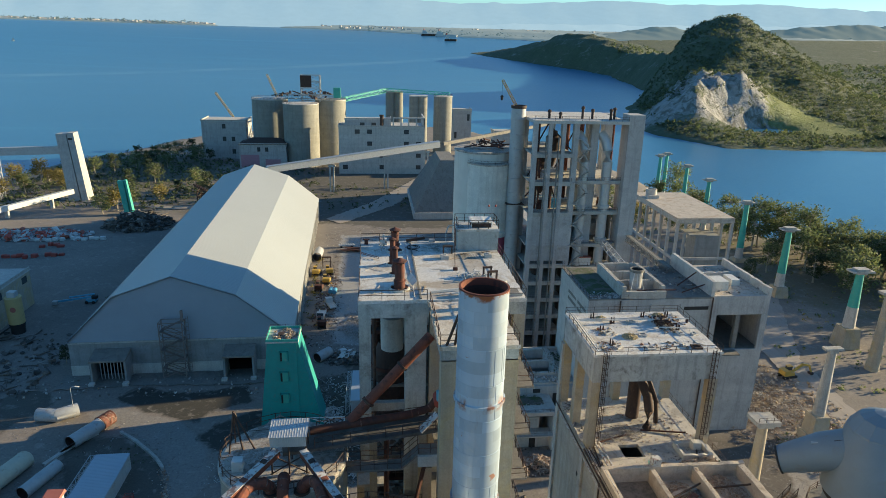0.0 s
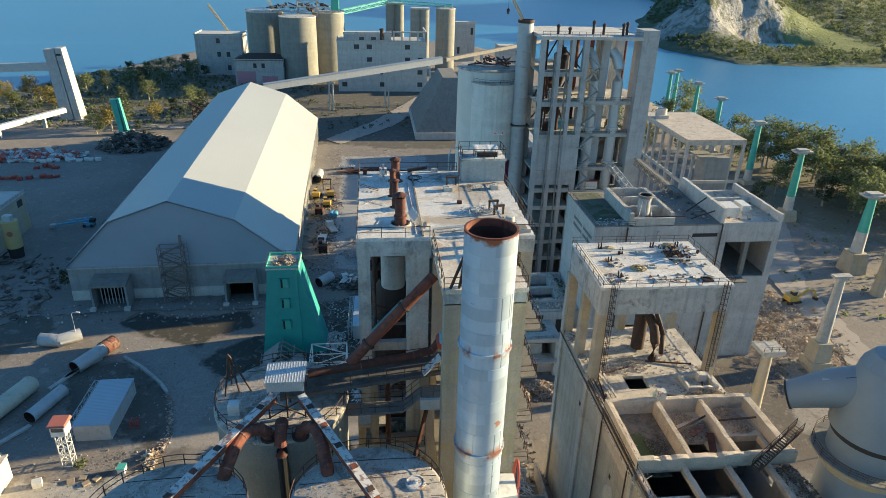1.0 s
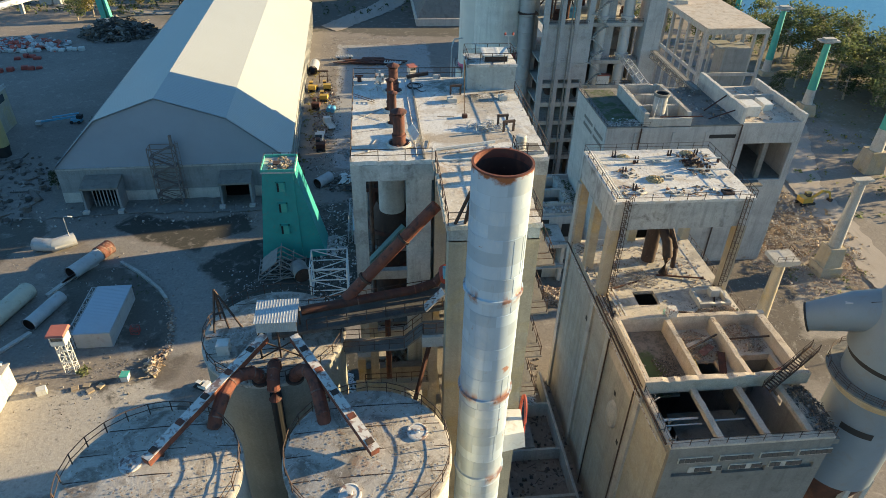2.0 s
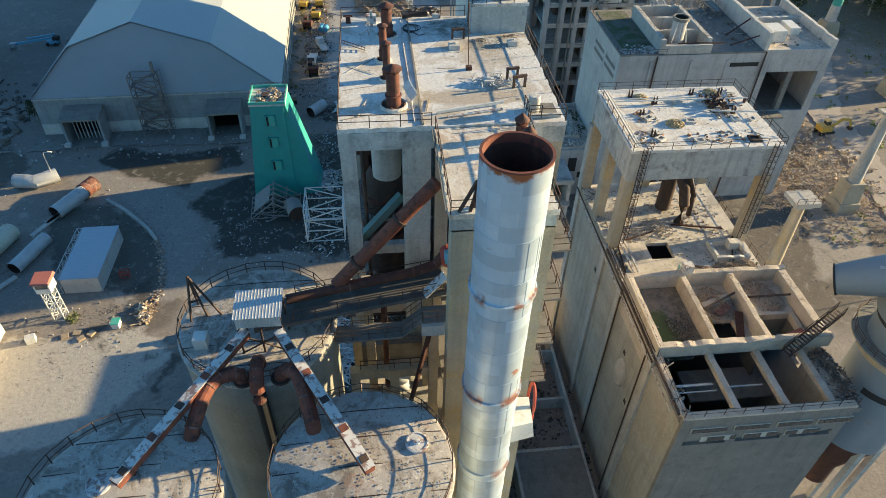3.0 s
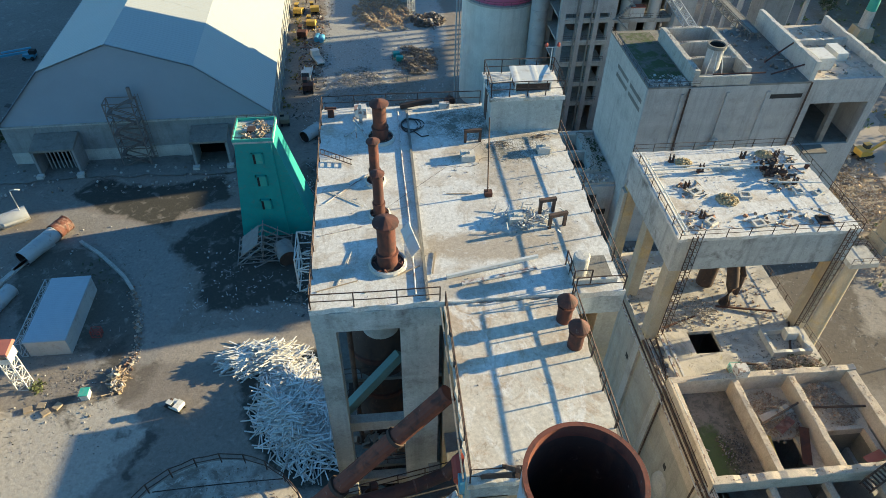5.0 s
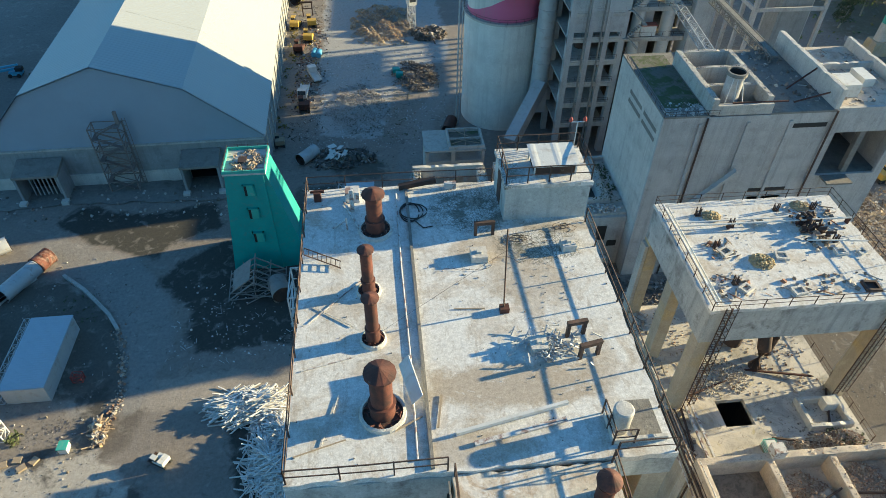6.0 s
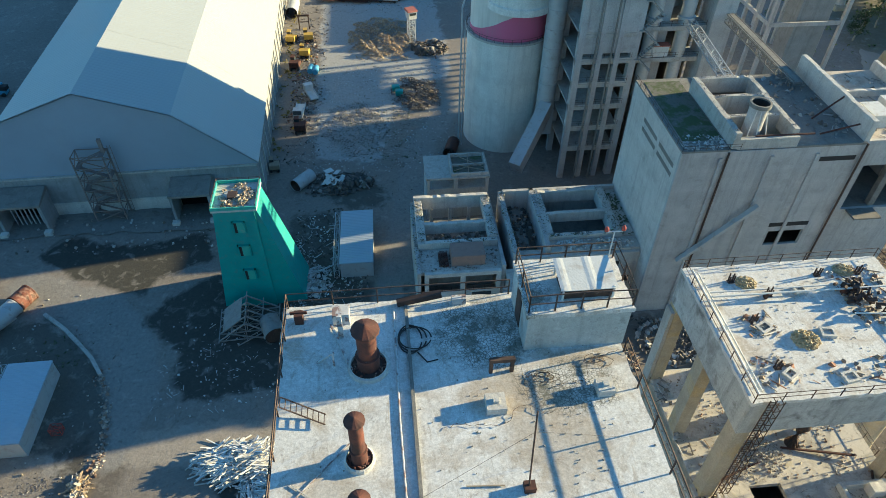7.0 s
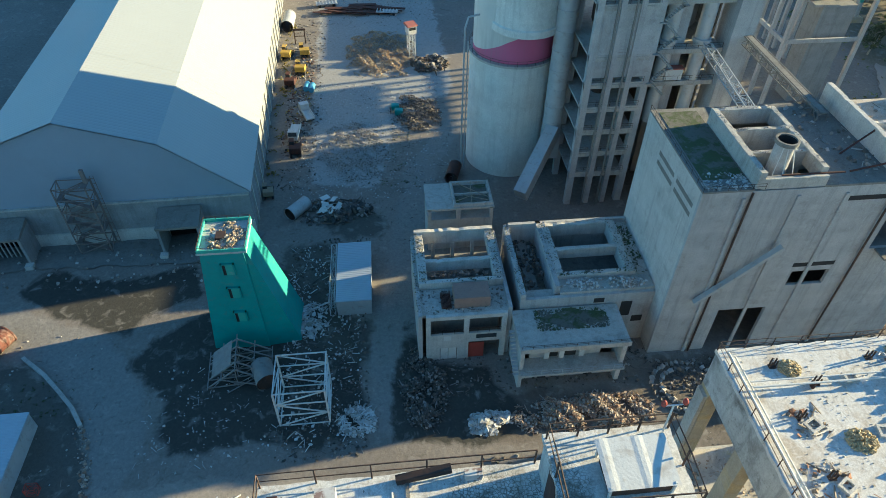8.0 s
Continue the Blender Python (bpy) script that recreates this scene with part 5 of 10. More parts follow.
part("ring_girder", MB().lathe(CX, CY, [(CR + .02, 33.2), (CR + .5, 33.3), (CR + 1.3, 34.7), (CR + .02, 34.78)], 40), "concrete_ochre", ct, "ochre ring girder under the walkway", True)
railing([(CX + (CR + 1.4) * math.cos(a), CY + (CR + 1.4) * math.sin(a), 35.0) for a in np.linspace(0, math.tau, 21)], ct, 1.0, 1.5, levels=(1.0, .65, .35))
for i in range(6):
    a = i * math.tau / 6 + .3
    part("leg", MB().beam((CX + 3.9 * math.cos(a), CY + 3.9 * math.sin(a), 0), (CX + 3.9 * math.cos(a), CY + 3.9 * math.sin(a), 20.2), .7), "concrete", ct)
way = [Vector((54.6, 57.8, 43.4)), Vector((51.4, 59.8, 42.1)), Vector((47.9, 62.0, 39.7))]
ahead_ = (way[2] - way[0]).normalized()
side_ = ahead_.cross(Vector((0, 0, 1))).normalized()
top_ = side_.cross(ahead_)


def hoop(c, w, h):
    return [tuple(c + side_ * w * math.cos(a) + top_ * h * math.sin(a)) for a in np.linspace(0, math.tau, 25)[:-1]]


part("duct", MB().rings([hoop(way[0], 2.5, 2.7), hoop(way[1], 2.2, 2.2), hoop(way[2], 1.6, 1.55)], False), "tower_paint", ct, "tapering steel inlet duct", True)
part("duct_flange", MB().rings([hoop(way[2] - ahead_ * .15, 1.62, 1.57), hoop(way[2] - ahead_ * .12, 1.72, 1.67), hoop(way[2] + ahead_ * .06, 1.72, 1.67), hoop(way[2] + ahead_ * .06, 1.5, 1.45), hoop(way[2] - ahead_ * 2, 1.5, 1.45)], False), "dark", ct, "black end flange", True)
for d_, w_ in ((.22, .5), (.5, .35)):
    c_ = way[0].lerp(way[2], d_) - side_ * 1.0 + top_ * 2.25
    part("patch_plate", MB().beam(c_ - ahead_ * w_, c_ + ahead_ * w_, .6, .06), "dark" if d_ < .3 else "grey_steel", ct, "torn plate on the duct")
S0, S1 = Vector((44.6, 58.9, 31.2)), Vector((50.6, 61.2, 35.0))
for s_ in (0, 1.0):
    part("stringer", MB().beam(S0 + Vector((-.36, .93, 0)) * s_, S1 + Vector((-.36, .93, 0)) * s_, .1, .28), "rail", ct)
for i in range(20):
    p_ = S0.lerp(S1, (i + .5) / 20) + Vector((-.18, .46, .02))
    part("tread", MB().turned(tuple(p_), (.2, .96, .04), (0, 0, 21)), "rail", ct)
railing([tuple(S0), tuple(S1)], ct, 1.0, 1.5)
railing([tuple(S0 + Vector((-.36, .93, 0))), tuple(S1 + Vector((-.36, .93, 0)))], ct, 1.0, 1.5)

# ---- grey block with roofless upper rooms ----
eb = thing("mill_block", (66, 138, 0), "grey concrete process block with mossy flat roof and pits", "factory building")
EX0, EX1, EX2, EY0, EY1, EZ = 46.4, 74.4, 88.0, 126.6, 147.5, 34.0
front = MB()
front.box(EX0, 56.0, EY0, EY0 + .5, 0, EZ - .4).box(56.0, 63.8, EY0, EY0 + .5, 9.6, EZ - .4).box(63.8, 65.2, EY0, EY0 + .5, 0, EZ - .4)
front.box(65.2, 71.2, EY0, EY0 + .5, 0, 14.4).box(65.2, 71.2, EY0, EY0 + .5, 17.4, EZ - .4).box(71.2, EX1, EY0, EY0 + .5, 0, EZ - .4)
part("front_wall", front, "concrete_wall", eb, "blank grey concrete wall")
part("side_wall", MB().box(EX0, EX0 + .5, EY0 + .5, EY1, 0, EZ - .4), "concrete_pale", eb, "pale stained concrete side wall")
part("back_wall", MB().box(EX0 + .5, EX2, EY1 - .5, EY1, 0, EZ - .4), "concrete_wall", eb)
ribs = MB()
for x in (52.5, 60.3, 67.3, 74.4):
    ribs.box(x - .25, x + .25, EY0 - .28, EY0 - .01, 0, EZ - 1.5)
part("pilaster", ribs, "concrete_wall", eb)
part("wall_pipe", MB().tube([(53.4, EY0 - .2, EZ - .5), (53.4, EY0 - .2, 0)], .16, 8), "rail", eb)
part("wall_pipe", MB().tube([(74.2, EY0 - .4, EZ), (74.2, EY0 - .4, 1)], .16, 8), "rail", eb)
wn = MB()
for x0, x1, z in ((68.0, 73.6, 31.0), (64.8, 71.4, 18.4)):
    wn.box(x0, x1, EY0 - .03, EY0 + .02, z, z + .8)
part("window_strip", wn, "dark", eb, "strip of small dark louvres")
sw = MB()
for i in range(2):
    for y0, y1 in ((128, 134), (135, 141)):
        sw.box(EX0 - .03, EX0 + .02, y0, y1, 28.5 + i * 1.6, 29.2 + i * 1.6)
part("window_strip", sw, "concrete_dark", eb)
part("roof_slab", MB().box(EX0, 53.6, EY0, EY1, EZ - .4, EZ - .1).box(63.5, EX1, EY0, EY1, EZ - .4, EZ - .05).box(53.6, 63.5, 143, EY1, EZ - .4, EZ - .1), "concrete_dark", eb, "grimy flat roof")
k = Mat("moss_roof", 0.95)
k.base((0.13, 0.125, 0.105))
k.over((0.05, 0.08, 0.022), k.ramp(k.noise(0.32, 8, rough=0.7, warp=0.8), 0.46, 0.56), 0.85)
k.over((0.06, 0.055, 0.045), k.ramp(k.noise(1.6, 8, rough=0.75), 0.54, 0.64), 0.7)
k.over((0.28, 0.27, 0.25), k.ramp(k.noise(0.8, 6), 0.62, 0.72), 0.6)
M["moss"] = k.bump(k.noise(3, 5), 0.5, 0.1).done()
part("moss_patch", MB().box(47.4, 53.4, 129.2, 146.5, EZ - .098, EZ - .05), "moss", eb, "wet green moss on the roof")
pw = MB()
pw.box(53.6, 54.5, 126.62, 143, EZ, EZ + 2.6).box(62.7, 63.5, 127.4, 143, EZ, EZ + 2.4).box(54.5, 62.7, 142.2, 143, EZ, EZ + 2.6).box(54.5, 63.5, 126.62, 127.4, EZ - .2, EZ + 1.5)
part("pit_wall", pw, "concrete", eb, "broken parapet walls of roofless rooms")
part("pit_wall", MB().box(54.5, 62.7, 131.6, 132.3, EZ - 3.6, EZ + 2.2), "concrete", eb)
part("pit_wall", MB().box(54.5, 62.7, 137.0, 137.7, EZ - 3.6, EZ + 2.4), "concrete", eb)
part("pit_floor", MB().box(54.5, 62.7, 127.4, 142.2, EZ - 4, EZ - 3.6), "concrete_dark", eb)
part("duct", MB().lathe(57.6, 129.7, [(1.3, EZ - 3), (1.3, EZ + 5.4), (1.25, EZ + 5.4)], 24), "concrete_wall", eb, "stub of a grey flue pipe", True)
part("duct_mouth", MB().lathe(57.6, 129.7, [(1.24, EZ + 5.4), (1.2, EZ + 2.3), (.01, EZ + 2.2)], 24), "dark", eb)
part("duct_rim", MB().lathe(57.6, 129.7, [(1.32, EZ + 5.0), (1.55, EZ + 5.05), (1.55, EZ + 5.6), (1.26, EZ + 5.62), (1.25, EZ + 5.0)], 24), "concrete_dark", eb, "dark riveted mouth ring", True)
lg = MB()
for x, y in ((55.6, 127.2), (57.0, 127.0), (58.6, 127.2)):
    lg.beam((x, y, EZ + 1), (57.4 + (x - 57) * .5, 128.6, EZ + 5.0), .1)
part("prop", lg, "white_steel", eb, "pale steel props")
wing = MB()
wing.box(EX1 + .02, EX2, EY0 + .3, EY0 + .8, 0, 21).box(EX1 + .02, 76, EY0 + .3, EY0 + .8, 21, 29.5).box(86.6, EX2, EY0 + .3, EY0 + .8, 21, 29.5).box(EX2 - .5, EX2, EY0 + .8, EY1 - .6, 0, EZ).box(EX1 + .02, EX2, EY0 + .3, EY0 + .8, 29.5, EZ)
part("wing_wall", wing, "concrete_wall", eb, "side wing with a wide open storey")
part("wing_floor", MB().box(EX1 + .02, EX2 - .5, EY0 + .8, EY1 - .6, 20.6, 21).box(EX1 + .02, EX2 - .5, EY0 + .8, EY1 - .6, EZ - .8, EZ - .4), "concrete_dark", eb)
part("wing_roof_wall", MB().box(EX1 - .5, EX1 + .3, EY0 + .2, EY1, EZ, EZ + 3.4).box(EX2 - .7, EX2, EY0 + .2, EY1, EZ, EZ + 1.8).box(EX1 + .3, EX2 - .7, 139, 139.6, EZ, EZ + 1.2), "concrete_pale", eb)
part("wing_roof", MB().box(EX1 + .3, EX2 - .7, EY0 + .8, EY1, EZ - .4, EZ), "roof_dust", eb)
part("balcony", MB().box(77, 81.5, EY0 - 2.2, EY0 + .3, 20.7, 21.0), "concrete_dark", eb)
part("column", MB().box(81, 82, EY0 + .9, EY0 + 1.8, 21, 29.5).box(80, 81, 138, 139, 21, EZ - .8), "concrete_dark", eb)
railing([(EX0, EY0, EZ - .1), (55, EY0, EZ - .1)], eb, 0.9, 1.8)
railing([(EX0, EY1, EZ - .1), (EX0, EY0, EZ - .1)], eb, 0.9, 2.2)
hp = MB().box(76.5, 79.5, 130, 134, EZ, EZ + 2.2).box(82, 84, 133, 137, EZ, EZ + 1.4)
part("roof_cabin", hp, "white_steel", eb)
part("conveyor_gallery", truss(MB(), (71.2, 142, EZ + .6), (70.4, 167, EZ + 1.4), 1.6, 1.5, 14, .1).beam((71.2, 142, EZ + 1.4), (70.4, 167, EZ + 2.2), 1.0, .1), "concrete_dark", eb, "lattice conveyor bridge with sheet roof")
part("conveyor_gallery", truss(MB(), (61.0, 144, EZ + .4), (63.4, 167, EZ + .2), 1.5, 1.3, 10, .1), "grey_steel", eb)

# two unseen boxes behind the block, added to stop low sun
part("yard_wall", MB().box(58, 65, 155.22, 157.78, 0, 11), "concrete_wall", eb)
part("back_wing", MB().box(57, 66, EY1 + .02, 155.2, 0, 12), "concrete_wall", eb, "unseen low box behind the block, added to stop sun")

# ---- preheater tower ----
pt = thing("preheater_tower", (56, 178, 0), "gaunt concrete preheater tower frame with steel ducts", "tower")
FX0, FX1, FY0, FY1, FZ = 41.9, 67.0, 166.4, 188.0, 67.0
FM = 53.0
levels = (8, 13, 18, 23, 28, 33.4, 42.6, 51, 58.5)
for x, y, w in ((FX0 + .6, FY0, 1.2), (46.5, FY0, 1.0), (50.0, FY0, 1.0), (FM + .4, FY0 + .5, 1.4), (FX0 + .6, FY1, 1.2), (FM, FY1, 1.2), (60.5, FY1, 1.4), (FM, 177, 1.2), (60.3, 177, 1.6), (FX0 + .6, 177, 1.2), (59.5, FY0 + 4, 2.0)):
    part("column", MB().box(x - w / 2, x + w / 2, y - w / 2 + .6, y + w / 2 + .6, 0, FZ - .8), "concrete_wall", pt)
part("pier", MB().box(FX1 + .2, FX1 + 4.4, FY0 + .2, FY0 + 5.5, 0, FZ + 1.6).box(FX1 + .2, FX1 + 3, FY1 - 3, FY1, 0, FZ), "concrete_wall", pt, "broad concrete corner pier")
part("roof_slab", MB().box(FX0, FX1 + .2, FY0, FY1 + 1, FZ - .8, FZ), "concrete_pale", pt)
for z in levels:
    left = MB().box(FX0, FM, FY0 + .3, FY1, z - .35, z)
    left.box(FX0, FM, FY0 + .2, FY0 + .8, z - 1.1, z - .36)
    part("floor_slab", left, "concrete", pt)
for z in (27, 33.4, 42.6, 51):
    part("floor_slab", MB().box(FM + .1, FX1 + .1, FY0 + 1.6, FY1, z - .9, z), "concrete", pt)
    railing([(FM + .2, FY0 + 1.7, z), (FX1, FY0 + 1.7, z)], pt, 1.0, 2.2)
for z in levels[:8:1]:
    railing([(FX0 + .2, FY0 + .4, z), (FM, FY0 + .4, z)], pt, 1.0, 2.5)
part("panel", MB().box(FX0 + .1, FM, FY0 + .35, FY0 + .75, 29, 42.5), "concrete_wall", pt, "blank infill panel")
# dark panels added to deepen the shade inside the frame and stop sun
part("core_wall", MB().box(FX0 + 1.2, FX1, FY1 - .4, FY1, 0, 33).box(FM - .3, FM, FY0 + 6, FY1 - .5, 0, 42).box(FX1 - .3, FX1, FY0 + 6, FY1, 0, 42), "concrete_dark", pt)
part("lift_rail", MB().box(45.2, 45.5, FY0 - .5, FY0 - .2, 0, FZ - 4).box(48.4, 48.7, FY0 - .5, FY0 - .2, 0, FZ - 4), "concrete_dark", pt)
for x, r in ((57.0, 1.25), (63.3, 1.35)):
    part("downcomer", MB().tube([(x, FY0 + 3, 18), (x, FY0 + 3, 56), (x - .1, FY0 + 3.2, 59), (x - .7, FY0 + 3.8, 61.5), (x - 1.8, FY0 + 5, 63.2)], r, 18), "zinc", pt, "big bent steel gas duct", True)
    for z in (34.2, 43.4):
        part("duct_collar", MB().lathe(x, FY0 + 3, [(r, z), (r + .35, z + .1), (r + .35, z + .7), (r, z + .8)], 18), "zinc", pt, "", True)
for x, y, z, r in ((47, 176, 51, 2.6), (60, 182, 56, 2.8), (47.5, 176, 36, 3.0), (59, 181, 44, 2.6), (63.4, 179, 34, 2.4), (49, 173, 59, 2.0), (59, 176, 36, 2.0), (47, 173, 26, 2.6)):
    part("cyclone", MB().lathe(x, y, [(.5, z - 5), (r, z), (r, z + 3), (r * .5, z + 3.8), (r * .5, z + 4.6)], 20), "rust_dark" if x < 50 else "grey_steel", pt, "steel cyclone vessel", True)
for x0, x1, y, z0, z1 in ((FX0 + 1, 46.5, FY0 + 8, 51, 58.5), (50, FM, FY0 + 8, 58.5, 51), (FX0 + 1, 50, FY0 + 14, 42.6, 51), (46.5, FM, FY0 + 3, 66, 59), (FX0 + 1, 46.5, FY0 + 3, 59, 66), (50, FM, FY0 + 14, 51, 42.6), (54, 60, FY1 - 1, 51, 64), (60, 66.5, FY1 - 1, 64, 51)):
    part("brace", MB().beam((x0, y, z0), (x1, y, z1), .3), "rust_dark", pt, "rusted diagonal brace")
for x, y, z0, z1, r in ((44.2, 170, 43, 66, .35), (45.6, 172, 42.8, 58, .25), (51.3, 170.5, 51, 66, .45), (48.6, 171, 42.8, 51, .5), (56, 183, 43, 66, .5), (65.2, 172, 43, 66, .3), (61, 186, 33, 66, .6)):
    part("pipe", MB().tube([(x, y, z0), (x, y, z1)], r, 8), "rust" if x < 52 else "rust_red", pt, "", True)
for x, y, z in ((46, 171, 42.6), (50.4, 173, 42.6), (47, 172, 51), (58, 172, 51), (64, 174, 42.6), (44.5, 174, 58.5), (49.5, 170, 33.4)):
    part("machine", MB().box(x - .9, x + .9, y - .7, y + .7, z + .01, z + 1.5).cyl((x - .8, y, z + 2.0), (x + .8, y, z + 2.0), .5, n=10), random.choice(("rust", "blue", "grey_steel")), pt)
for i in range(13):
    z = 25 + i * 2.9
    stp = MB()
    y0, y1 = (FY0 + 1.2, FY0 + 4.2) if i % 2 else (FY0 + 4.2, FY0 + 1.2)
    for j in range(8):
        t = j / 7
        stp.box(FM + 1.3 + t * 2.6, FM + 1.7 + t * 2.6, FY0 - .1, FY0 + 1.0, z + (t if i % 2 else 1 - t) * 2.4, z + (t if i % 2 else 1 - t) * 2.4 + .22)
    stp.beam((FM + 1.3, FY0 - .1, z + (0.9 if i % 2 else 3.3)), (FM + 4.2, FY0 - .1, z + (3.3 if i % 2 else .9)), .06)
    part("stair_flight", stp, "concrete", pt)
    part("stair_landing", MB().box(FM + (3.9 if i % 2 else .5), FM + (4.9 if i % 2 else 1.4), FY0 - .1, FY0 + 1.0, z + 2.4, z + 2.6), "concrete", pt)
for x, h in ((47, 1.6), (56, 2.6), (58.5, 2.0), (63, 2.2), (64.5, 2.4), (50, 1.0)):
    part("roof_vent", MB().lathe(x, FY0 + 3 + (x % 3), [(.35, FZ), (.35, FZ + h), (.5, FZ + h), (.5, FZ + h + .5), (.01, FZ + h + .8)], 10), "rust_dark", pt)
railing([(FX0 + .1, FY0 + .1, FZ), (FX1, FY0 + .1, FZ)], pt, 1.1, 1.8)
part("crane_jib", truss(MB(), (42.4, FY1, FZ + .4), (37.4, FY1, FZ + 8.6), .6, .6, 10, .07), "yellow", pt, "small yellow roof jib crane")
part("jib_hook", MB().beam((37.4, FY1, FZ + 8.6), (37.4, FY1, FZ + 4.5), .05).lathe(37.4, FY1, [(.05, FZ + 4.6), (.45, FZ + 4.2), (.3, FZ + 3.2), (.05, FZ + 3)], 8), "black", pt)
part("cabin", MB().box(57.6, 60.8, FY0 + 1.7, FY0 + 3, 27.2, 29.3), "white_steel", pt, "small white cabin on the gallery")
part("cabin_roof", MB().box(57.4, 61, FY0 + 1.6, FY0 + 3.2, 29.3, 29.5), "tile_red", pt)
fs = thing("exhaust_stack", (40.2, 178.5, 0), "grey steel exhaust stack beside the preheater tower", "chimney")
part("shaft", MB().lathe(39.9, 176.5, [(1.95, 10), (1.95, 69.7), (1.8, 69.7), (1.8, 60)], 36), "grey_steel", fs, "", True)
part("rim", MB().lathe(39.9, 176.5, [(1.96, 69.0), (2.1, 69.1), (2.1, 69.8), (1.75, 69.8), (1.75, 62)], 36), "rust_dark", fs, "", True)
for z in range(14, 68, 4):
    part("flange", MB().lathe(39.9, 176.5, [(1.95, z), (2.04, z + .05), (2.04, z + .2), (1.95, z + .25)], 36), "grey_steel", fs)
part("inlet_duct", MB().beam((39.9, 175, 13), (31.5, 163.5, 5.5), 2.6, 3.2).beam((39.9, 176.5, 6), (39.9, 176.5, 12), 3.4), "grey_steel", fs, "sloping rectangular steel duct")
part("platform", MB().box(37.4, 42.3, 173.8, 179, 43.0, 43.15), "rust_dark", fs)

# hidden box added to shade the switch house and the road
part("fan_house", MB().box(57, 66, 157.8, FY0, 0, 20), "concrete_wall", pt, "unseen plain box at the tower foot, added for shade")

# ---- clinker silos beside it ----
k = Mat("silo_pink_paint", 0.85)
k.base((0.58, 0.57, 0.52))
k.vary(k.noise(0.3, 5), 0.85, 1.15)
wave = k.math("ADD", k.math("MULTIPLY", k.axis(0), 0.62), k.math("MULTIPLY", k.noise(0.08, 2), 2.0))
k.over((0.55, 0.08, 0.20), k.math("MULTIPLY", k.math("LESS_THAN", k.axis(2), k.math("ADD", wave, 11.4)), k.math("LESS_THAN", k.axis(0), 60)), 0.9)
k.over((0.25, 0.24, 0.21), k.ramp(k.noise(0.9, 5, (1, 1, 0.06)), 0.52, 0.75), 0.35)
M["pink_silo"] = k.bump(k.noise(6, 4), 0.3, 0.05).done()
gs = thing("clinker_silo", (33, 186, 0), "grey concrete silo with a magenta painted band", "silo", "clinker silos")
GX, GY = 32.6, 186.0
part("shell", MB().lathe(GX, GY, [(9.0, 0), (9.0, 26.3)], 64), "clinker_wall", gs, "", True)
part("ledge", MB().lathe(GX, GY, [(9.0, 26.0), (9.35, 26.05), (9.35, 26.5), (8.2, 26.5)], 64), "concrete", gs, "", True)
part("upper_shell", MB().lathe(GX, GY, [(8.4, 26.4), (8.4, 56.2)], 64), "pink_silo", gs, "magenta swash painted on the concrete", True)
part("rim", MB().lathe(GX, GY, [(8.4, 56.2), (8.6, 56.25), (8.6, 56.7), (.01, 56.8)], 64), "silo_top", gs, "", True)
part("front_shell", MB().lathe(GX + .8, GY - 4.6, [(6.5, 33), (6.9, 33.1), (6.9, 34.4), (6.5, 34.6), (6.5, 53.4)], 64), "clinker_wall", gs, "narrower cylinder standing on the ledge", True)
part("lid", MB().lathe(GX + .8, GY - 4.6, [(6.5, 53.4), (6.7, 53.45), (6.7, 53.8), (3, 54.0), (.01, 54)], 64), "silo_top", gs, "", True)
railing([(GX + 9.2 * math.cos(a), GY + 9.2 * math.sin(a), 26.5) for a in np.linspace(2.4, 6.6, 22)], gs, 1.0, 1.8)
railing([(GX + .8 + 6.5 * math.cos(a), GY - 4.6 + 6.5 * math.sin(a), 53.8) for a in np.linspace(0, math.tau, 22)], gs, 1.0, 2.2)
part("mast", MB().beam((21.6, 180.5, 0), (21.6, 180.5, 33), .3).beam((22.4, 181.2, 0), (22.4, 181.2, 30), .2).tube([(21.6, 180.5, 33), (22.3, 181, 35), (24.5, 182, 35)], .2, 8), "grey_steel", gs)
mb = MB()
for i in range(24):
    a, q = random.uniform(0, 6.28), random.uniform(1, 6)
    p = Vector((GX + 1 + q * math.cos(a), GY + q * math.sin(a), 57.2 + random.uniform(0, 2)))
    mb.turned(p, (random.uniform(1, 5), .35, .3), (random.uniform(-20, 20), random.uniform(-25, 25), random.uniform(0, 180)))
part("wreckage", mb, "rust", gs, "heap of rusted steel on the lid")
# ---- open frame hall ----
hh = thing("frame_hall", (108, 215, 0), "roofed open concrete frame hall without walls", "factory building")
HX0, HX1, HY0, HY1, HZ = 101.0, 121.0, 200.5, 239.0, 31.8
part("roof_slab", MB().box(HX0, HX1, HY0, HY1, HZ - .5, HZ), "roof_dust", hh)
part("roof_beam", MB().box(HX0, HX1, HY0, HY0 + .8, HZ - 1.8, HZ - .51).box(HX0, HX0 + .8, HY0 + .8, HY1, HZ - 1.8, HZ - .51).box(HX1 - .8, HX1, HY0 + .8, HY1, HZ - 1.8, HZ - .51).box(HX0 + .8, HX1 - .8, HY1 - .8, HY1, HZ - 1.8, HZ - .51), "concrete", hh)
for i in range(7):
    y = HY0 + .5 + i * (HY1 - HY0 - 1) / 6
    for x in (HX0 + .5, HX1 - .5):
        part("column", MB().box(x - .45, x + .45, y - .45, y + .45, 0, HZ - 1.8), "concrete_wall", hh)
part("beam_line", MB().box(HX0 + .1, HX0 + .7, HY0, HY1, 17, 18).box(HX0 + 1, HX1 - 1, HY0 + .2, HY0 + .7, 17, 18), "concrete_wall", hh)
# unseen screen on the far side, added to shade the rubble yard
part("upper_wall", MB().box(HX1 - .7, HX1 - .3, 218, HY1 - 1, 24.6, HZ - 1.82), "concrete_wall", hh)
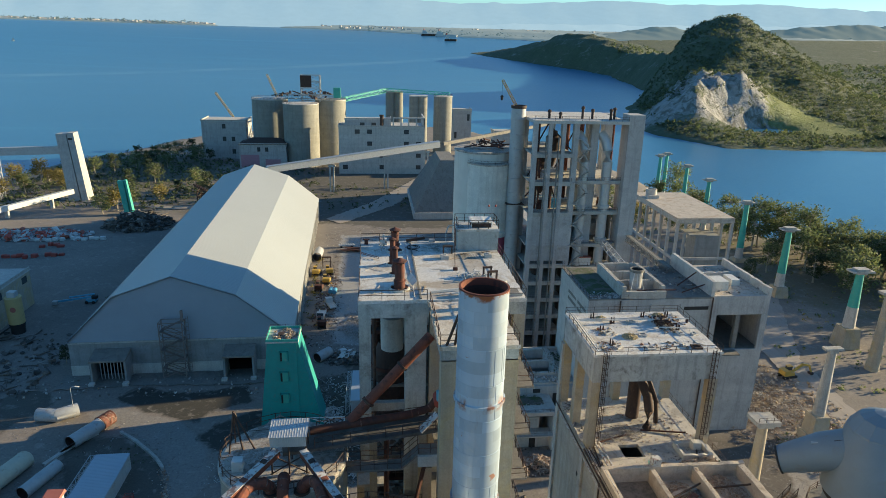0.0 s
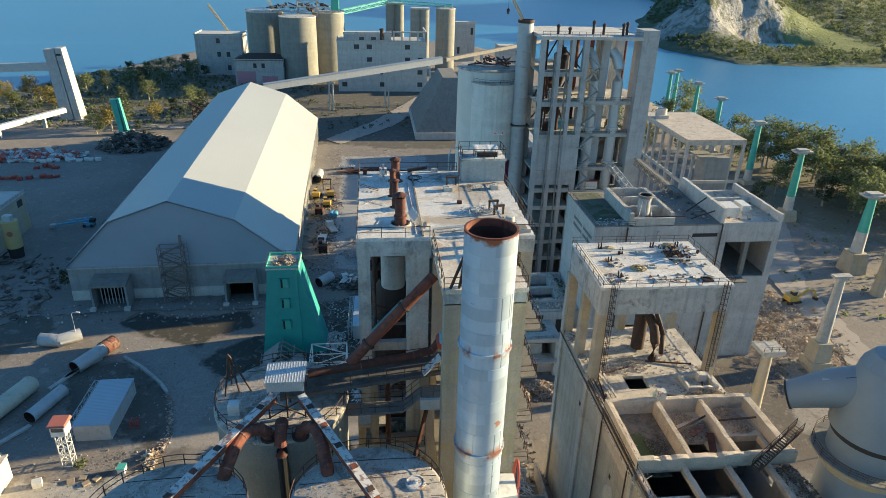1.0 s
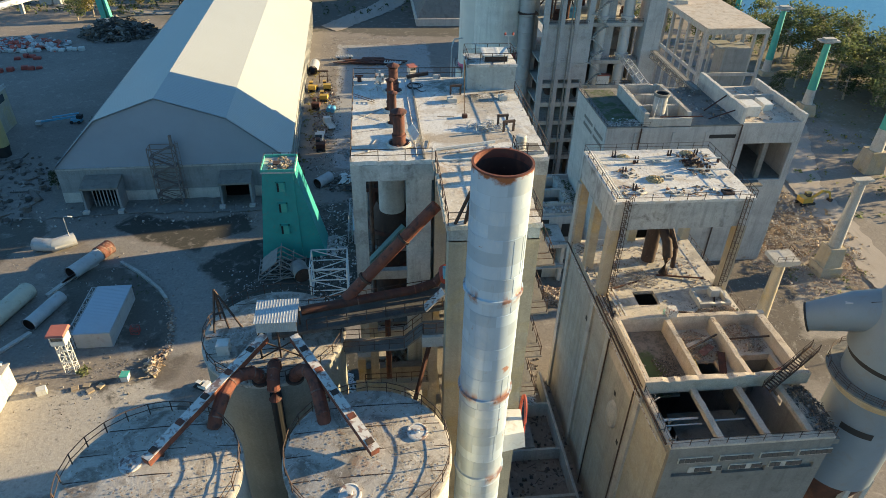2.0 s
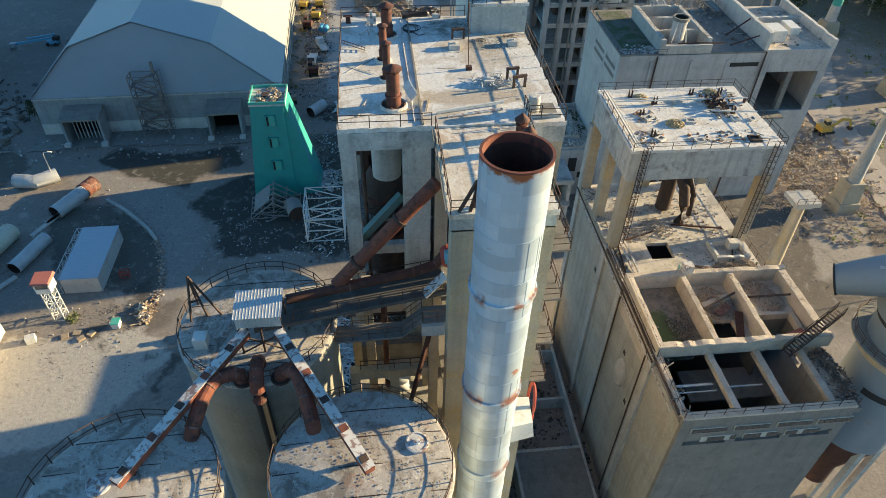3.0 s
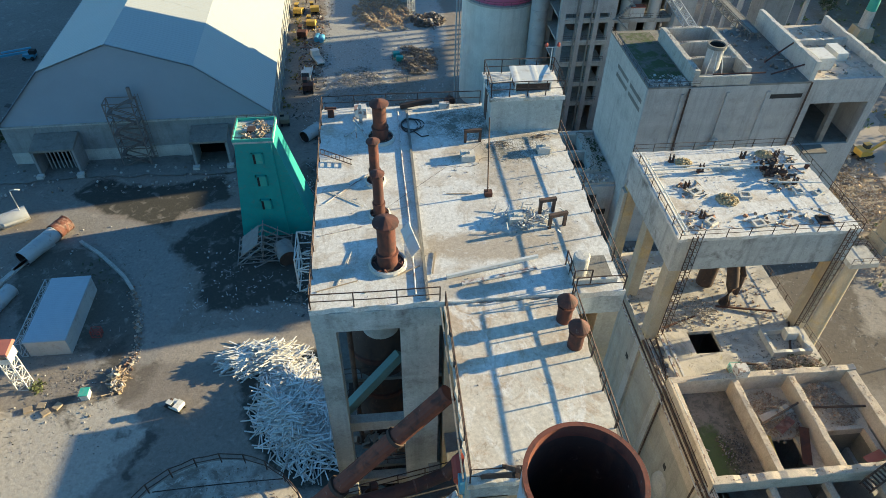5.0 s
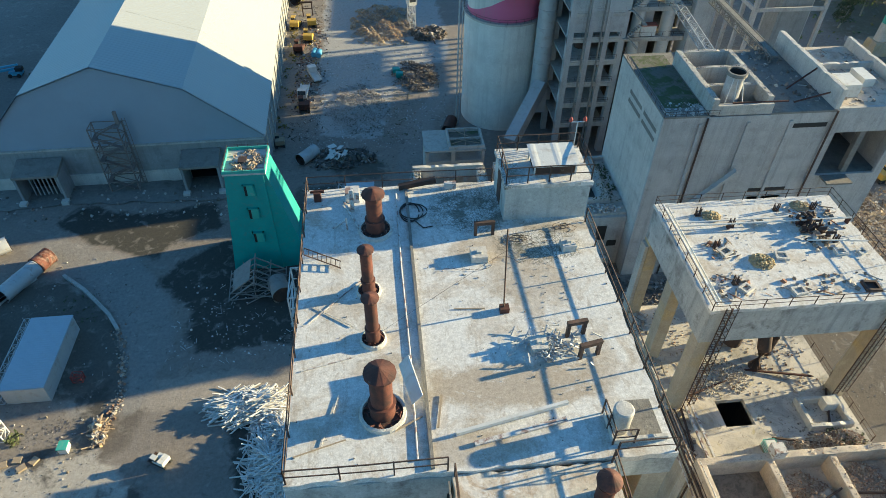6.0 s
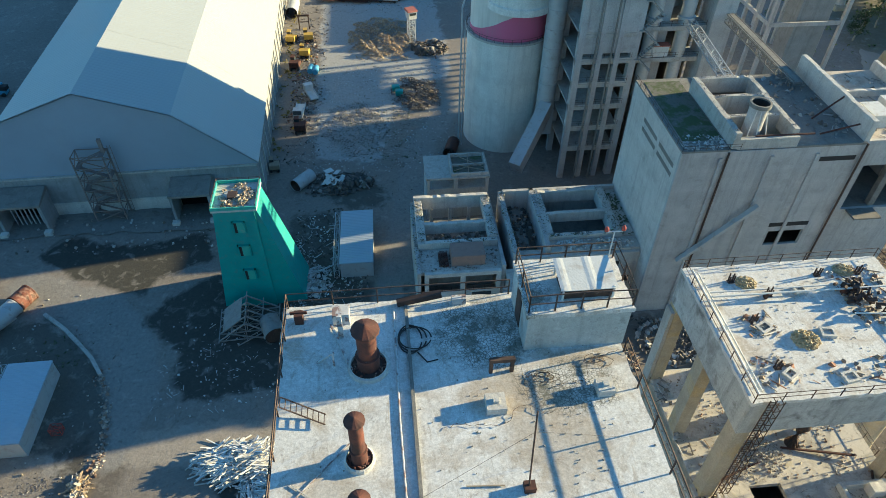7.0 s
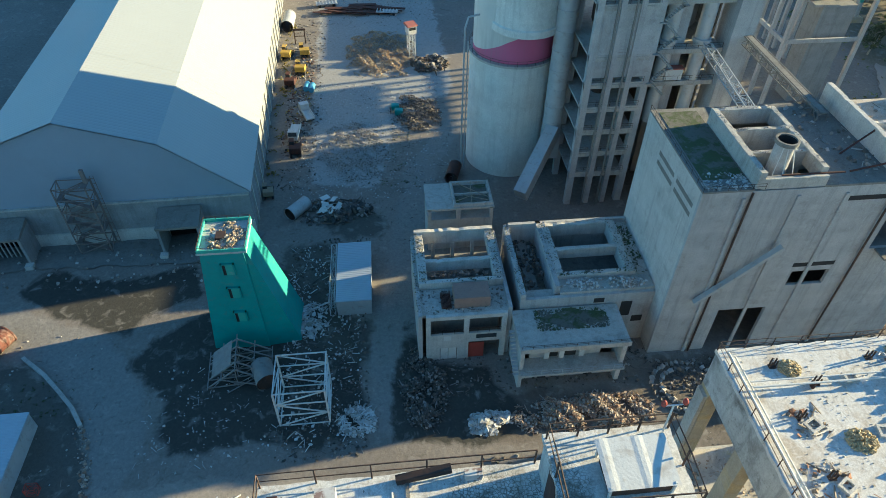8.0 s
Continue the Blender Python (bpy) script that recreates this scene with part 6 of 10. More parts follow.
part("kiosk", MB().box(109.5, 118.0, 203, 209, 0, 25).box(107, 113, 202.5, 210, 25, 25.5), "shed_base", hh, "white block-built kiosk inside the frame")
part("roof_tank", MB().lathe(104.5, 231, [(2.0, HZ), (2.0, HZ + 3.2), (1.7, HZ + 3.2), (1.7, HZ + 1)], 24), "concrete_pale", hh, "round concrete tank", True)
part("roof_tank", MB().box(102.3, 106.5, 228.5, 230, HZ, HZ + 1.2), "concrete_pale", hh)

# ---- teal conveyor pillars along the lane ----
def pillar(x, y, h, r, teal_from, base_h):
    p = thing("conveyor_pillar", (x, y, 0), "round tapering conveyor support, teal above a concrete base", "pillar", "conveyor pillars")
    part("plinth", MB().rings([[(x + a * w, y + b * w, z) for a, b in ((-1, -1), (1, -1), (1, 1), (-1, 1))] for z, w in ((0, r * 1.9), (base_h, r * 1.5))]), "concrete_ochre", p, "flared concrete plinth")
    part("shaft", MB().lathe(x, y, [(r * 1.15, base_h), (r, teal_from)], 20), "concrete_pale", p, "", True)
    part("shaft_paint", MB().lathe(x, y, [(r, teal_from), (r * .66, h)], 20), "teal_light", p, "teal painted upper shaft", True)
    part("head", MB().box(x - r * 2.2, x + r * 2.2, y - r * 1.1, y + r * 1.1, h, h + .5).box(x - r * 1.3, x + r * 1.3, y - r * .8, y + r * .8, h + .5, h + 1.1).box(x - r, x + r, y - r * .7, y + r * .7, h - .6, h), "concrete", p, "T-shaped concrete head")
    return p


for x, y, h, r, tf, bh in ((147.4, 209.3, 25, 1.45, 9, 4.0), (154.5, 249, 25, 1.4, 6, 1.5), (161.7, 294.8, 25, 1.35, 3, 1), (168.5, 331.9, 25, 1.3, 3, 1), (167.8, 364, 25, 1.3, 3, 1), (174.5, 370.3, 25, 1.3, 3, 1)):
    pillar(x, y, h, r, tf, bh)
pillar(143.5, 168.3, 24, 1.55, 13, 6.5)
tall = thing("conveyor_pillar", (100.8, 121, 0), "bare tapering concrete conveyor pillar on stepped ochre plinth", "pillar", "conveyor pillars")
square = lambda x, y, *zw: MB().rings([[(x + a * w, y + b * w, z) for a, b in ((-1, -1), (1, -1), (1, 1), (-1, 1))] for z, w in zw])
part("plinth_foot", square(100.8, 121, (0, 2.5), (2.4, 2.4)), "concrete_ochre", tall, "stepped ochre foot")
part("plinth", square(100.8, 121, (2.4, 1.95), (7.2, 1.75)), "concrete_ochre", tall, "ochre square plinth")
part("shaft", MB().lathe(100.8, 121, [(1.35, 7.2), (.9, 22.8)], 24), "concrete", tall, "", True)
part("head", MB().box(98.7, 102.9, 120.2, 121.8, 23.3, 23.8).box(99.8, 101.8, 120.3, 121.7, 22.6, 23.3), "concrete", tall, "T-shaped concrete head")
low = thing("conveyor_pillar", (72.6, 97.2, 0), "short cut-off ochre concrete conveyor pillar", "pillar", "conveyor pillars")
part("shaft", MB().lathe(70.6, 97.2, [(1.7, 0), (1.35, 3), (.85, 21.5)], 20), "concrete_ochre", low, "", True)
part("head", MB().box(68.4, 72.8, 95.4, 99.2, 21.5, 22.3).box(69.2, 72.0, 96, 98.6, 20.8, 21.5), "concrete", low)
railing([(68.5, 95.5, 22.3), (72.7, 95.5, 22.3), (72.7, 99.1, 22.3), (68.5, 99.1, 22.3)], low, 1.0, 1.4)
p6 = thing("conveyor_pillar", (141, 153.4, 0), "ochre concrete conveyor pillar beside the lane", "pillar", "conveyor pillars")
part("shaft", MB().lathe(141, 153.4, [(1.9, 0), (1.6, 4), (1.1, 23)], 20), "concrete_ochre", p6, "", True)
part("head", MB().box(138.2, 143.8, 152.2, 154.6, 23, 23.7), "concrete", p6)

# ---- teal transfer tower ----
tt = thing("transfer_tower", (-20, 138, 0), "leaning teal painted concrete transfer tower", "tower")
tb = [(-25.4, 135.4), (-17.6, 134.6), (-13.2, 134.6), (-13.2, 146), (-25.4, 146)]
part("shaft", MB().rings([[(-25.2, 134.4, 0), (-16.2, 134.0, 0), (-16.2, 143, 0), (-25.2, 143, 0)], [(-22.7, 134.0, 22), (-16.4, 133.5, 22), (-16.0, 140.0, 22), (-22.6, 140.4, 22)]]), "teal", tt, "teal painted battered shaft")
part("buttress", MB().rings([[(-16.5, 134.2, 0), (-11.0, 134.8, 0), (-11.0, 143, 0), (-16.5, 143, 0)], [(-16.6, 133.7, 21.9), (-16.0, 133.7, 21.9), (-15.9, 139.8, 21.9), (-16.6, 139.8, 21.9)]]), "teal", tt, "flaring teal side buttress")
part("cap", MB().box(-22.9, -15.9, 133.4, 140.6, 22, 22.35), "concrete_pale", tt, "littered pale roof slab")
part("parapet", MB().box(-22.9, -22.7, 133.4, 140.6, 22.36, 22.9).box(-16.1, -15.9, 133.4, 140.6, 22.36, 22.9).box(-22.7, -16.1, 133.4, 133.6, 22.36, 22.9).box(-22.7, -16.1, 140.4, 140.6, 22.36, 22.9), "teal_light", tt, "teal painted kerb")
part("cap_hole", MB().box(-20.6, -19.2, 136, 137.6, 22.35, 22.9), "rust_dark", tt)
railing([(-22.8, 133.5, 22.35), (-16, 133.5, 22.35), (-16, 140.5, 22.35), (-22.8, 140.5, 22.35), (-22.8, 133.5, 22.35)], tt, 1.0, 1.6)
for i, z in enumerate((7.0, 12.5, 17.5)):
    # lit and shaded sides of each recess are painted: pale face, dark strip
    part("window", MB().box(-20.2 + i * .1, -18.6 + i * .1, 133.75 - z * .003, 134.3, z, z + 2.2), "teal_light", tt, "window recess, its lit inside painted pale teal")
    part("window_slot", MB().box(-20.2 + i * .1, -19.8 + i * .1, 133.72 - z * .003, 134.2, z, z + 2.2), "dark", tt)
    part("window_frame", MB().box(-20.4 + i * .1, -20.2 + i * .1, 133.5, 134.2, z, z + 2.4).box(-18.6 + i * .1, -18.4 + i * .1, 133.5, 134.2, z, z + 2.4).box(-20.4 + i * .1, -18.4 + i * .1, 133.5, 134.2, z + 2.2, z + 2.4), "teal", tt)
cube = truss(MB(), (-9.6, 121.8, 0.2), (-9.6, 121.8, 8.2), 7.4, 7.0, 3, .16)
solo("lattice_cube", cube, "white_steel", "stripped white steel lattice cube standing on earth", "steel frame")
M["dull_steel"] = plain("dull_dirty_steel", (0.25, 0.235, 0.22), 0.7, 0.1, 0.7, 1.2, 0.9, (0.15, 0.10, 0.075), 0.6)
gan = thing("collapsed_gantry", (-20, 129.5, 0), "fallen grey steel roof truss at the tower foot", "scrap")
for i in range(5):
    a, z = 126.6 + i * 1.25, .25 + i * .35
    part("truss", MB().beam((-25.2, a - .4, z), (-20.4, a, z + 3.6), .2).beam((-15.4, a + .2, z), (-20.4, a, z + 3.6), .2).beam((-25.2, a - .4, z), (-15.4, a + .2, z), .16).beam((-20.4, a, z + 3.6), (-20.6, a, z), .12).beam((-22.8, a - .2, z + 1.8), (-20.6, a, z), .1).beam((-17.8, a + .1, z + 1.8), (-20.6, a, z), .1), "dull_steel", gan)
for p, q in (((-25.2, 125.8, .3), (-25.2, 132, 1.9)), ((-22.8, 126, 2.1), (-22.8, 132.2, 3.7)), ((-20.4, 126.2, 3.9), (-20.4, 132.4, 5.5)), ((-17.9, 126.2, 2.1), (-17.9, 132.4, 3.7)), ((-15.4, 126.4, .3), (-15.4, 132.4, 1.9)), ((-24.4, 128, 0), (-17, 125.4, 1.2)), ((-22, 125, .2), (-14.6, 128.6, 1.5))):
    part("purlin", MB().beam(p, q, .15), "dull_steel", gan)
sheet_ = MB()
ribbed(sheet_, (-24.6, 127.2, 1.3), (-24.6, 131.5, 2.4), (-21.2, 131.8, 4.9), (-21.2, 127.6, 3.8), .5, .04)
part("sheet", sheet_, "dull_steel", gan, "torn ribbed sheet")
drum = thing("steel_drum", (-16.5, 126.4, 1.6), "battered grey steel drum lying open on the soil", "drum")
part("shell", MB().cyl((-17.0, 129.0, 1.7), (-15.6, 125.4, 1.6), 1.7, 1.75, 24, False), "dull_steel", drum, "", True)
part("lining", MB().cyl((-16.6, 128.0, 1.7), (-15.6, 125.42, 1.6), 1.5, 1.68, 24), "rust_dark", drum, "", True)
part("rim", MB().cyl((-15.72, 125.7, 1.6), (-15.55, 125.3, 1.6), 1.86, 1.86, 24, False), "dull_steel", drum)

# ---- low ruined offices ----
rn = thing("ruined_workshop", (16, 138, 0), "low concrete workshop with its roof broken away", "building")
part("front_wall", MB().box(9.6, 10.3, 128.4, 129, 0, 9.78).box(15.6, 16.4, 128.4, 129, 0, 9.78).box(21.6, 22.4, 128.4, 129, 0, 9.78).box(10.3, 15.6, 128.4, 128.8, 4.2, 6.3).box(16.4, 21.6, 128.4, 128.8, 4.2, 6.3).box(10.3, 11.8, 128.4, 128.8, 0, 4.2).box(14.6, 15.6, 128.4, 128.8, 0, 4.2).box(11.8, 14.6, 128.4, 128.8, 3.0, 4.2).box(9.6, 22.4, 128.4, 129, 9.8, 10.6), "concrete_pale", rn, "two-storey front with open bays")
# dark inner wall paints the shade behind the open bays
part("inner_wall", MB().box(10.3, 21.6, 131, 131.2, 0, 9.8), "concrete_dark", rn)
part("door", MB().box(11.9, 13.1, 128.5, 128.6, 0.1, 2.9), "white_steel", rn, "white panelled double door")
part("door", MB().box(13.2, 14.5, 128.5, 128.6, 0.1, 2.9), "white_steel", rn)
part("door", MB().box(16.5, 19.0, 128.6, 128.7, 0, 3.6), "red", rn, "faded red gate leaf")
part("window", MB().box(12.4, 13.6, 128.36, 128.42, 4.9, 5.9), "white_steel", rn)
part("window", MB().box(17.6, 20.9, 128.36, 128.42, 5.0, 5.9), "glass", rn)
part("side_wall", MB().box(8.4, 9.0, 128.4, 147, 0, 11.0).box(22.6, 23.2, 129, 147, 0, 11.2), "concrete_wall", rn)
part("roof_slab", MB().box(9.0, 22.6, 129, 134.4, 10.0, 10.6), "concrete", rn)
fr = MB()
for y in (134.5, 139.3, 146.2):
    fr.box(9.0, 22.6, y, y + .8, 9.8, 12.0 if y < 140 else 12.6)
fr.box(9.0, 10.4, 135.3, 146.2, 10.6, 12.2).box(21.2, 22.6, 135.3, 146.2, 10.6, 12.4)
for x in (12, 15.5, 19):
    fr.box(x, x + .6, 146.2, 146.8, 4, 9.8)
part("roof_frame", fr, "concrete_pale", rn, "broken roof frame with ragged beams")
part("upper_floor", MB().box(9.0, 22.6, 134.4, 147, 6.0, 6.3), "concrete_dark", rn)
part("rooftop_shed", MB().box(14.2, 19.8, 130.0, 133.4, 10.6, 12.8), "cabin_pink", rn, "rust-pink sheet cabin")
rk = MB()
for i in range(9):
    rk.box(12.2 + i * .18, 12.3 + i * .18, 130, 133.2, 10.65, 11.1)
part("rack", rk, "rust", rn)
railing([(10.3, 128.5, 6.3), (21.6, 128.5, 6.3)], rn, 1.0, 1.8)
r2 = thing("ruined_workshop", (36, 137, 0), "roofless concrete annex joined to the grey block", "building")
part("wall", MB().box(24.6, 25.4, 130, 146.8, 0, 12.6).box(25.4, 46.3, 129.9, 130.5, 0, 11.5).box(30.2, 31, 131, 146.8, 8, 13).box(25.4, 46.3, 146.2, 146.8, 0, 13), "concrete_wall", r2)
# openings are dark plates on the wall, their shade in the colour
for x0, x1, z0, z1 in ((26.0, 29.0, 6.6, 9.2), (29.8, 30.9, 6.4, 9.0), (41.2, 43.0, 6.2, 9.6), (36.5, 38.2, 9.8, 10.8), (43.6, 45.4, 4.6, 6.0)):
    part("opening", MB().box(x0, x1, 129.86, 129.92, z0, z1), "dark", r2, "dark broken opening")
part("roof_frame", MB().box(31, 42.6, 133.4, 134.2, 10.5, 13).box(31, 42.6, 139.2, 140, 11, 13).box(31, 42.6, 145.4, 146.2, 10.5, 13).box(42.6, 44.0, 133.4, 146.2, 10.5, 13).box(31, 32.2, 134.2, 145.4, 11, 13), "concrete_pale", r2, "bare roof beams round open rooms")
part("roof_slab", MB().box(31, 46.3, 130.5, 133.4, 11.5, 12.0).box(44, 46.3, 133.4, 146.2, 11.5, 12.2).box(25.4, 30.2, 131, 132.4, 10.5, 11), "concrete", r2)
part("floor", MB().box(25.4, 46.3, 130.5, 146.2, 5.5, 5.9).box(26.6, 28.6, 132.5, 146, 9.0, 9.2), "concrete_dark", r2)
po = thing("office_annex", (32, 124, 0), "small two-storey annex with mossy flat roof and balcony", "building")
part("roof", MB().box(23.2, 40.2, 121.4, 129.6, 9.0, 9.6).box(23.2, 40.2, 121.4, 121.8, 9.6, 9.9), "concrete", po)
part("moss_patch", MB().prism([(33 + (5.2 + random.uniform(-1.6, .8)) * math.cos(a), 127.2 + (2.0 + random.uniform(-.7, .3)) * math.sin(a)) for a in np.linspace(0, math.tau, 25)[:-1]], 9.604, 9.66), "moss", po, "weeds and moss on the flat roof")
part("wall", MB().box(23.4, 24.0, 121.8, 129.5, 0, 9).box(39.2, 39.9, 121.8, 129.5, 0, 9).box(25.4, 36.8, 124.0, 124.4, 4.5, 9).box(24, 39.2, 123.4, 123.8, 0, 4.2), "concrete_pale", po)
part("balcony", MB().box(23.4, 39.8, 120.6, 124, 4.2, 4.5), "concrete", po)
part("awning", ribbed(MB(), (25.6, 122.6, 8.0), (36.4, 122.6, 8.0), (36.4, 124, 8.6), (25.6, 124, 8.6), .4, .05), "zinc", po, "ribbed grey awning")
for x in (27.6, 30.0, 33.2):
    part("shutter", MB().box(x, x + .8, 123.5, 123.6, 4.6, 7.6), "white_steel", po, "white open shutter")
# doorways are dark panels that stand for unlit rooms
for x0, x1 in ((28.6, 29.9), (31.0, 32.8)):
    part("doorway", MB().box(x0, x1, 123.92, 123.99, 4.6, 7.4), "dark", po)
part("doorway", MB().box(27, 28.4, 123.32, 123.39, 0, 2.8).box(34.6, 36, 123.32, 123.39, 0, 3.2), "dark", po)
railing([(23.4, 120.7, 4.5), (39.7, 120.7, 4.5)], po, 1.0, 1.6, mat="grey_steel")
railing([(23.4, 121.6, 9.9), (40.1, 121.6, 9.9)], po, .6, 1.6)
sm = MB()
for i in range(12):
    sm.box(22.3, 23.2, 121 + i * .45, 121.45 + i * .45, 4.4 + i * .38, 4.5 + i * .38)
part("stair", sm, "grey_steel", po, "steel outside stair")
sb = thing("transformer_house", (18, 158, 0), "small flat-roofed concrete switch house", "building")
part("wall", MB().box(12.2, 24.4, 155.2, 162.6, 0, 7.4).box(12.2, 12.8, 155.0, 155.6, 0, 10).box(17.5, 18.3, 155.0, 155.6, 0, 9.7).box(23.8, 24.4, 155.0, 155.6, 0, 10), "concrete_wall", sb)
part("roof", MB().box(12, 24.6, 155.0, 162.8, 9.7, 10.1), "concrete", sb)
part("roof_frame", MB().box(17.0, 24.4, 155.4, 155.8, 10.1, 10.8).box(17, 24.4, 162, 162.4, 10.1, 10.8).box(17, 17.4, 155.8, 162, 10.1, 10.8).box(24, 24.4, 155.8, 162, 10.1, 10.8).box(17.4, 24, 158.6, 158.9, 10.1, 10.7), "concrete", sb)
for p_, q_ in (((17.6, 156.2, 10.9), (21.4, 158.4, 10.5)), ((18.2, 161.6, 10.9), (23.6, 157.4, 10.6)), ((20.4, 155.6, 10.9), (20.9, 161.9, 10.9)), ((23.4, 156.0, 10.95), (18.8, 158.6, 10.4))):
    part("fallen_batten", MB().beam(p_, q_, .12, .1), "wood", sb)
part("moss_patch", MB().box(17.6, 23.8, 156, 161.8, 10.1, 10.16), "moss", sb)

# hall hidden by the tower, added only for its shadow
back_hall = thing("plain_hall", (80, 272, 0), "unseen plain hall added to shade the rubble yard", "building")
part("wall", MB().box(64, 94, 247, 298, 0, 15.6), "concrete_wall", back_hall)
part("roof", MB().box(63.7, 94.3, 246.7, 298.3, 15.6, 16.0), "concrete", back_hall)
# unseen block, sized to cast the shadow edge on the west yard
low_b = thing("substation", (17, 94, 0), "unseen plain low block behind the mill, added for its shadow", "building")
part("wall", MB().box(10.8, 24.0, 87.0, 100.6, 0, 11.6), "concrete_wall", low_b)
part("roof", MB().box(10.6, 24.2, 86.8, 100.8, 11.6, 12.0), "concrete", low_b)

# ---- prefab sheds and guard tower ----
def prefab(x0, x1, y0, y1, h, turn, label, mat="zinc"):
    t = thing("prefab_shed", ((x0 + x1) / 2, (y0 + y1) / 2, 0), label, "shed")
    cx, cy = (x0 + x1) / 2, (y0 + y1) / 2
    part("wall", MB().box(x0 + .1, x1 - .1, y0 + .1, y1 - .1, 0, h - .15).rot(cx, cy, turn), "grey_steel", t)
    part("roof", ribbed(MB().box(x0, x1, y0, y1, h - .15, h - .02), (x0, y0, h), (x0, y1, h), (x1, y1, h + .1), (x1, y0, h + .1), .45, .04).rot(cx, cy, turn), mat, t, "ribbed sheet roof")
    part("side_frame", truss(MB(), (x0 - .7, y0, h / 2), (x0 - .7, y1, h / 2), .9, h * .9, 8, .07).rot(cx, cy, turn), "grey_steel", t)
    part("door", MB().box(x0 + 1, x0 + 2, y0 + .04, y0 + .1, 0, 2.1).rot(cx, cy, turn), "grey_steel", t)
    return t


M["sheet_blue"] = plain("sheet_roof_grey_blue", (0.40, 0.45, 0.50), 0.4, 0.2, 0.9, 1.06, 0.3)
prefab(-5.0, 1.2, 139.6, 154.6, 3.6, -1, "long prefab shed with ribbed blue-grey roof", "sheet_blue")
prefab(-56.1, -49.4, 107.4, 122.0, 3.5, 0, "prefab store with blue-grey sheet roof", "sheet_blue")
gt = thing("guard_tower", (-54.8, 101.6, 0), "white lattice watchtower with red-roofed cabin", "watchtower")
part("lattice", truss(MB(), (-54.8, 101.6, 0), (-54.8, 101.6, 7.0), 1.7, 1.7, 5, .09), "white_steel", gt)
part("cabin", MB().box(-56.0, -53.6, 100.4, 102.8, 7.0, 8.0).box(-56, -55.8, 100.4, 102.8, 8, 9.2).box(-53.8, -53.6, 100.4, 102.8, 8, 9.2).box(-55.8, -53.8, 100.4, 100.6, 8.8, 9.2), "white_steel", gt)
part("window", MB().box(-55.8, -53.8, 100.5, 100.55, 8.0, 8.8), "glass", gt)
part("roof", MB().rings([[(-56.4, 100, 9.2), (-53.2, 100, 9.2), (-53.2, 103.2, 9.2), (-56.4, 103.2, 9.2)], [(-56.2, 100.2, 9.5), (-53.4, 100.2, 9.5), (-53.4, 103, 9.7), (-56.2, 103, 9.7)]]), "tile_red", gt)
b2 = copy_thing(gt, pose(14.5, 236, 0, 0, 0, 20))
b2["label"] = "white lattice lookout booth over the rubble heaps"


# ---- the far plant by the shore ----
def far_silo(x, y, r, h, mat, label="weathered concrete silo in the far plant"):
    s = thing("silo", (x, y, 0), label, "silo", "far plant silos")
    part("shell", MB().lathe(x, y, [(r, 0), (r, h)], 40), mat, s, "", True)
    part("lid", MB().lathe(x, y, [(r, h), (r + .25, h + .05), (r + .25, h + .5), (r * .3, h + 1.0), (.01, h + 1)], 40), "concrete_pale", s, "", True)
    railing([(x + r * math.cos(a), y + r * math.sin(a), h + .4) for a in np.linspace(0, math.tau, 17)], s, 1.1, 3.2, .05)
    return s


# far silos are partly shaded; that shade is put in with silo_dark
far_silo(-70, 486, 12.5, 43, "silo_dark", "dark weathered concrete silo with pink paint traces")
far_silo(-46.5, 465, 12.0, 42, "silo_dark")
far_silo(-28, 492, 11, 42.5, "silo_dark")
far_silo(57, 520, 7.2, 44, "silo_dark", "slender stained concrete silo")
for x, y, w in ((20, 542, 7), (36.5, 502, 6.8)):
    t = thing("silo", (x, y, 0), "twin fluted concrete silo with flat top", "silo", "far plant silos")
    part("shell", MB().lathe(x - w * .45, y, [(w * .55, 0), (w * .55, 45)], 24).lathe(x + w * .45, y, [(w * .55, 0), (w * .55, 45)], 24), "silo_dark", t, "", True)
    part("cap", MB().box(x - w, x + w, y - w * .6, y + w * .6, 45, 46), "concrete_pale", t)


def far_block(name, x0, x1, y0, y1, h, mat, label, bays, storeys, side=3):
    """A flat-roofed block whose windows are holes with sills."""
    b = thing(name, ((x0 + x1) / 2, (y0 + y1) / 2, 0), label, "building")
    part("wall", MB().box(x0, x1, y0, y1, 0, h - .5), mat, b)
    part("roof", MB().box(x0 - .3, x1 + .3, y0 - .3, y1 + .3, h - .5, h), "concrete_pale", b)
    part("parapet", MB().box(x0 - .3, x1 + .3, y0 - .3, y0, h, h + .8).box(x0 - .3, x0, y0, y1, h, h + .8).box(x1, x1 + .3, y0, y1, h, h + .8), "concrete", b)
    fw, fh = (x1 - x0) / bays, h / storeys
    win = MB().box(-fw * .2, fw * .2, -.06, .05, 0, fh * .36).mesh("window")
    win.materials.append(M["glass"])
    repeat("window", win, [(x0 + fw * (i + .5), y0, fh * (j + .4)) for i in range(bays) for j in range(storeys) if (i * 3 + j * 5) % 7 in (0, 2, 4)], b)
    sw = (y1 - y0) / side
    repeat("window", win, [(x1, y0 + sw * (i + .5), fh * (j + .4), 90) for i in range(side) for j in range(storeys) if (i + j) % 2], b)
    return b


far_block("plant_building", -119, -88, 488, 512, 27, "concrete_wall", "plain grey industrial block on the shore", 5, 3)
lo = far_block("plant_building", -87, -56, 452, 468, 16, "concrete_wall", "low annex with pink painted lower walls", 6, 2)
M["pink_wall"] = plain("pink_wall_paint", (0.42, 0.22, 0.25), 0.9)
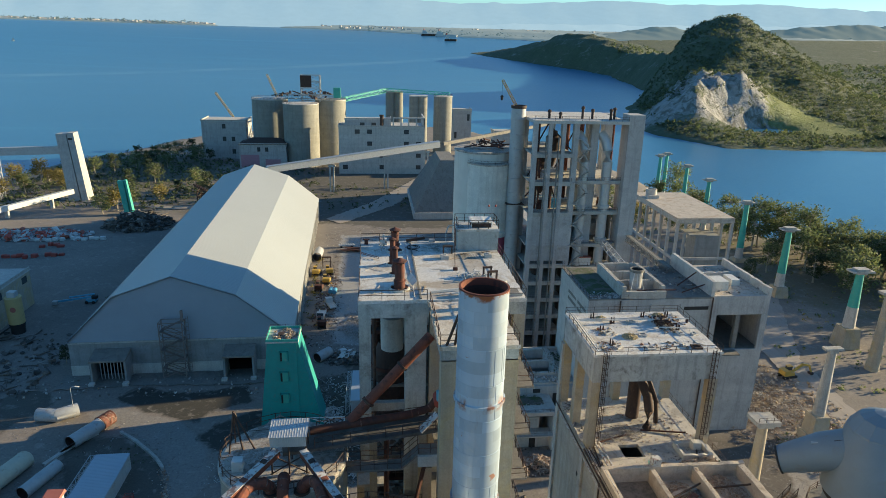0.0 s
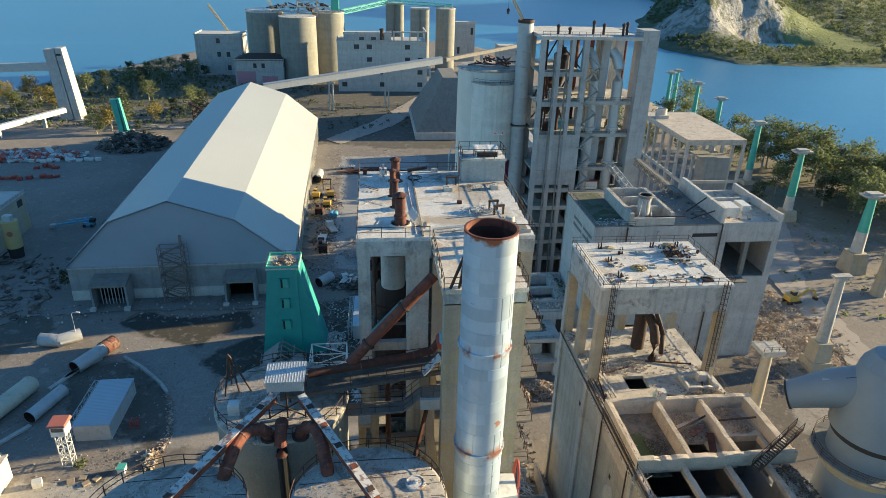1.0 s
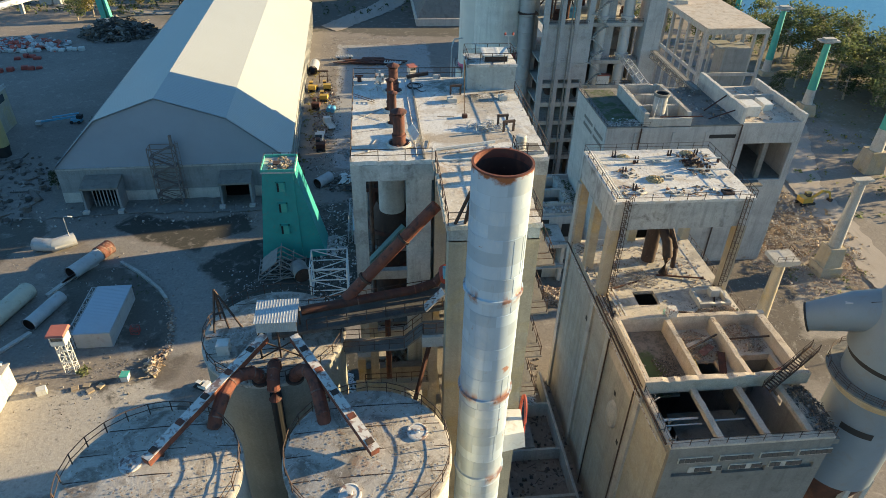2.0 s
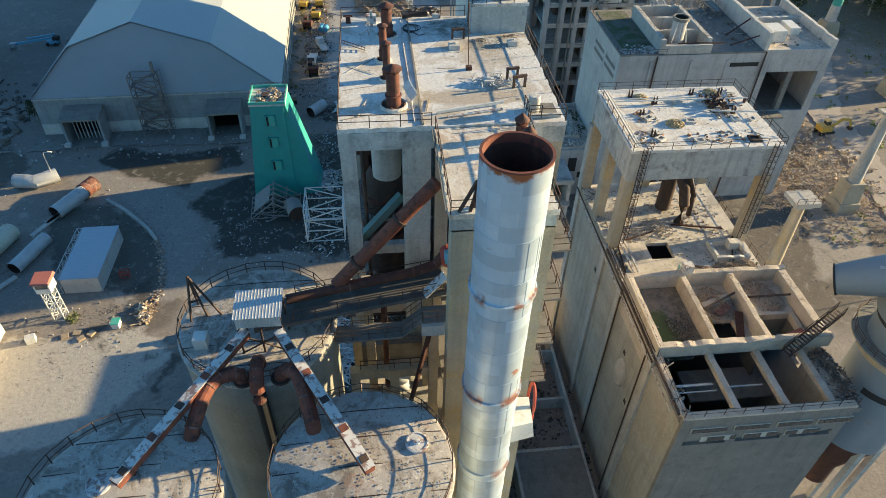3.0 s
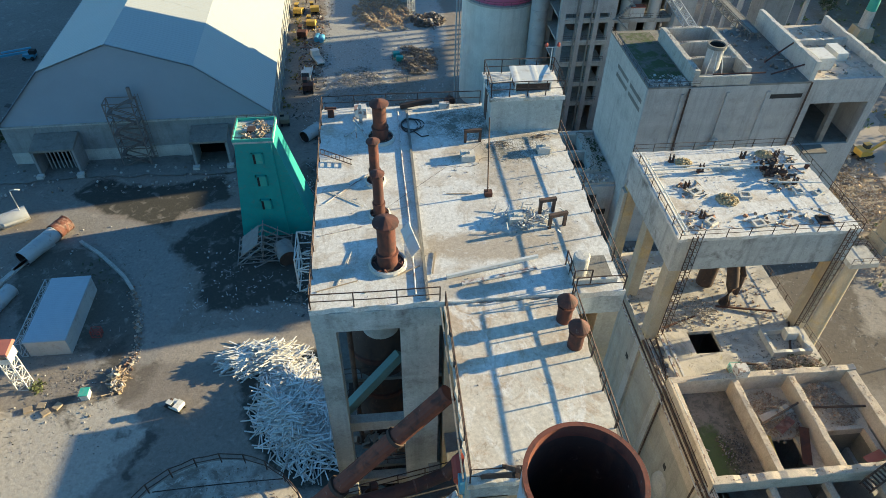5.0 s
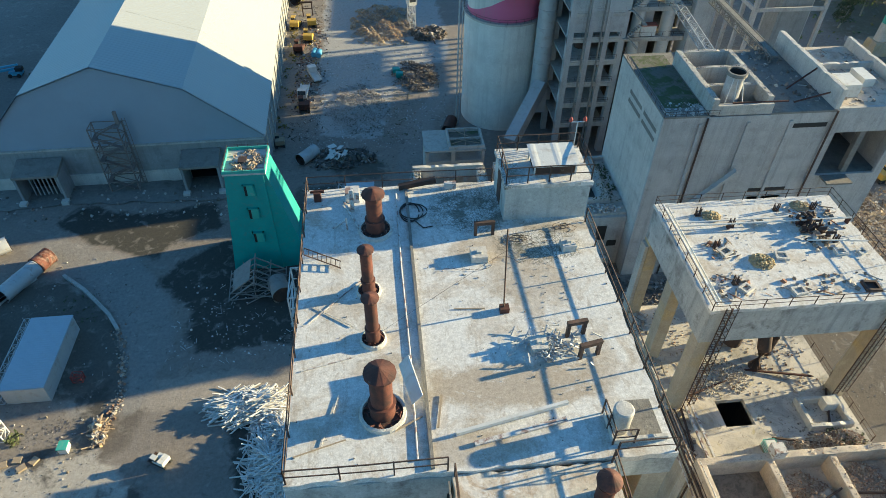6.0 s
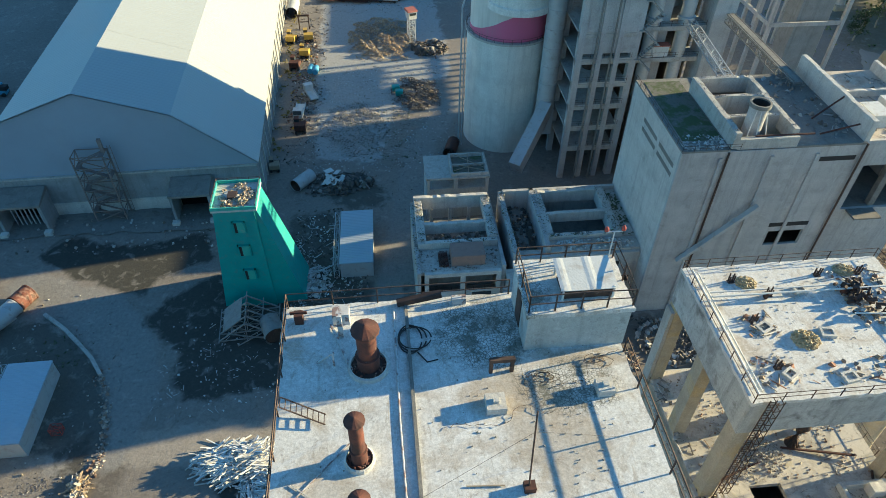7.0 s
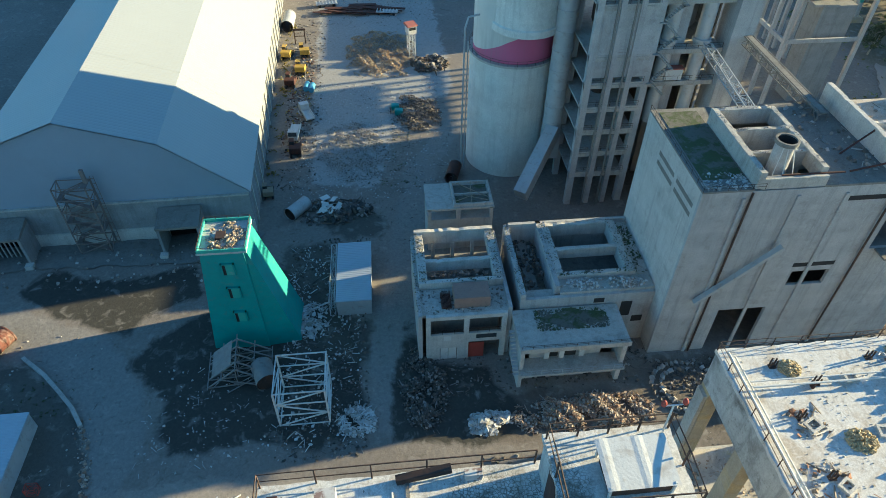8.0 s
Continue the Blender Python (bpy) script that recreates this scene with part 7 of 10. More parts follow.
part("painted_band", MB().box(-86, -74, 451.9, 451.98, .5, 9).box(-70, -60, 451.9, 451.98, .5, 6), "pink_wall", lo, "faded pink paint")
part("gable_roof", MB().rings([[(-87.5, 451, 16), (-55.5, 451, 16), (-55.5, 469, 16), (-87.5, 469, 16)], [(-80, 462, 19), (-62, 462, 19), (-62, 464, 19), (-80, 464, 19)]]), "rust_dark", lo)
rb = far_block("plant_building", -20, 36, 434, 458, 31, "concrete_pale", "tall weathered plant building with broken upper storey", 7, 4)
up = MB()
for i in range(5):
    up.box(15 + i * 5, 15.8 + i * 5, 433, 434, 31, 36.5).box(35.2, 36, 433 + i * 5, 434 + i * 5, 31, 36.5)
up.box(15, 36, 433, 434, 36.5, 37.3).box(35.2, 36, 434, 458, 36.5, 37.3)
part("upper_frame", up, "concrete_pale", rb, "open upper frame")
part("roof_stack", MB().lathe(8, 440, [(1.2, 31), (1.2, 37), (1.5, 37.2), (1.5, 38)], 12), "rust_dark", rb)
far_block("plant_building", -16, 14, 440, 452, 35, "concrete_wall", "upper block with flat roof", 4, 4)
ht = thing("headhouse", (-41, 482, 0), "steel headhouse frame with a green filter", "tower")
part("frame", truss(truss(MB(), (-41, 484, 42), (-41, 484, 60), 13, 10, 4, .35), (-64, 478, 45.5), (-20, 484, 45.5), 4, 3, 9, .3), "grey_steel", ht)
part("cladding", MB().box(-47.6, -40, 478.6, 478.9, 52, 60), "rust_dark", ht)
part("filter_box", MB().box(-25, -20, 478, 482, 45, 52), "teal_light", ht, "green filter housing")
mb = MB()
for i in range(30):
    mb.turned((random.uniform(-68, -24), random.uniform(472, 492), 45 + random.uniform(0, 4)), (random.uniform(2, 6), 1, random.uniform(.5, 2)), (0, random.uniform(-20, 20), random.uniform(0, 180)))
part("machinery", mb, "rust_dark", ht)
cg = thing("conveyor_gallery", (-10, 382, 0), "long pale enclosed conveyor gallery on slender legs", "conveyor")
part("gallery", MB().beam((-57, 370, 14.6), (42, 398, 25.5), 3.2, 3.4), "white_steel", cg)
part("gallery_roof", MB().beam((-57, 370, 16.5), (42, 398, 27.4), 3.8, .3), "zinc", cg)
for x, y, h in ((-21.8, 380, 16), (9.6, 388.6, 19.8), (34, 395.6, 22)):
    part("leg", MB().box(x - 1.4, x - .6, y - .6, y + .6, 0, h).box(x + .6, x + 1.4, y - .6, y + .6, 0, h).box(x - 2, x + 2, y - .8, y + .8, h - 1.2, h - .2), "concrete_pale", cg)
gb = thing("conveyor_gallery", (0, 520, 0), "green lattice conveyor bridge between silos", "conveyor")
part("gallery", truss(truss(MB(), (-18, 492, 43), (14, 540, 46.5), 2.6, 2.6, 10, .25), (14, 540, 47), (62, 520, 46), 2, 2, 10, .2), "teal_light", gb)
dg = thing("conveyor_gallery", (75, 440, 0), "dark sloping conveyor gallery to the quay", "conveyor")
part("gallery", MB().beam((46, 415, 23.2), (150, 518, 25.8), 2.0, 2.0), "concrete_dark", dg)
part("leg", MB().box(112, 113.5, 481, 482.5, 0, 23.9).box(72, 73.5, 441.5, 443, 0, 22.9), "concrete", dg)
tn = thing("stockpile_tent", (36, 345, 0), "dark tent-roofed stockpile shelter", "warehouse")
part("roof", MB().rings([[(22, 375, 3), (22, 318, 3), (52, 318, 3), (52, 375, 3)], [(36, 362, 27), (36, 334, 27), (44, 334, 27), (44, 362, 27)]]), "concrete_dark", tn)
part("wall", MB().box(21.6, 22.2, 318, 375, 0, 3.4).box(22.2, 52, 317.4, 318, 0, 3.4), "concrete_pale", tn)
for x0, x1, y0, y1, h in ((60, 80, 430, 450, 12), (70, 86, 560, 575, 30), (-95, -60, 520, 540, 10), (95, 112, 500, 515, 20)):
    far_block("plant_building", x0, x1, y0, y1, h, "concrete_wall", "smaller flat-roofed outbuilding of the far plant", 3, 2)
for x, y, a, h in ((-104, 545, 118, 24), (-66, 560, 100, 38)):
    c = thing("quay_crane", (x, y, 0), "yellow quay crane with raised lattice jib", "crane")
    part("body", MB().box(x - 3, x + 3, y - 3, y + 3, 14, 20).box(x - 4, x + 4, y - 4, y + 4, 0, 3).box(x - 1.5, x + 1.5, y - 1.5, y + 1.5, 3, 14), "yellow", c)
    part("jib", truss(MB(), (x, y, 18), (x - 16, y, 18 + h), 1.2, 1.2, 12, .14), "yellow", c)

# transfer tower and conveyor on the west shore
lt = thing("conveyor_tower", (-153, 360, 0), "tall slab-sided concrete conveyor tower", "tower")
part("slab", MB().rings([[(-157.6, 357, 0), (-151.8, 357, 0), (-151.8, 365, 0), (-157.6, 365, 0)], [(-160, 358, 35), (-155.0, 358, 35), (-155.0, 364, 35), (-160, 364, 35)]]), "concrete_wall", lt)
part("slab", MB().rings([[(-151.2, 357, 0), (-148.0, 357, 0), (-148.0, 365, 0), (-151.2, 365, 0)], [(-154.6, 358, 35.6), (-151.4, 358, 35.6), (-151.4, 364, 35.6), (-154.6, 364, 35.6)]]), "concrete_wall", lt)
# dark panel paints the shade of the tower's opening
part("opening", MB().box(-154.2, -152.0, 357.9, 358.2, 29, 33), "dark", lt)
lc = thing("conveyor_gallery", (-200, 360, 0), "long enclosed conveyor gallery over the shore", "conveyor")
part("gallery", MB().beam((-158, 361, 26.5), (-300, 372, 19.5), 3.5, 4), "grey_steel", lc)
part("trestle", truss(MB(), (-196, 364, 0), (-196, 364, 22), 5, 5, 5, .25), "grey_steel", lc)
part("trestle", truss(MB(), (-240, 367, 0), (-240, 367, 20), 5, 5, 5, .25), "grey_steel", lc)
lc2 = thing("conveyor_gallery", (-165, 330, 0), "low pale conveyor gallery running to ground", "conveyor")
part("gallery", MB().beam((-153, 352, 6.5), (-181, 306, 4.0), 2.4, 2.4), "white_steel", lc2)
part("leg", MB().box(-172, -170.5, 322, 323.5, 0, 4).box(-160, -158.5, 341, 342.5, 0, 4.5), "concrete_pale", lc2)
tg = thing("transfer_tower", (-118, 329, 0), "small standing teal steel frame", "tower")
part("shaft", MB().rings([[(-119.6, 327, 1.6), (-117.4, 327, 1.6), (-117.4, 330, 1.6), (-119.6, 330, 1.6)], [(-121.5, 327.6, 17), (-118.6, 327.6, 17), (-118.6, 329.6, 17), (-121.5, 329.6, 17)]]).rings([[(-116.4, 327, 1.6), (-115.6, 327, 1.6), (-115.6, 330, 1.6), (-116.4, 330, 1.6)], [(-118.4, 327.6, 17.4), (-117.4, 327.6, 17.4), (-117.4, 329.6, 17.4), (-118.4, 329.6, 17.4)]]), "teal_light", tg)
part("plinth", MB().box(-121, -115, 326, 331, 0, 1.6), "concrete_pale", tg)
lf = thing("loading_frame", (-84, 345, 0), "rusty open loading frame on the scrub", "steel frame")
part("frame", truss(truss(MB(), (-84, 345, 0), (-84, 345, 9), 8, 8, 3, .3), (-92, 352, 10), (-84, 345, 8), 1, 1, 4, .2), "rust_dark", lf)

# buildings at the yard's west edge
M["ochre_paint"] = plain("ochre_tank_paint", (0.50, 0.38, 0.17), 0.6, 0, .85, 1.1, .6, (0.3, 0.24, 0.14), .4)
wb = far_block("plant_building", -141, -110, 176, 214, 12, "concrete_ochre", "ochre two-storey yard office with flat roof", 4, 2, 5)
vt = thing("storage_tank", (-104, 191, 0), "small round ochre tank by the office wall", "tank")
part("shell", MB().lathe(-104, 191, [(2.2, 3.2), (2.2, 11.0), (2.25, 11.0), (2.25, 11.3), (.01, 11.4)], 24), "ochre_paint", vt, "", True)
part("foot", MB().lathe(-104, 191, [(1.9, 0), (1.9, 1.5), (2.21, 3.2)], 24), "black", vt, "black painted foot", True)
part("emblem", MB().cyl((-103.4, 188.84, 8.0), (-103.4, 188.74, 8.0), .8, .8, 16), "tile_red", vt, "plain round emblem")
part("vent_box", MB().box(-105.1, -102.9, 190, 192, 11.4, 13.0), "grey_steel", vt)


# bales and a lift in the west yard
def bale(x, y, mat, label, n, spread_):
    """A loose row of strapped bales, each a thing of its own."""
    for i in range(n):
        w, d, h = random.uniform(1.4, 2.6), random.uniform(1.2, 1.8), random.uniform(.9, 1.5)
        bx_, by_ = x + (i - n / 2) * 2.5 + random.uniform(-.4, .4), y + random.uniform(-spread_, spread_)
        tilt = pose(bx_, by_, h / 2, 0, 0, random.uniform(-20, 20))
        mb = MB()
        rings = []
        for z, k_ in ((-h / 2, .97), (-h * .2, 1.03), (h * .25, 1.0), (h / 2, .86)):
            rings.append([tuple(tilt @ Vector((a * w / 2 * k_ * random.uniform(.94, 1.06), b * d / 2 * k_ * random.uniform(.94, 1.06), z))) for a, b in ((-1, -1), (0, -1), (1, -1), (1, 0), (1, 1), (0, 1), (-1, 1), (-1, 0))])
        mb.rings(rings)
        solo("scrap_bale", mb, mat, label, "bale", group="scrap bales in the yard")


bale(-148, 262, "red", "red strapped scrap bale in the yard", 6, 1.5)
bale(-136, 262, "red", "red strapped scrap bale in the yard", 5, 1.2)
bale(-153, 270, "white_steel", "white strapped scrap bale in the yard", 5, 1.2)
bale(-136, 284, "white_steel", "white strapped scrap bale in the yard", 6, 1.6)
bale(-120, 286, "white_steel", "white strapped scrap bale in the yard", 6, 1.2)
bale(-124, 264, "red", "red strapped scrap bale in the yard", 3, 1.0)
bale(-130, 276, "red", "red strapped scrap bale in the yard", 4, 2.0)
lift = thing("boom_lift", (-96, 214, 0), "blue boom lift folded down in the yard", "machine")
part("chassis", MB().box(-93.4, -90.4, 212.6, 214.6, .5, 1.5), "blue", lift)
part("counterweight", MB().box(-91.6, -90.0, 212.8, 214.4, 1.52, 2.5), "black", lift)
part("boom", MB().beam((-91, 213.6, 2.2), (-101.5, 211.6, 1.4), .5, .55), "blue", lift)
part("jib", MB().beam((-91, 214.2, 2.9), (-98.5, 212.8, 2.3), .4, .4), "blue", lift)
part("basket", MB().box(-103.2, -101.6, 210.8, 212.4, .5, 1.6), "grey_steel", lift)
for dx in (-93.2, -91.0):
    for dy in (212.5, 214.7):
        part("wheel", MB().cyl((dx, dy - .25, .5), (dx, dy + .25, .5), .5, .5, 14), "black", lift)


# ---- works on the silo tops ----
def bend(pts, r, mat, parent, name="pipe", label="", n=14):
    """A pipe of straight lengths with a welded band at each joint."""
    ob = part(name, MB().tube(pts, r, n), mat, parent, label)
    for a, o, b in zip(pts[:-2], pts[1:-1], pts[2:]):
        d = (Vector(b) - Vector(a)).normalized() * .05
        part("band", MB().cyl(Vector(o) - d, Vector(o) + d, r * 1.07, n=n), "rust_flake", ob)
    return ob


hs = thing("conveyor_hut", (-6.8, 48.4, 51.3), "zinc-clad conveyor head hut on the silo top", "hut")
part("roof", ribbed(MB().box(-8.3, -5.3, 47.1, 49.3, 55.0, 55.06), (-8.35, 47.0, 55.1), (-5.25, 47.0, 55.1), (-5.25, 49.4, 55.35), (-8.35, 49.4, 55.35), .2, .014), "zinc", hs, "corrugated zinc roof")
part("wall", ribbed(MB(), (-8.25, 47.15, 54.1), (-5.35, 47.15, 54.1), (-5.35, 47.15, 55.0), (-8.25, 47.15, 55.0), .15, .02), "zinc", hs)
part("wall", MB().box(-8.25, -8.19, 47.2, 49.2, 53.9, 55.0).box(-8.18, -5.35, 49.2, 49.26, 53.9, 55.0), "zinc", hs)
legs = MB()
for x in (-8.2, -6.8, -5.4):
    for y in (47.3, 49.2):
        legs.beam((x, y, 51.2), (x, y, 55), .12)
legs.beam((-8.4, 47.3, 51.4), (-5.2, 47.3, 53.4), .08).beam((-5.2, 47.3, 51.4), (-8.4, 47.3, 53.4), .08)
part("frame", legs, "rust_dark", hs)


M["grime"] = concrete("black_grime", (0.09, 0.085, 0.08), (0.035, 0.03, 0.028), 0.8, 0.0, (0.2, 0.19, 0.18), 0.5)


def boom(p, q, label):
    """A trough conveyor arm, whitewashed on top with red hatch plates."""
    t = thing("conveyor_boom", p, label, "conveyor", "silo feed booms")
    p, q = Vector(p), Vector(q)
    part("trough", MB().beam(p, q, .62, .5), "rust_red", t, "rusted red trough")
    part("cover", MB().beam(p + Vector((0, 0, .29)), q + Vector((0, 0, .29)), .66, .05), "white_flake", t, "flaking whitewashed cover plates")
    n = 5
    for i in range(n):
        o = p.lerp(q, (i + .7) / n)
        d = (q - p).normalized() * .22
        part("hatch_plate", MB().beam(o - d + Vector((0, 0, .33)), o + d + Vector((0, 0, .33)), .5, .08), "rust_red" if i % 2 else "rust_dark", t)
    part("leg", MB().beam(p.lerp(q, .9) - Vector((0, 0, .8)), p.lerp(q, .9), .25).beam(p.lerp(q, .45) - Vector((0, 0, 1.2)), p.lerp(q, .45), .12), "rust", t)
    return t


boom((-7.7, 47.2, 53.6), (-14.0, 37.9, 52.1), "flaking white and rust-red feed boom over the silo")
boom((-5.6, 47.0, 53.6), (0.1, 37.4, 52.2), "flaking white and rust-red feed boom with hatch plates")
gp = thing("transfer_pipe", (-8, 45, 51.3), "thick rusted transfer pipe with elbows on the silos", "pipe", "transfer pipes")
bend([(-8.0, 45.1, 51.3), (-8.1, 45.05, 51.9), (-8.5, 44.8, 52.5), (-9.2, 44.3, 52.8), (-9.7, 43.7, 52.8), (-10.1, 42.8, 52.5), (-10.5, 41.5, 51.8), (-10.65, 41.1, 51.2)], .47, "rust_red", gp)
part("flange", MB().lathe(-8.0, 45.1, [(.46, 51.3), (.66, 51.32), (.66, 51.5), (.46, 51.52)], 16), "rust_dark", gp)
gp2 = thing("transfer_pipe", (-4, 44, 51.3), "thick rusted transfer pipe dropping between silos", "pipe", "transfer pipes")
bend([(-5.6, 45.1, 51.3), (-5.5, 45.0, 51.9), (-5.1, 44.75, 52.5), (-4.5, 44.3, 52.9), (-4.05, 43.5, 52.9), (-3.75, 42.6, 52.5), (-3.4, 41.3, 51.8), (-3.3, 40.9, 51.2)], .47, "rust_red", gp2)
part("flange", MB().lathe(-5.6, 45.1, [(.46, 51.3), (.66, 51.32), (.66, 51.5), (.46, 51.52)], 16), "rust_dark", gp2)
gp3 = thing("transfer_pipe", (-7, 43.6, 51.3), "black downpipe on the silo face", "pipe", "transfer pipes")
bend([(-7.0, 44.35, 50.7), (-7.0, 44.35, 20)], .42, "black", gp3)
bend([(-7.1, 46.3, 51.3), (-7.1, 46.1, 51.9), (-7.05, 45.6, 52.3), (-7.0, 44.9, 52.4), (-7.0, 44.4, 52.1), (-7.0, 44.12, 51.5), (-7.0, 44.1, 50.5)], .46, "rust_red", gp3, "elbow")
cat = thing("service_gantry", (0, 50, 50), "rusted steel service gantry from silos to mill", "gantry")
part("deck", MB().beam((-7.6, 49.2, 52.9), (5.8, 51.6, 53.1), 2.4, .15), "grime", cat, "grimy steel walkway deck")
part("side_beam", MB().beam((-7.4, 48.0, 52.8), (6.0, 50.4, 53.0), .12, .3), "grime", cat)
railing([(-4.8, 48.5, 53.0), (5.6, 50.35, 53.1)], cat, 1.0, 1.5)
railing([(-4.8, 50.9, 53.0), (5.6, 52.8, 53.1)], cat, 1.0, 1.5)
bend([(-5.3, 49.8, 53.8), (-1, 50.7, 53.9), (3.5, 51.6, 54.0), (5.2, 52.0, 54.3), (6.2, 52.3, 55.6)], .36, "rust", cat, "duct", "dark rusted screw conveyor duct")
bend([(-1.9, 50.8, 54.0), (-.4, 51.1, 55.6), (5.2, 52.2, 61.4)], .46, "rust_red", cat, "incline_duct", "long inclined rusted duct")
part("flange", MB().cyl((-.4, 51.1, 55.6), (-.27, 51.13, 55.74), .6).cyl((2.6, 51.69, 58.71), (2.73, 51.72, 58.85), .56), "rust_dark", cat)
part("stair", MB().beam((4.2, 50.1, 53.2), (5.7, 50.5, 54.6), .8, .12), "white_flake", cat, "short flaking stair")
lw = thing("service_gantry", (2, 47, 49), "lower concrete walkway with rails by the silos", "gantry")
part("deck", MB().beam((-2.2, 49.4, 50.3), (2.5, 49.5, 50.3), 1.5, .18).beam((2.5, 49.5, 50.3), (4.0, 49.5, 51.7), 1.4, .15).beam((4.0, 49.5, 51.7), (6.0, 49.5, 51.7), 1.6, .2), "concrete_dark", lw)
part("bracket", MB().box(3.9, 6.2, 48.4, 48.8, 50.7, 51.7), "concrete_pale", lw)
railing([(-2.2, 48.7, 50.4), (2.5, 48.8, 50.4), (4.0, 48.8, 51.8), (6.0, 48.8, 51.8)], lw, 1.0, 1.3)
railing([(-2.2, 50.1, 50.4), (2.5, 50.2, 50.4), (4.0, 50.2, 51.8)], lw, 1.0, 1.3)
mast = MB()
for a, b in (((-12.3, 50.6, 51.3), (-11.9, 51.4, 55.0)), ((-11.2, 51.0, 51.3), (-11.9, 51.4, 55.0)), ((-12.1, 52.3, 51.3), (-11.9, 51.4, 55.0)), ((-10.2, 51.0, 51.4), (-11.8, 51.3, 54.9)), ((-12.2, 50.8, 53), (-11.4, 51.1, 53))):
    mast.beam(a, b, .12)
solo("tripod_mast", mast, "rail", "black steel tripod mast on the silo rim", "mast")
solo("cabinet_box", MB().box(-11.6, -10.7, 47.9, 48.8, 51.32, 52.3), "white_steel", "small white junction box on the silo top", "box")
props = MB()
props.tube([(1.3, 52.4, 40), (1.3, 52.4, 53)], .24, 10)
props.beam((2.6, 47.6, 42), (4.6, 48.9, 51), .26)
solo("support_posts", props, "rust", "rusted props below the service gantry", "steel frame")
for x in (.1, 4.6):
    solo("gantry_column", MB().box(x - .35, x + .35, 52.1, 52.8, 30, 52.8), "concrete_ochre", "ochre concrete column below the service gantry", "column", group="gantry columns")
annex = thing("silo_annex", (1.8, 52, 0), "ochre-stained open concrete annex between silo and mill", "building")
# back wall kept dark in place of the annex's inner shade
part("back_wall", MB().box(-1.5, 5.2, 55.2, 56, 0, 42), "concrete_dark", annex)
part("column", MB().box(-1.5, -.8, 49.2, 49.9, 0, 46).box(1.5, 2.2, 49.2, 49.9, 0, 46).box(4.5, 5.2, 49.2, 49.9, 0, 50).box(-1.5, -.8, 54.4, 55.1, 0, 46).box(4.5, 5.2, 54.4, 55.1, 0, 50), "concrete_ochre", annex)
for z in (46, 40, 33, 25, 16, 8):
    part("floor_beam", MB().box(-.78, 1.48, 49.25, 49.85, z - .9, z).box(2.22, 4.48, 49.25, 49.85, z - .9, z), "concrete_ochre", annex)
    part("floor_slab", MB().box(-1.4, 5.1, 49.95, 55.1, z - .3, z - .02) if z < 41 else MB().box(-1.4, 1.4, 52.6, 54.3, z - .3, z), "concrete", annex)
    railing([(-.7, 49.5, z), (4.4, 49.5, z)], annex, 1.0, 1.3)
part("duct", MB().tube([(3.4, 52, 16), (3.4, 52, 38), (2.6, 52.2, 41), (1.4, 52.4, 42)], .7, 16), "zinc", annex, "fat lagged duct", True)
part("duct", MB().tube([(-.2, 51.4, 8), (-.2, 51.4, 40)], .35, 12), "rust_red", annex, "", True)
vs = thing("process_vessel", (2.2, 61.8, 45.4), "dark rusted process vessel inside the mill frame", "vessel")
part("body", MB().lathe(2.0, 62.0, [(2.0, 45.4), (2.0, 54.5), (1.2, 56.2)], 28), "rust_dark", vs, "", True)
part("neck", MB().lathe(2.1, 61.4, [(1.15, 55.8), (1.15, 59.3), (1.0, 59.35), (.01, 59.2)], 28), "concrete_pale", vs, "pale concrete-coloured drum", True)
for z in (50, 53.6):
    part("band", MB().lathe(2.0, 62.0, [(2.0, z), (2.12, z + .05), (2.12, z + .4), (2.0, z + .45)], 28), "rust", vs, "", True)
M["teal_pale"] = plain("faded_teal_paint", (0.17, 0.29, 0.27), 0.7, 0, .75, 1.15, .8, (0.3, 0.28, 0.25), .6)
solo("teal_beam", MB().beam((-.4, 58.2, 51.6), (3.2, 60.0, 54.6), .5, .7), "teal_pale", "faded teal box conveyor slung inside the frame", "conveyor")
for z in (58.2, 53.6, 49.0, 44.4):
    bal = thing("balcony", (12.6, 52, z), "grimy plate balcony on the mill's side", "balcony", "mill balconies")
    part("plate", MB().box(11.95, 13.7, 48.5, 56.2, z - .15, z), "concrete_dark", bal)
    railing([(11.95, 48.6, z), (13.6, 48.6, z), (13.6, 56.1, z)], bal, 1.0, 1.6)
bx = thing("roof_machine", (11.0, 46.6, 43), "white sheet box hung on the mill front", "machine")
part("box", MB().rings([[(10.1, 44.4, 42.4), (12.2, 44.8, 42.4), (12.2, 46.9, 42.4), (10.1, 46.9, 42.4)], [(10.1, 44.6, 44.2), (12.0, 45.0, 44.0), (12.0, 46.9, 44.6), (10.1, 46.9, 44.8)]]), "white_steel", bx)
hoop = [(11.6, 46.6 + .9 * math.cos(a), 36 + 2.4 * math.sin(a)) for a in np.linspace(0, math.tau, 20)]
solo("red_hoop", MB().tube([(12.3, y + .4, z + 7.5) for _, y, z in hoop], .13, 8), "red", "red steel hoop hung beside the mill", "fitting", smooth=True)
mo = MB().box(6.4, 7.6, 52.2, 53.6, 53.0, 55.4).cyl((6.0, 51.0, 55.4), (6.0, 52.2, 55.4), .55, n=14).box(6.9, 8.3, 53.0, 54.4, 56.5, 58.6)
solo("fan_motor", mo, "red", "faded red fan casing in the mill frame", "machine")

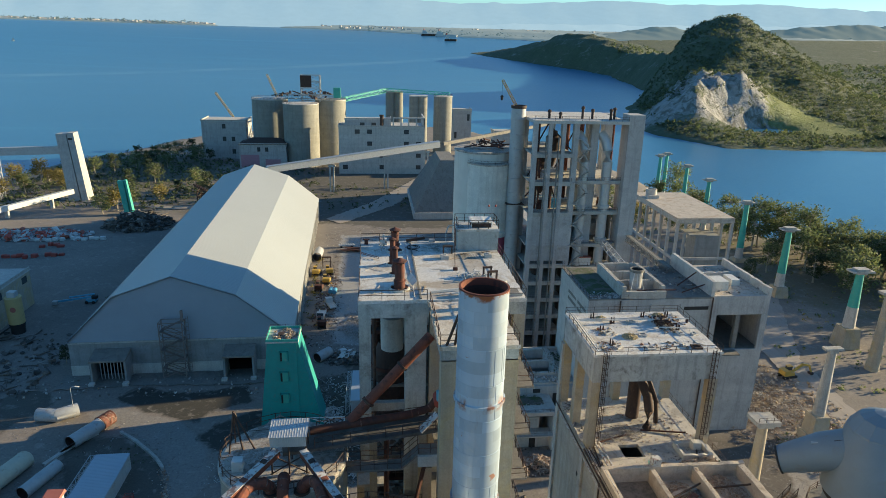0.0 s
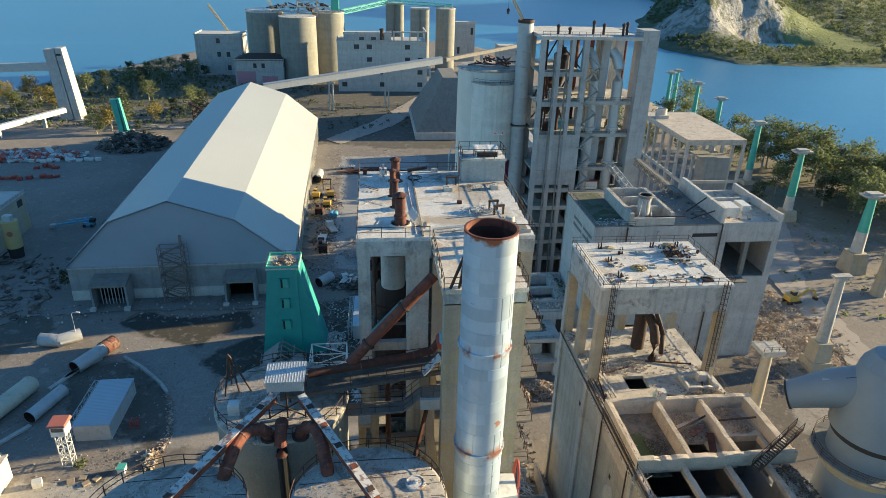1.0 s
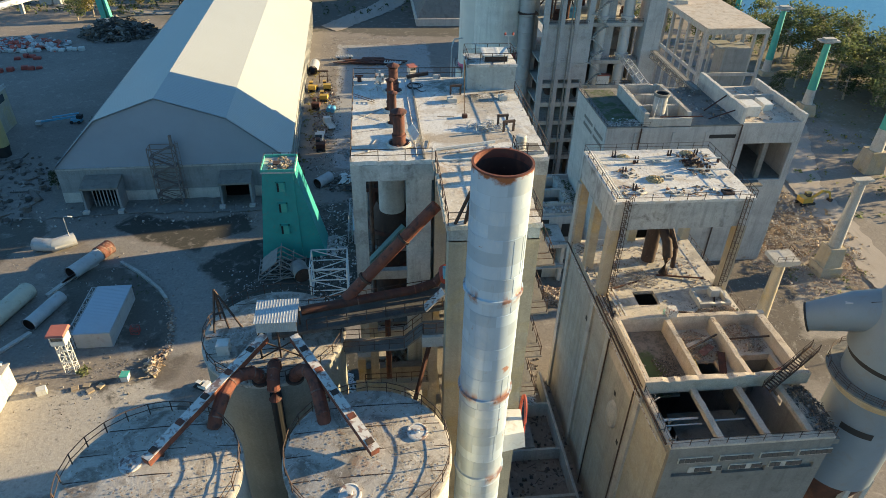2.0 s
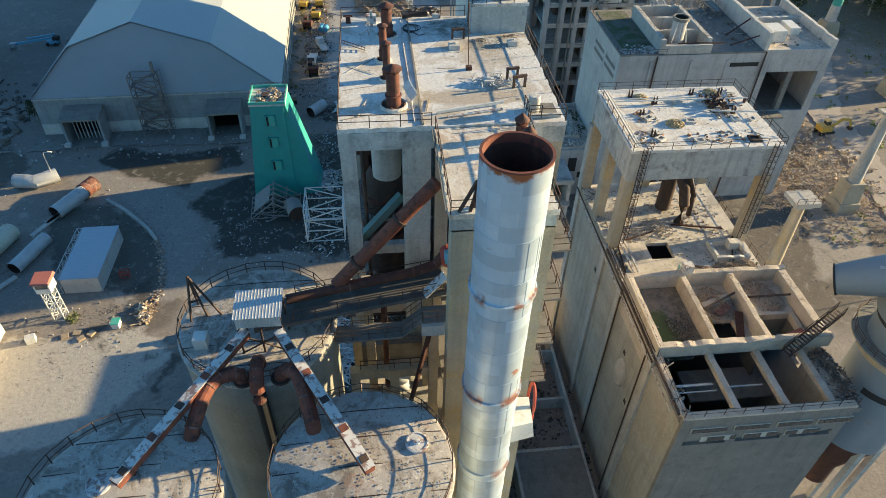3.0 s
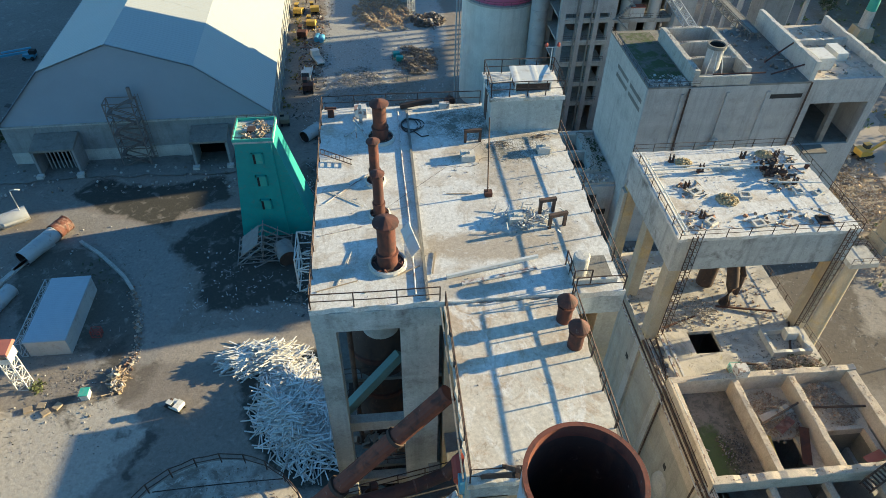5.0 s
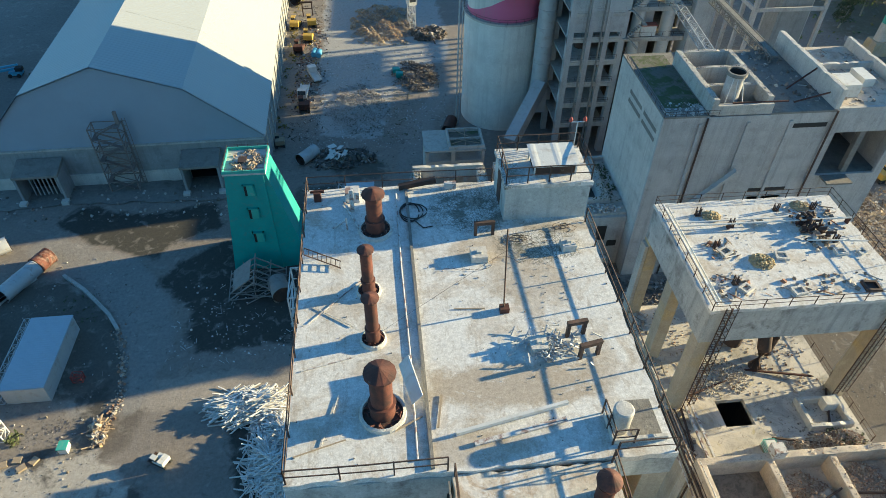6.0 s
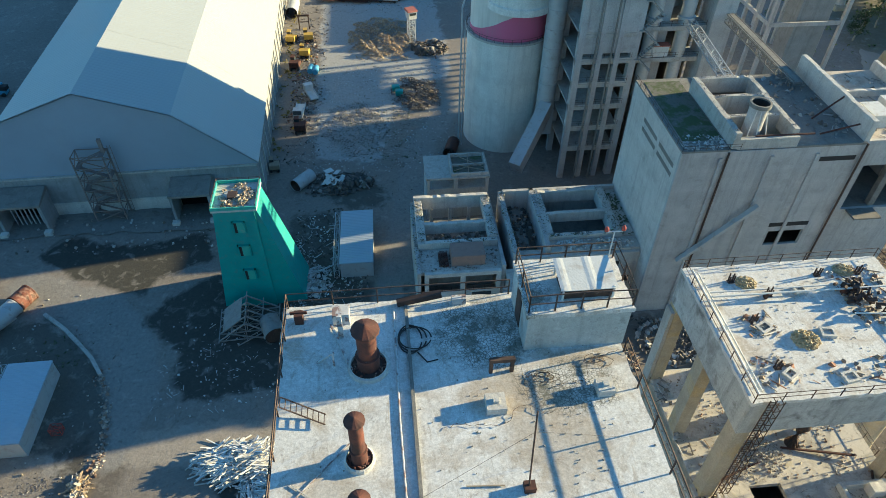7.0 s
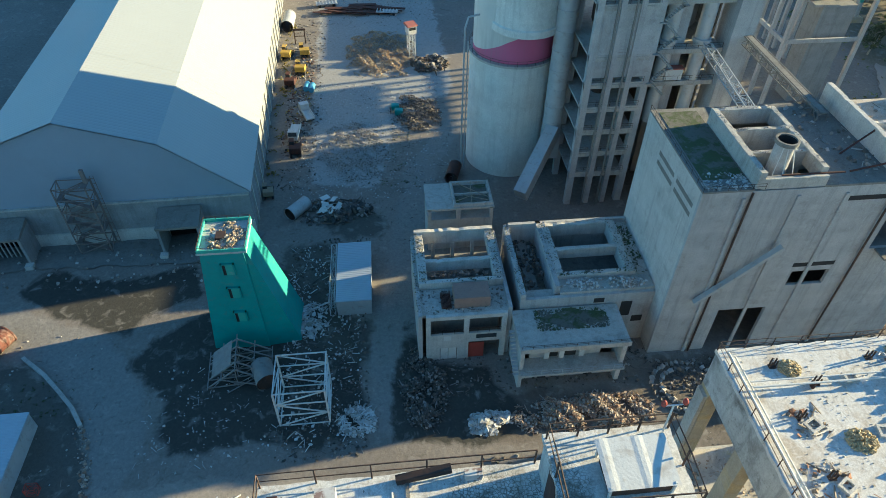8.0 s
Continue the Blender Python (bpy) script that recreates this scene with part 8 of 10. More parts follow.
# ---- litter on the mill roof ----
def chunk(mb, c, s, k=0.35):
    """A broken lump about c."""
    vs = []
    r = pose(0, 0, 0, *(random.uniform(0, 180) for _ in range(3)))
    for p in ((-1, -1, -1), (1, -1, -1), (1, 1, -1), (-1, 1, -1), (-1, -1, 1), (1, -1, 1), (1, 1, 1), (-1, 1, 1)):
        q = r @ Vector([a * s * .5 * random.uniform(1 - k * 1.6, 1 + k) for a in p])
        vs.append((c[0] + q.x, c[1] + q.y, c[2] + q.z))
    mb.add(vs, [(0, 3, 2, 1), (4, 5, 6, 7), (0, 1, 5, 4), (1, 2, 6, 5), (2, 3, 7, 6), (3, 0, 4, 7)])


solo("conduit", MB().tube([(4.05, 57.0, ZR + .05), (4.1, 62.0, ZR + .05), (4.0, 68.0, ZR + .05), (4.02, 74.2, ZR + .05)], .04, 6), "white_flake", "pale flaking conduit along the roof joint", "pipe")
for x0, y0, x1, y1 in ((-.9, 57.6, 1.2, 58.2), (-.8, 61.8, 1.6, 62.4), (-.6, 64.6, 1.9, 67.2), (.2, 58.0, .9, 60.4), (6.4, 64.9, 7.9, 64.8), (-.4, 65.6, 1.5, 64.2)):
    solo("lath", MB().beam((x0, y0, ZR + .04), (x1, y1, ZR + .05), .05, .03), random.choice(("wood", "white_flake", "concrete_pale")), "thin strip lying loose on the roof", "lath", group="roof laths")
for x, y, n in ((10.6, 69.7, 5), (13.2, 70.4, 5)):
    cb = MB()
    for j in range(n):
        r_, sx_, sy_, a0 = random.uniform(.15, .4), random.uniform(-.25, .25), random.uniform(-.15, .15), random.uniform(0, 6)
        cb.tube([(x + sx_ + (r_ + .02 * i) * math.cos(a) + random.uniform(-.04, .04), y + sy_ + r_ * .7 * math.sin(a), ZR + .04 + .02 * j) for i, a in enumerate(np.linspace(a0, a0 + random.uniform(3, 7), 16))], .011, 5)
    tagged(solo("loose_cable", cb, "rail", "snarled loose cable on the roof", "cable"), kind="stuff")
pole = thing("antenna_pole", (8.8, 64.6, ZR), "tall thin rusted pole guyed on the roof", "pole")
part("shaft", MB().beam((8.8, 64.6, ZR), (8.6, 64.7, ZR + 5.2), .06), "rail", pole)
part("foot", MB().box(8.6, 9.05, 64.4, 64.8, ZR, ZR + .3), "rust", pole)
guy = MB()
for p in ((2.6, 63.6), (13.2, 66.4), (9.6, 72.0)):
    guy.beam((8.65, 64.65, ZR + 4), (*p, ZR + .05), .008)
part("guy_wire", guy, "black", pole)
for x, y, s in ((8.1, 68.4, .85), (13.0, 68.8, .75), (10.0, 62.2, .8)):
    solo("concrete_block", MB().box(x - s / 2, x + s / 2, y - s / 2, y + s / 2, ZR + .004, ZR + .42).box(x - .12, x + .12, y - .12, y + .12, ZR + .42, ZR + .55), "concrete_pale", "pale concrete block on the roof", "block", group="roof blocks")


def u_frame(x, y, w, h, turn):
    f = MB()
    f.beam((x - w / 2, y, ZR), (x - w / 2, y, ZR + h), .16).beam((x + w / 2, y, ZR), (x + w / 2, y, ZR + h), .16).beam((x - w / 2 - .1, y, ZR + h), (x + w / 2 + .1, y, ZR + h), .2)
    solo("pipe_support", f.rot(x, y, turn), "rail", "rusted steel U-frame standing on the roof", "steel frame", group="roof pipe supports")


u_frame(8.65, 70.2, .95, .85, 0)
u_frame(11.9, 62.8, .8, .9, 8)
u_frame(12.2, 61.5, .9, .9, 12)
solo("ibeam", MB().beam((5.7, 58.0, ZR + .15), (10.6, 59.0, ZR + .25), .14, .2), "white_steel", "long pale steel beam lying on the roof", "beam")
solo("ibeam", MB().beam((6.4, 57.5, ZR + .09), (10.4, 58.3, ZR + .09), .2, .1), "white_flake", "flaking pale steel channel on the roof", "beam")
solo("panel", MB().turned((4.0, 60.6, ZR + .5), (.04, 2.2, .7), (0, 42, 12)), "white_steel", "bent white sheet leaning by the chimney", "panel")
solo("plank", MB().beam((5.0, 58.4, ZR + .05), (5.3, 60.0, ZR + .05), .09, .04), "wood", "loose grey plank on the roof", "plank")
solo("plank", MB().beam((3.2, 58.4, ZR + .06), (4.4, 59.0, ZR + .06), .07, .04), "wood", "loose splintered plank on the roof", "plank")
pl = MB().beam((-1.0, 69.4, ZR + .5), (.9, 68.6, ZR + .15), .045).beam((-1.0, 68.9, ZR + .5), (.9, 68.1, ZR + .15), .045)
for i in range(9):
    x = -1.0 + i * .23
    pl.beam((x, 69.4 - i * .1, ZR + .5 - i * .044), (x, 68.9 - i * .1, ZR + .5 - i * .044), .035)
solo("iron_ladder", pl, "rail", "short iron ladder lying across the roof edge", "ladder")
co = MB()
for k_ in range(3):
    co.tube([(4.7 + (.55 + .1 * k_) * math.cos(a) + .12 * k_, 72.4 + (.85 - .1 * k_) * math.sin(a), ZR + .06 + .03 * k_) for a in np.linspace(0, math.tau * .95, 26)], .035, 6)
co.tube([(5.0, 71.6, ZR + .05), (5.4, 71.0, ZR + .05), (5.9, 71.1, ZR + .05)], .035, 6)
solo("hose_coil", co, "black", "loose coil of black hose on the roof", "hose", smooth=True)
tp = MB().beam((1.5, 72.9, ZR), (1.5, 72.9, ZR + 1.5), .22).beam((1.0, 73.6, ZR + .1), (2.0, 70.8, ZR + .1), .12).box(1.1, 1.9, 73.6, 74.3, ZR, ZR + .7).beam((1.2, 71.2, ZR), (1.2, 71.2, ZR + .9), .08).beam((.4, 71.4, ZR + .05), (1.2, 71.7, ZR + .35), .08)
solo("pipe_stub", tp, "white_flake", "white pipe stub and brackets at the roof edge", "pipe")
solo("winch", MB().box(-.7, -.3, 73.8, 74.2, ZR, ZR + .6).box(-.9, -.1, 74.0, 74.1, ZR + .5, ZR + .65), "rust", "small rusted winch at the roof edge", "machine")
solo("trough", MB().beam((4.2, 74.6, ZR + .2), (6.4, 74.75, ZR + .5), .3, .3), "rust_dark", "dark rusted trough along the roof edge", "trough")
solo("bracket_box", MB().box(6.9, 7.6, 74.4, 74.7, ZR, ZR + .4), "white_flake", "flaking bracket box at the roof edge", "box")
bn = MB()
for i in range(150):
    a = random.gauss(0, 1), random.gauss(0, 1)
    p = (10.6 + a[0] * .8 - a[1] * .25, 62.1 + a[1] * .45, ZR + .1 + random.uniform(0, .25))
    bn.turned(p, (random.uniform(.1, .7), .05, .05), (random.uniform(-30, 30), random.uniform(-40, 40), random.uniform(0, 180)))
tagged(solo("scrap_heap", bn, "grey_steel", "tangle of wire and bent scrap on the roof", "scrap"), kind="stuff")
wires = MB()
for x0, y0, n in ((8.6, 67.6, 2), (12.6, 70.3, 2)):
    for j in range(n):
        pts, x, y, a = [], x0, y0, random.uniform(0, 6)
        for i in range(16):
            pts.append((x, y, ZR + .05 + .06 * random.random()))
            a += random.uniform(-.7, .7)
            x, y = x + .18 * math.cos(a), y + .18 * math.sin(a)
        wires.tube(pts, .010, 5)
tagged(solo("loose_cable", wires, "rail", "snarled loose cables on the roof", "cable"), kind="stuff")
grit = MB()
for i in range(1500):
    x, y = random.uniform(-1, 14.4), random.uniform(47.4, 74.8)
    if y < 56.5 and not 5.6 < x < 11.7:
        continue
    near = math.exp(-((x - 10) / 3.2) ** 2 - ((y - 68) / 6) ** 2)
    if random.random() < .08 + .75 * near:
        chunk(grit, (x, y, (ZR if y > 56.4 else ZR - .15) + .02), random.uniform(.02, .06))
tagged(solo("roof_grit", grit, "concrete_dark", "grit and crumbs of concrete on the roof", "rubble"), kind="stuff")
rail_box = thing("roof_hatch", (13.0, 57.9, ZR), "railed stair hatch at the roof corner", "hatch")
part("kerb", MB().box(12.0, 14.3, 57.0, 57.15, ZR, ZR + .3).box(12.0, 12.15, 57.15, 58.4, ZR, ZR + .3), "concrete_pale", rail_box)
railing([(12.0, 58.5, ZR), (12.0, 57.0, ZR), (12.9, 57.0, ZR)], rail_box, 1.0, .9)
part("drum", MB().lathe(12.5, 57.8, [(.42, ZR), (.42, ZR + 1.25), (.36, ZR + 1.32), (.01, ZR + 1.34)], 20), "concrete_pale", rail_box, "pale cement drum", True)
# flat dark panel paints the shade of the sunken stair
part("stairwell", MB().box(12.95, 14.2, 57.2, 59.0, ZR + .004, ZR + .04), "concrete_dark", rail_box, "dark flat panel standing in for the shaded stair recess")

# ---- litter on the block roof ----
M["straw"] = concrete("straw_rubble", (0.46, 0.37, 0.22), (0.13, 0.10, 0.07), 0.6, 0.0)
ZC = 45.6
for x, y, s in ((35.2, 90.2, .8), (37.3, 83.6, 1.0), (44.7, 91.0, .75)):
    hp = MB()
    for i in range(420):
        a, q = random.uniform(0, 6.28), s * math.sqrt(random.random())
        chunk(hp, (x + q * math.cos(a) * 1.15, y + q * math.sin(a), ZC + .5 * s * (1 - (q / s) ** 2) * random.random() + .03), random.uniform(.05, .2))
    tagged(solo("rubble_heap", hp, "straw", "heap of straw-coloured rubble on the roof", "rubble", group="roof rubble heaps"), kind="stuff")
for x, y in ((33.9, 90.5), (42.0, 90.6), (33.8, 85.8), (33.6, 81.1), (45.5, 85.7), (45.8, 90.5), (36.5, 88.6)):
    st = MB()
    for dx, dy in ((-.18, -.1), (.18, -.1), (.18, .12), (-.18, .12)):
        st.beam((x + dx, y + dy, ZC), (x + dx * 1.1, y + dy, ZC + random.uniform(.7, 1.0)), .09)
    st.box(x - .28, x + .28, y - .2, y + .2, ZC + .01, ZC + .1)
    solo("column_starter", st, "rust_dark", "stub of rusted column bars on the roof", "steel bars", group="roof column stubs")
for x, y, s, t_ in ((39.5, 88.9, .9, 5), (39.4, 84.1, 1.0, -10), (34.3, 80.4, .9, 30), (45.2, 84.2, .9, 0), (47.2, 84.0, .7, 20), (38.8, 79.7, 1.0, 8), (45.5, 79.7, 1.2, -5), (34.4, 85.1, 1.0, 24)):
    fr_ = MB()
    for a, b in ((-1, 0), (1, 0)):
        fr_.box(x + a * s / 2 - .1, x + a * s / 2 + .1, y - s / 2, y + s / 2, ZC, ZC + .25)
    fr_.box(x - s / 2 + .1, x + s / 2 - .1, y - s / 2, y - s / 2 + .2, ZC, ZC + .25).box(x - s / 2 + .1, x + s / 2 - .1, y + s / 2 - .2, y + s / 2, ZC, ZC + .25).box(x - s / 2 + .15, x + s / 2 - .15, y - s / 2 + .2, y + s / 2 - .2, ZC + .002, ZC + .06)
    solo("roof_opening", fr_.rot(x, y, t_), "rust_dark" if s > 1.1 else "concrete_pale", "small framed roof opening with rusted lid", "hatch", group="roof openings")
rp = thing("roof_pipe", (40, 88.2, ZC), "pale pipe run across the roof on stubs", "pipe")
part("run", MB().tube([(31.2, 88.4, ZC + .6), (48.4, 88.2, ZC + .65)], .09, 8).tube([(31.2, 88.9, ZC + .6), (44, 88.8, ZC + .62)], .07, 8).tube([(30.9, 78.6, ZC + .3), (30.9, 92, ZC + .3)], .1, 8).tube([(31.3, 79, ZC + .25), (31.3, 91.6, ZC + .25)], .07, 8).tube([(42.5, 85.6, ZC + .5), (48.2, 85.0, ZC + .5)], .08, 8), "white_steel", rp)
part("stub", MB().box(36, 36.2, 88.2, 88.6, ZC, ZC + .6).box(43, 43.2, 88.1, 88.5, ZC, ZC + .6).box(48, 48.2, 88.0, 88.4, ZC, ZC + .6), "rust", rp)
mv = MB()
for i in range(60):
    mv.turned((44.0 + random.gauss(0, .7), 88.0 + random.gauss(0, .8), ZC + random.uniform(.1, .9)), (random.uniform(.2, .9), random.uniform(.1, .4), random.uniform(.1, .3)), tuple(random.uniform(-60, 60) for _ in range(3)))
tagged(solo("scrap_heap", mv, "rust_dark", "tangled rusted valve gear on the roof", "scrap"), kind="stuff")
grit = MB()
for i in range(420):
    chunk(grit, (random.uniform(30.8, 48.2), random.uniform(78.6, 92.2), ZC + .02), random.uniform(.05, .3) ** 1.8)
tagged(solo("roof_grit", grit, "concrete", "scattered crumbs on the block roof", "rubble"), kind="stuff")


def strew(name, area, n, size, material, label, z=0.0, flat=0.4, long=0.0, heap=None, category="rubble"):
    """Broken pieces spread over a place: area (x0, x1, y0, y1); heap lifts them to a mound of that height."""
    mb = MB()
    x0, x1, y0, y1 = area
    cx, cy, rx, ry = (x0 + x1) / 2, (y0 + y1) / 2, (x1 - x0) / 2, (y1 - y0) / 2
    i = 0
    while i < n:
        u, v = random.uniform(-1, 1), random.uniform(-1, 1)
        r2 = u * u + v * v
        x, y = cx + u * rx, cy + v * ry
        lumpy = .5 + .28 * math.sin(x * .9 + y * .5 + n) + .28 * math.sin(y * 1.1 - x * .37 + n * .7) + .18 * math.sin(x * 2.3 + y * 1.9)
        if random.random() > lumpy + .15:
            continue
        edge = 1 - r2 - .5 * (.5 - lumpy)
        if heap is not None and (edge < -.15 or random.random() > edge + .35):
            continue
        i += 1
        zz = z + (heap * max(0, edge) * (.45 + .6 * max(0, lumpy)) * random.uniform(.7, 1) if heap is not None else 0)
        s = random.uniform(*size)
        if random.random() < long:
            mb.turned((x, y, zz + s * .2), (s * random.uniform(2, 5), s * .25, s * .2), (random.uniform(-18, 18), random.uniform(-18, 18), random.uniform(0, 180)))
        elif random.random() < flat:
            mb.turned((x, y, zz + s * .15), (s, s * random.uniform(.4, 1), s * .1), (random.uniform(-20, 20), random.uniform(-25, 25), random.uniform(0, 180)))
        else:
            chunk(mb, (x, y, zz + s * .1), s)
    return tagged(solo(name, mb, material, label, category), kind="stuff")


def mixed(name, colours):
    """Pieces of several colours, one to each piece."""
    k = Mat(name, 0.85)
    k.base(colours[0])
    for i, c in enumerate(colours[1:]):
        k.over(c, k.math("GREATER_THAN", k.island(), (i + 1) / len(colours)))
    k.vary(k.noise(2.0, 5), .7, 1.2)
    return k.done()


M["rubble_grey"] = mixed("rubble_grey_mix", [(0.22, 0.20, 0.18), (0.36, 0.33, 0.30), (0.28, 0.25, 0.22), (0.45, 0.43, 0.40), (0.15, 0.13, 0.11)])
M["rubble_dark"] = mixed("rubble_dark_mix", [(0.08, 0.07, 0.06), (0.13, 0.11, 0.09), (0.17, 0.13, 0.10), (0.10, 0.09, 0.08), (0.26, 0.24, 0.22), (0.06, 0.06, 0.055)])
M["rubble_brick"] = mixed("rubble_brick_mix", [(0.30, 0.20, 0.14), (0.38, 0.30, 0.23), (0.22, 0.14, 0.10), (0.45, 0.40, 0.34), (0.28, 0.24, 0.2)])
M["rubble_tan"] = mixed("rubble_tan_mix", [(0.42, 0.30, 0.18), (0.36, 0.28, 0.20), (0.50, 0.38, 0.24), (0.25, 0.19, 0.14), (0.46, 0.42, 0.36)])
M["litter"] = mixed("white_litter_mix", [(0.55, 0.55, 0.54), (0.40, 0.40, 0.39), (0.62, 0.62, 0.60), (0.30, 0.28, 0.25), (0.48, 0.46, 0.42)])
M["rubble_weed"] = mixed("rubble_weedy_mix", [(0.20, 0.19, 0.17), (0.10, 0.11, 0.06), (0.28, 0.26, 0.23), (0.13, 0.12, 0.08), (0.34, 0.32, 0.29)])
M["scrap_mix"] = mixed("scrap_brown_mix", [(0.30, 0.15, 0.09), (0.40, 0.37, 0.33), (0.20, 0.17, 0.14), (0.52, 0.50, 0.47), (0.26, 0.20, 0.14)])
M["scrap_red"] = mixed("scrap_red_mix", [(0.50, 0.10, 0.07), (0.55, 0.52, 0.5), (0.40, 0.12, 0.08), (0.6, 0.58, 0.55), (0.3, 0.3, 0.3)])

M["stick"] = mixed("white_stick_mix", [(0.74, 0.73, 0.70), (0.62, 0.61, 0.58), (0.78, 0.77, 0.75), (0.50, 0.47, 0.43)])

# ---- inside the open mill frame ----
for x, y, z0, z1, r, mat in ((.3, 59.6, 17, 61, .16, "rail"), (3.0, 64.5, 30, 61, .3, "rust_dark"), (.5, 64.2, 45, 61, .45, "rust"), (5.1, 60.2, 8, 61, .14, "grey_steel"), (7.6, 50.6, 30, 60, .3, "rust_red"), (9.4, 52.2, 20, 60, .22, "grey_steel"), (1.0, 60.6, 8, 45, .35, "rust_dark")):
    solo("riser_pipe", MB().tube([(x, y, z0), (x, y, z1)], r, 10), mat, "upright rusted pipe inside the open mill frame", "pipe", group="mill riser pipes", smooth=True)
for z in (52.3, 45.4, 38.0, 28.0):
    y0 = 60.0 if z > 50 else 57.8
    railing([(-.6, y0 + .1, z), (3.2, y0 + .1, z)], main, 1.0, 1.2)
    railing([(5.7, 48.2, z - 1.2), (11.6, 48.2, z - 1.2)], main, 1.0, 1.4)
for i, (z, x0, x1, y) in enumerate(((49.0, -.4, 3.4, 60.8), (41.6, -.4, 3.4, 59.4), (57.0, -.4, 3.2, 63.0), (34.0, -.4, 3.6, 60.2), (56.2, 6.4, 10.8, 50.4), (47.5, 6.4, 10.8, 50.0), (39.5, 6.4, 10.8, 49.6))):
    pf = thing("steel_platform", ((x0 + x1) / 2, y, z), "rusted grating platform inside the mill frame", "platform", "mill platforms")
    part("grating", MB().box(x0, x1, y, y + 1.5, z - .08, z), "rust_dark", pf)
    part("side_beam", MB().box(x0, x1, y - .1, y - .01, z - .35, z + .02), "rust", pf)
    railing([(x0, y, z), (x1, y, z)], pf, 1.0, 1.0)
for a, b in (((-.3, 59.2, 38.2), (3.0, 59.2, 45.0)), ((3.2, 62, 45.6), (-.2, 62, 52.0)), ((6.4, 49.2, 42.0), (10.6, 49.2, 47.2)), ((10.4, 50.4, 48), (6.6, 50.4, 55))):
    st_ = MB()
    for s_ in (0, .8):
        st_.beam((a[0], a[1] + s_, a[2]), (b[0], b[1] + s_, b[2]), .08, .25)
    for i in range(16):
        p_ = Vector(a).lerp(Vector(b), (i + .5) / 16)
        st_.box(p_.x - .14, p_.x + .14, p_.y + .02, p_.y + .78, p_.z, p_.z + .04)
    solo("steel_stair", st_, "rust", "steep rusted steel stair between mill floors", "stairs", group="mill stairs")
strew("rubble", (-.5, 5, 58.2, 66), 240, (.1, .6), "rubble_brick", "rubble and scrap on the open mill floor", 45.4, long=.4, heap=.5)
strew("rubble", (-.5, 5, 58.2, 66), 240, (.1, .6), "rubble_brick", "rubble and scrap on the open mill floor", 38.0, long=.4, heap=.5)
solo("fan_motor", MB().cyl((5.6, 50.2, 56.6), (7.0, 50.2, 56.6), .5, .5, 16).box(5.8, 6.8, 49.8, 50.6, 55.6, 56.1), "blue", "blue electric motor in the mill frame", "machine", smooth=True)
ibc = thing("liquid_tank", (38.2, 73.0, 30.8), "white caged plastic tank on the deck edge", "tank")
part("tank", MB().rings([[(38.2 + a * w, 73.0 + b_ * w, z) for a, b_ in ((-1, -1), (1, -1), (1, 1), (-1, 1))] for z, w in ((30.95, .5), (31.05, .54), (31.75, .54), (31.85, .45))]), "white_steel", ibc, "milky plastic bottle")
part("pallet", MB().box(37.6, 38.8, 72.4, 73.6, 30.81, 30.94), "wood", ibc)
for z in (31.1, 31.35, 31.6, 31.85):
    part("cage_hoop", MB().beam((37.62, 72.42, z), (38.78, 72.42, z), .04).beam((38.78, 72.42, z), (38.78, 73.58, z), .04).beam((38.78, 73.58, z), (37.62, 73.58, z), .04).beam((37.62, 73.58, z), (37.62, 72.42, z), .04), "teal_light", ibc)

# pit and deck rubble on the mill block
strew("rubble", (33.4, 36.4, 61.8, 68.5), 700, (.03, .13), "rubble_dark", "dark earth and brick crumbs on the pit floor", 30.2, heap=.5)
shaft = thing("pit_shaft", (45.6, 64.6, 29.6), "square concrete shaft mouth in the pit floor", "shaft")
part("kerb", MB().box(43.9, 48.9, 65.6, 66.0, 29.7, 30.6).box(43.9, 44.3, 62.0, 65.6, 29.7, 30.5).box(48.4, 48.9, 62.0, 65.6, 29.7, 30.6).box(44.3, 48.4, 61.6, 62.0, 29.7, 30.5), "roof_dust", shaft)
part("shaft_wall", MB().box(44.0, 44.2, 62.0, 65.6, 24, 29.7).box(48.5, 48.7, 62, 65.6, 24, 29.7).box(44.2, 48.5, 65.6, 65.8, 24, 29.7), "concrete_dark", shaft)
for x0, y0, z0, x1, y1, z1, mt in ((41.2, 62.6, 30.1, 42.2, 66.0, 31.0, "rust"), (38.3, 62.2, 30.15, 38.9, 65.9, 30.15, "yellow"), (46.6, 62.2, 30.6, 48.6, 62.8, 30.7, "tile_red"), (38.4, 67.2, 31.0, 41.6, 68.0, 31.5, "roof_dust"), (39.6, 65.9, 30.9, 41.2, 66.8, 31.4, "rust_flake")):
    solo("fallen_sheet", MB().beam((x0, y0, z0), (x1, y1, z1), .3 if mt == "yellow" else .9, .06), mt, "bent sheet fallen into the roofless pit", "sheet", group="fallen sheets in the pits")
solo("moss_bed", MB().prism([(31.4, 61.7), (35.8, 61.7), (35.4, 64), (33.6, 66), (32.6, 69), (31.4, 70)], 28.3, 28.5), "moss", "wet moss bed in the roofless pit", "moss")
strew("rubble", (37.7, 42.6, 65, 71), 1300, (.04, .18), "rubble_brick", "brick and plaster rubble in the pit", 30.1, long=.35, heap=1.2)
strew("rubble", (43.8, 48.8, 66, 71), 1100, (.04, .18), "rubble_brick", "rubble and torn sheet in the pit", 30.4, long=.4, heap=1.0)
strew("rubble", (38.6, 48, 72.2, 78), 420, (.04, .18), "rubble_grey", "crumbled concrete on the deck", 30.82, long=.1)
strew("rubble", (31.5, 47.5, 79, 91), 800, (.04, .2), "rubble_brick", "rubble under the crown storey", 30.82, long=.15)
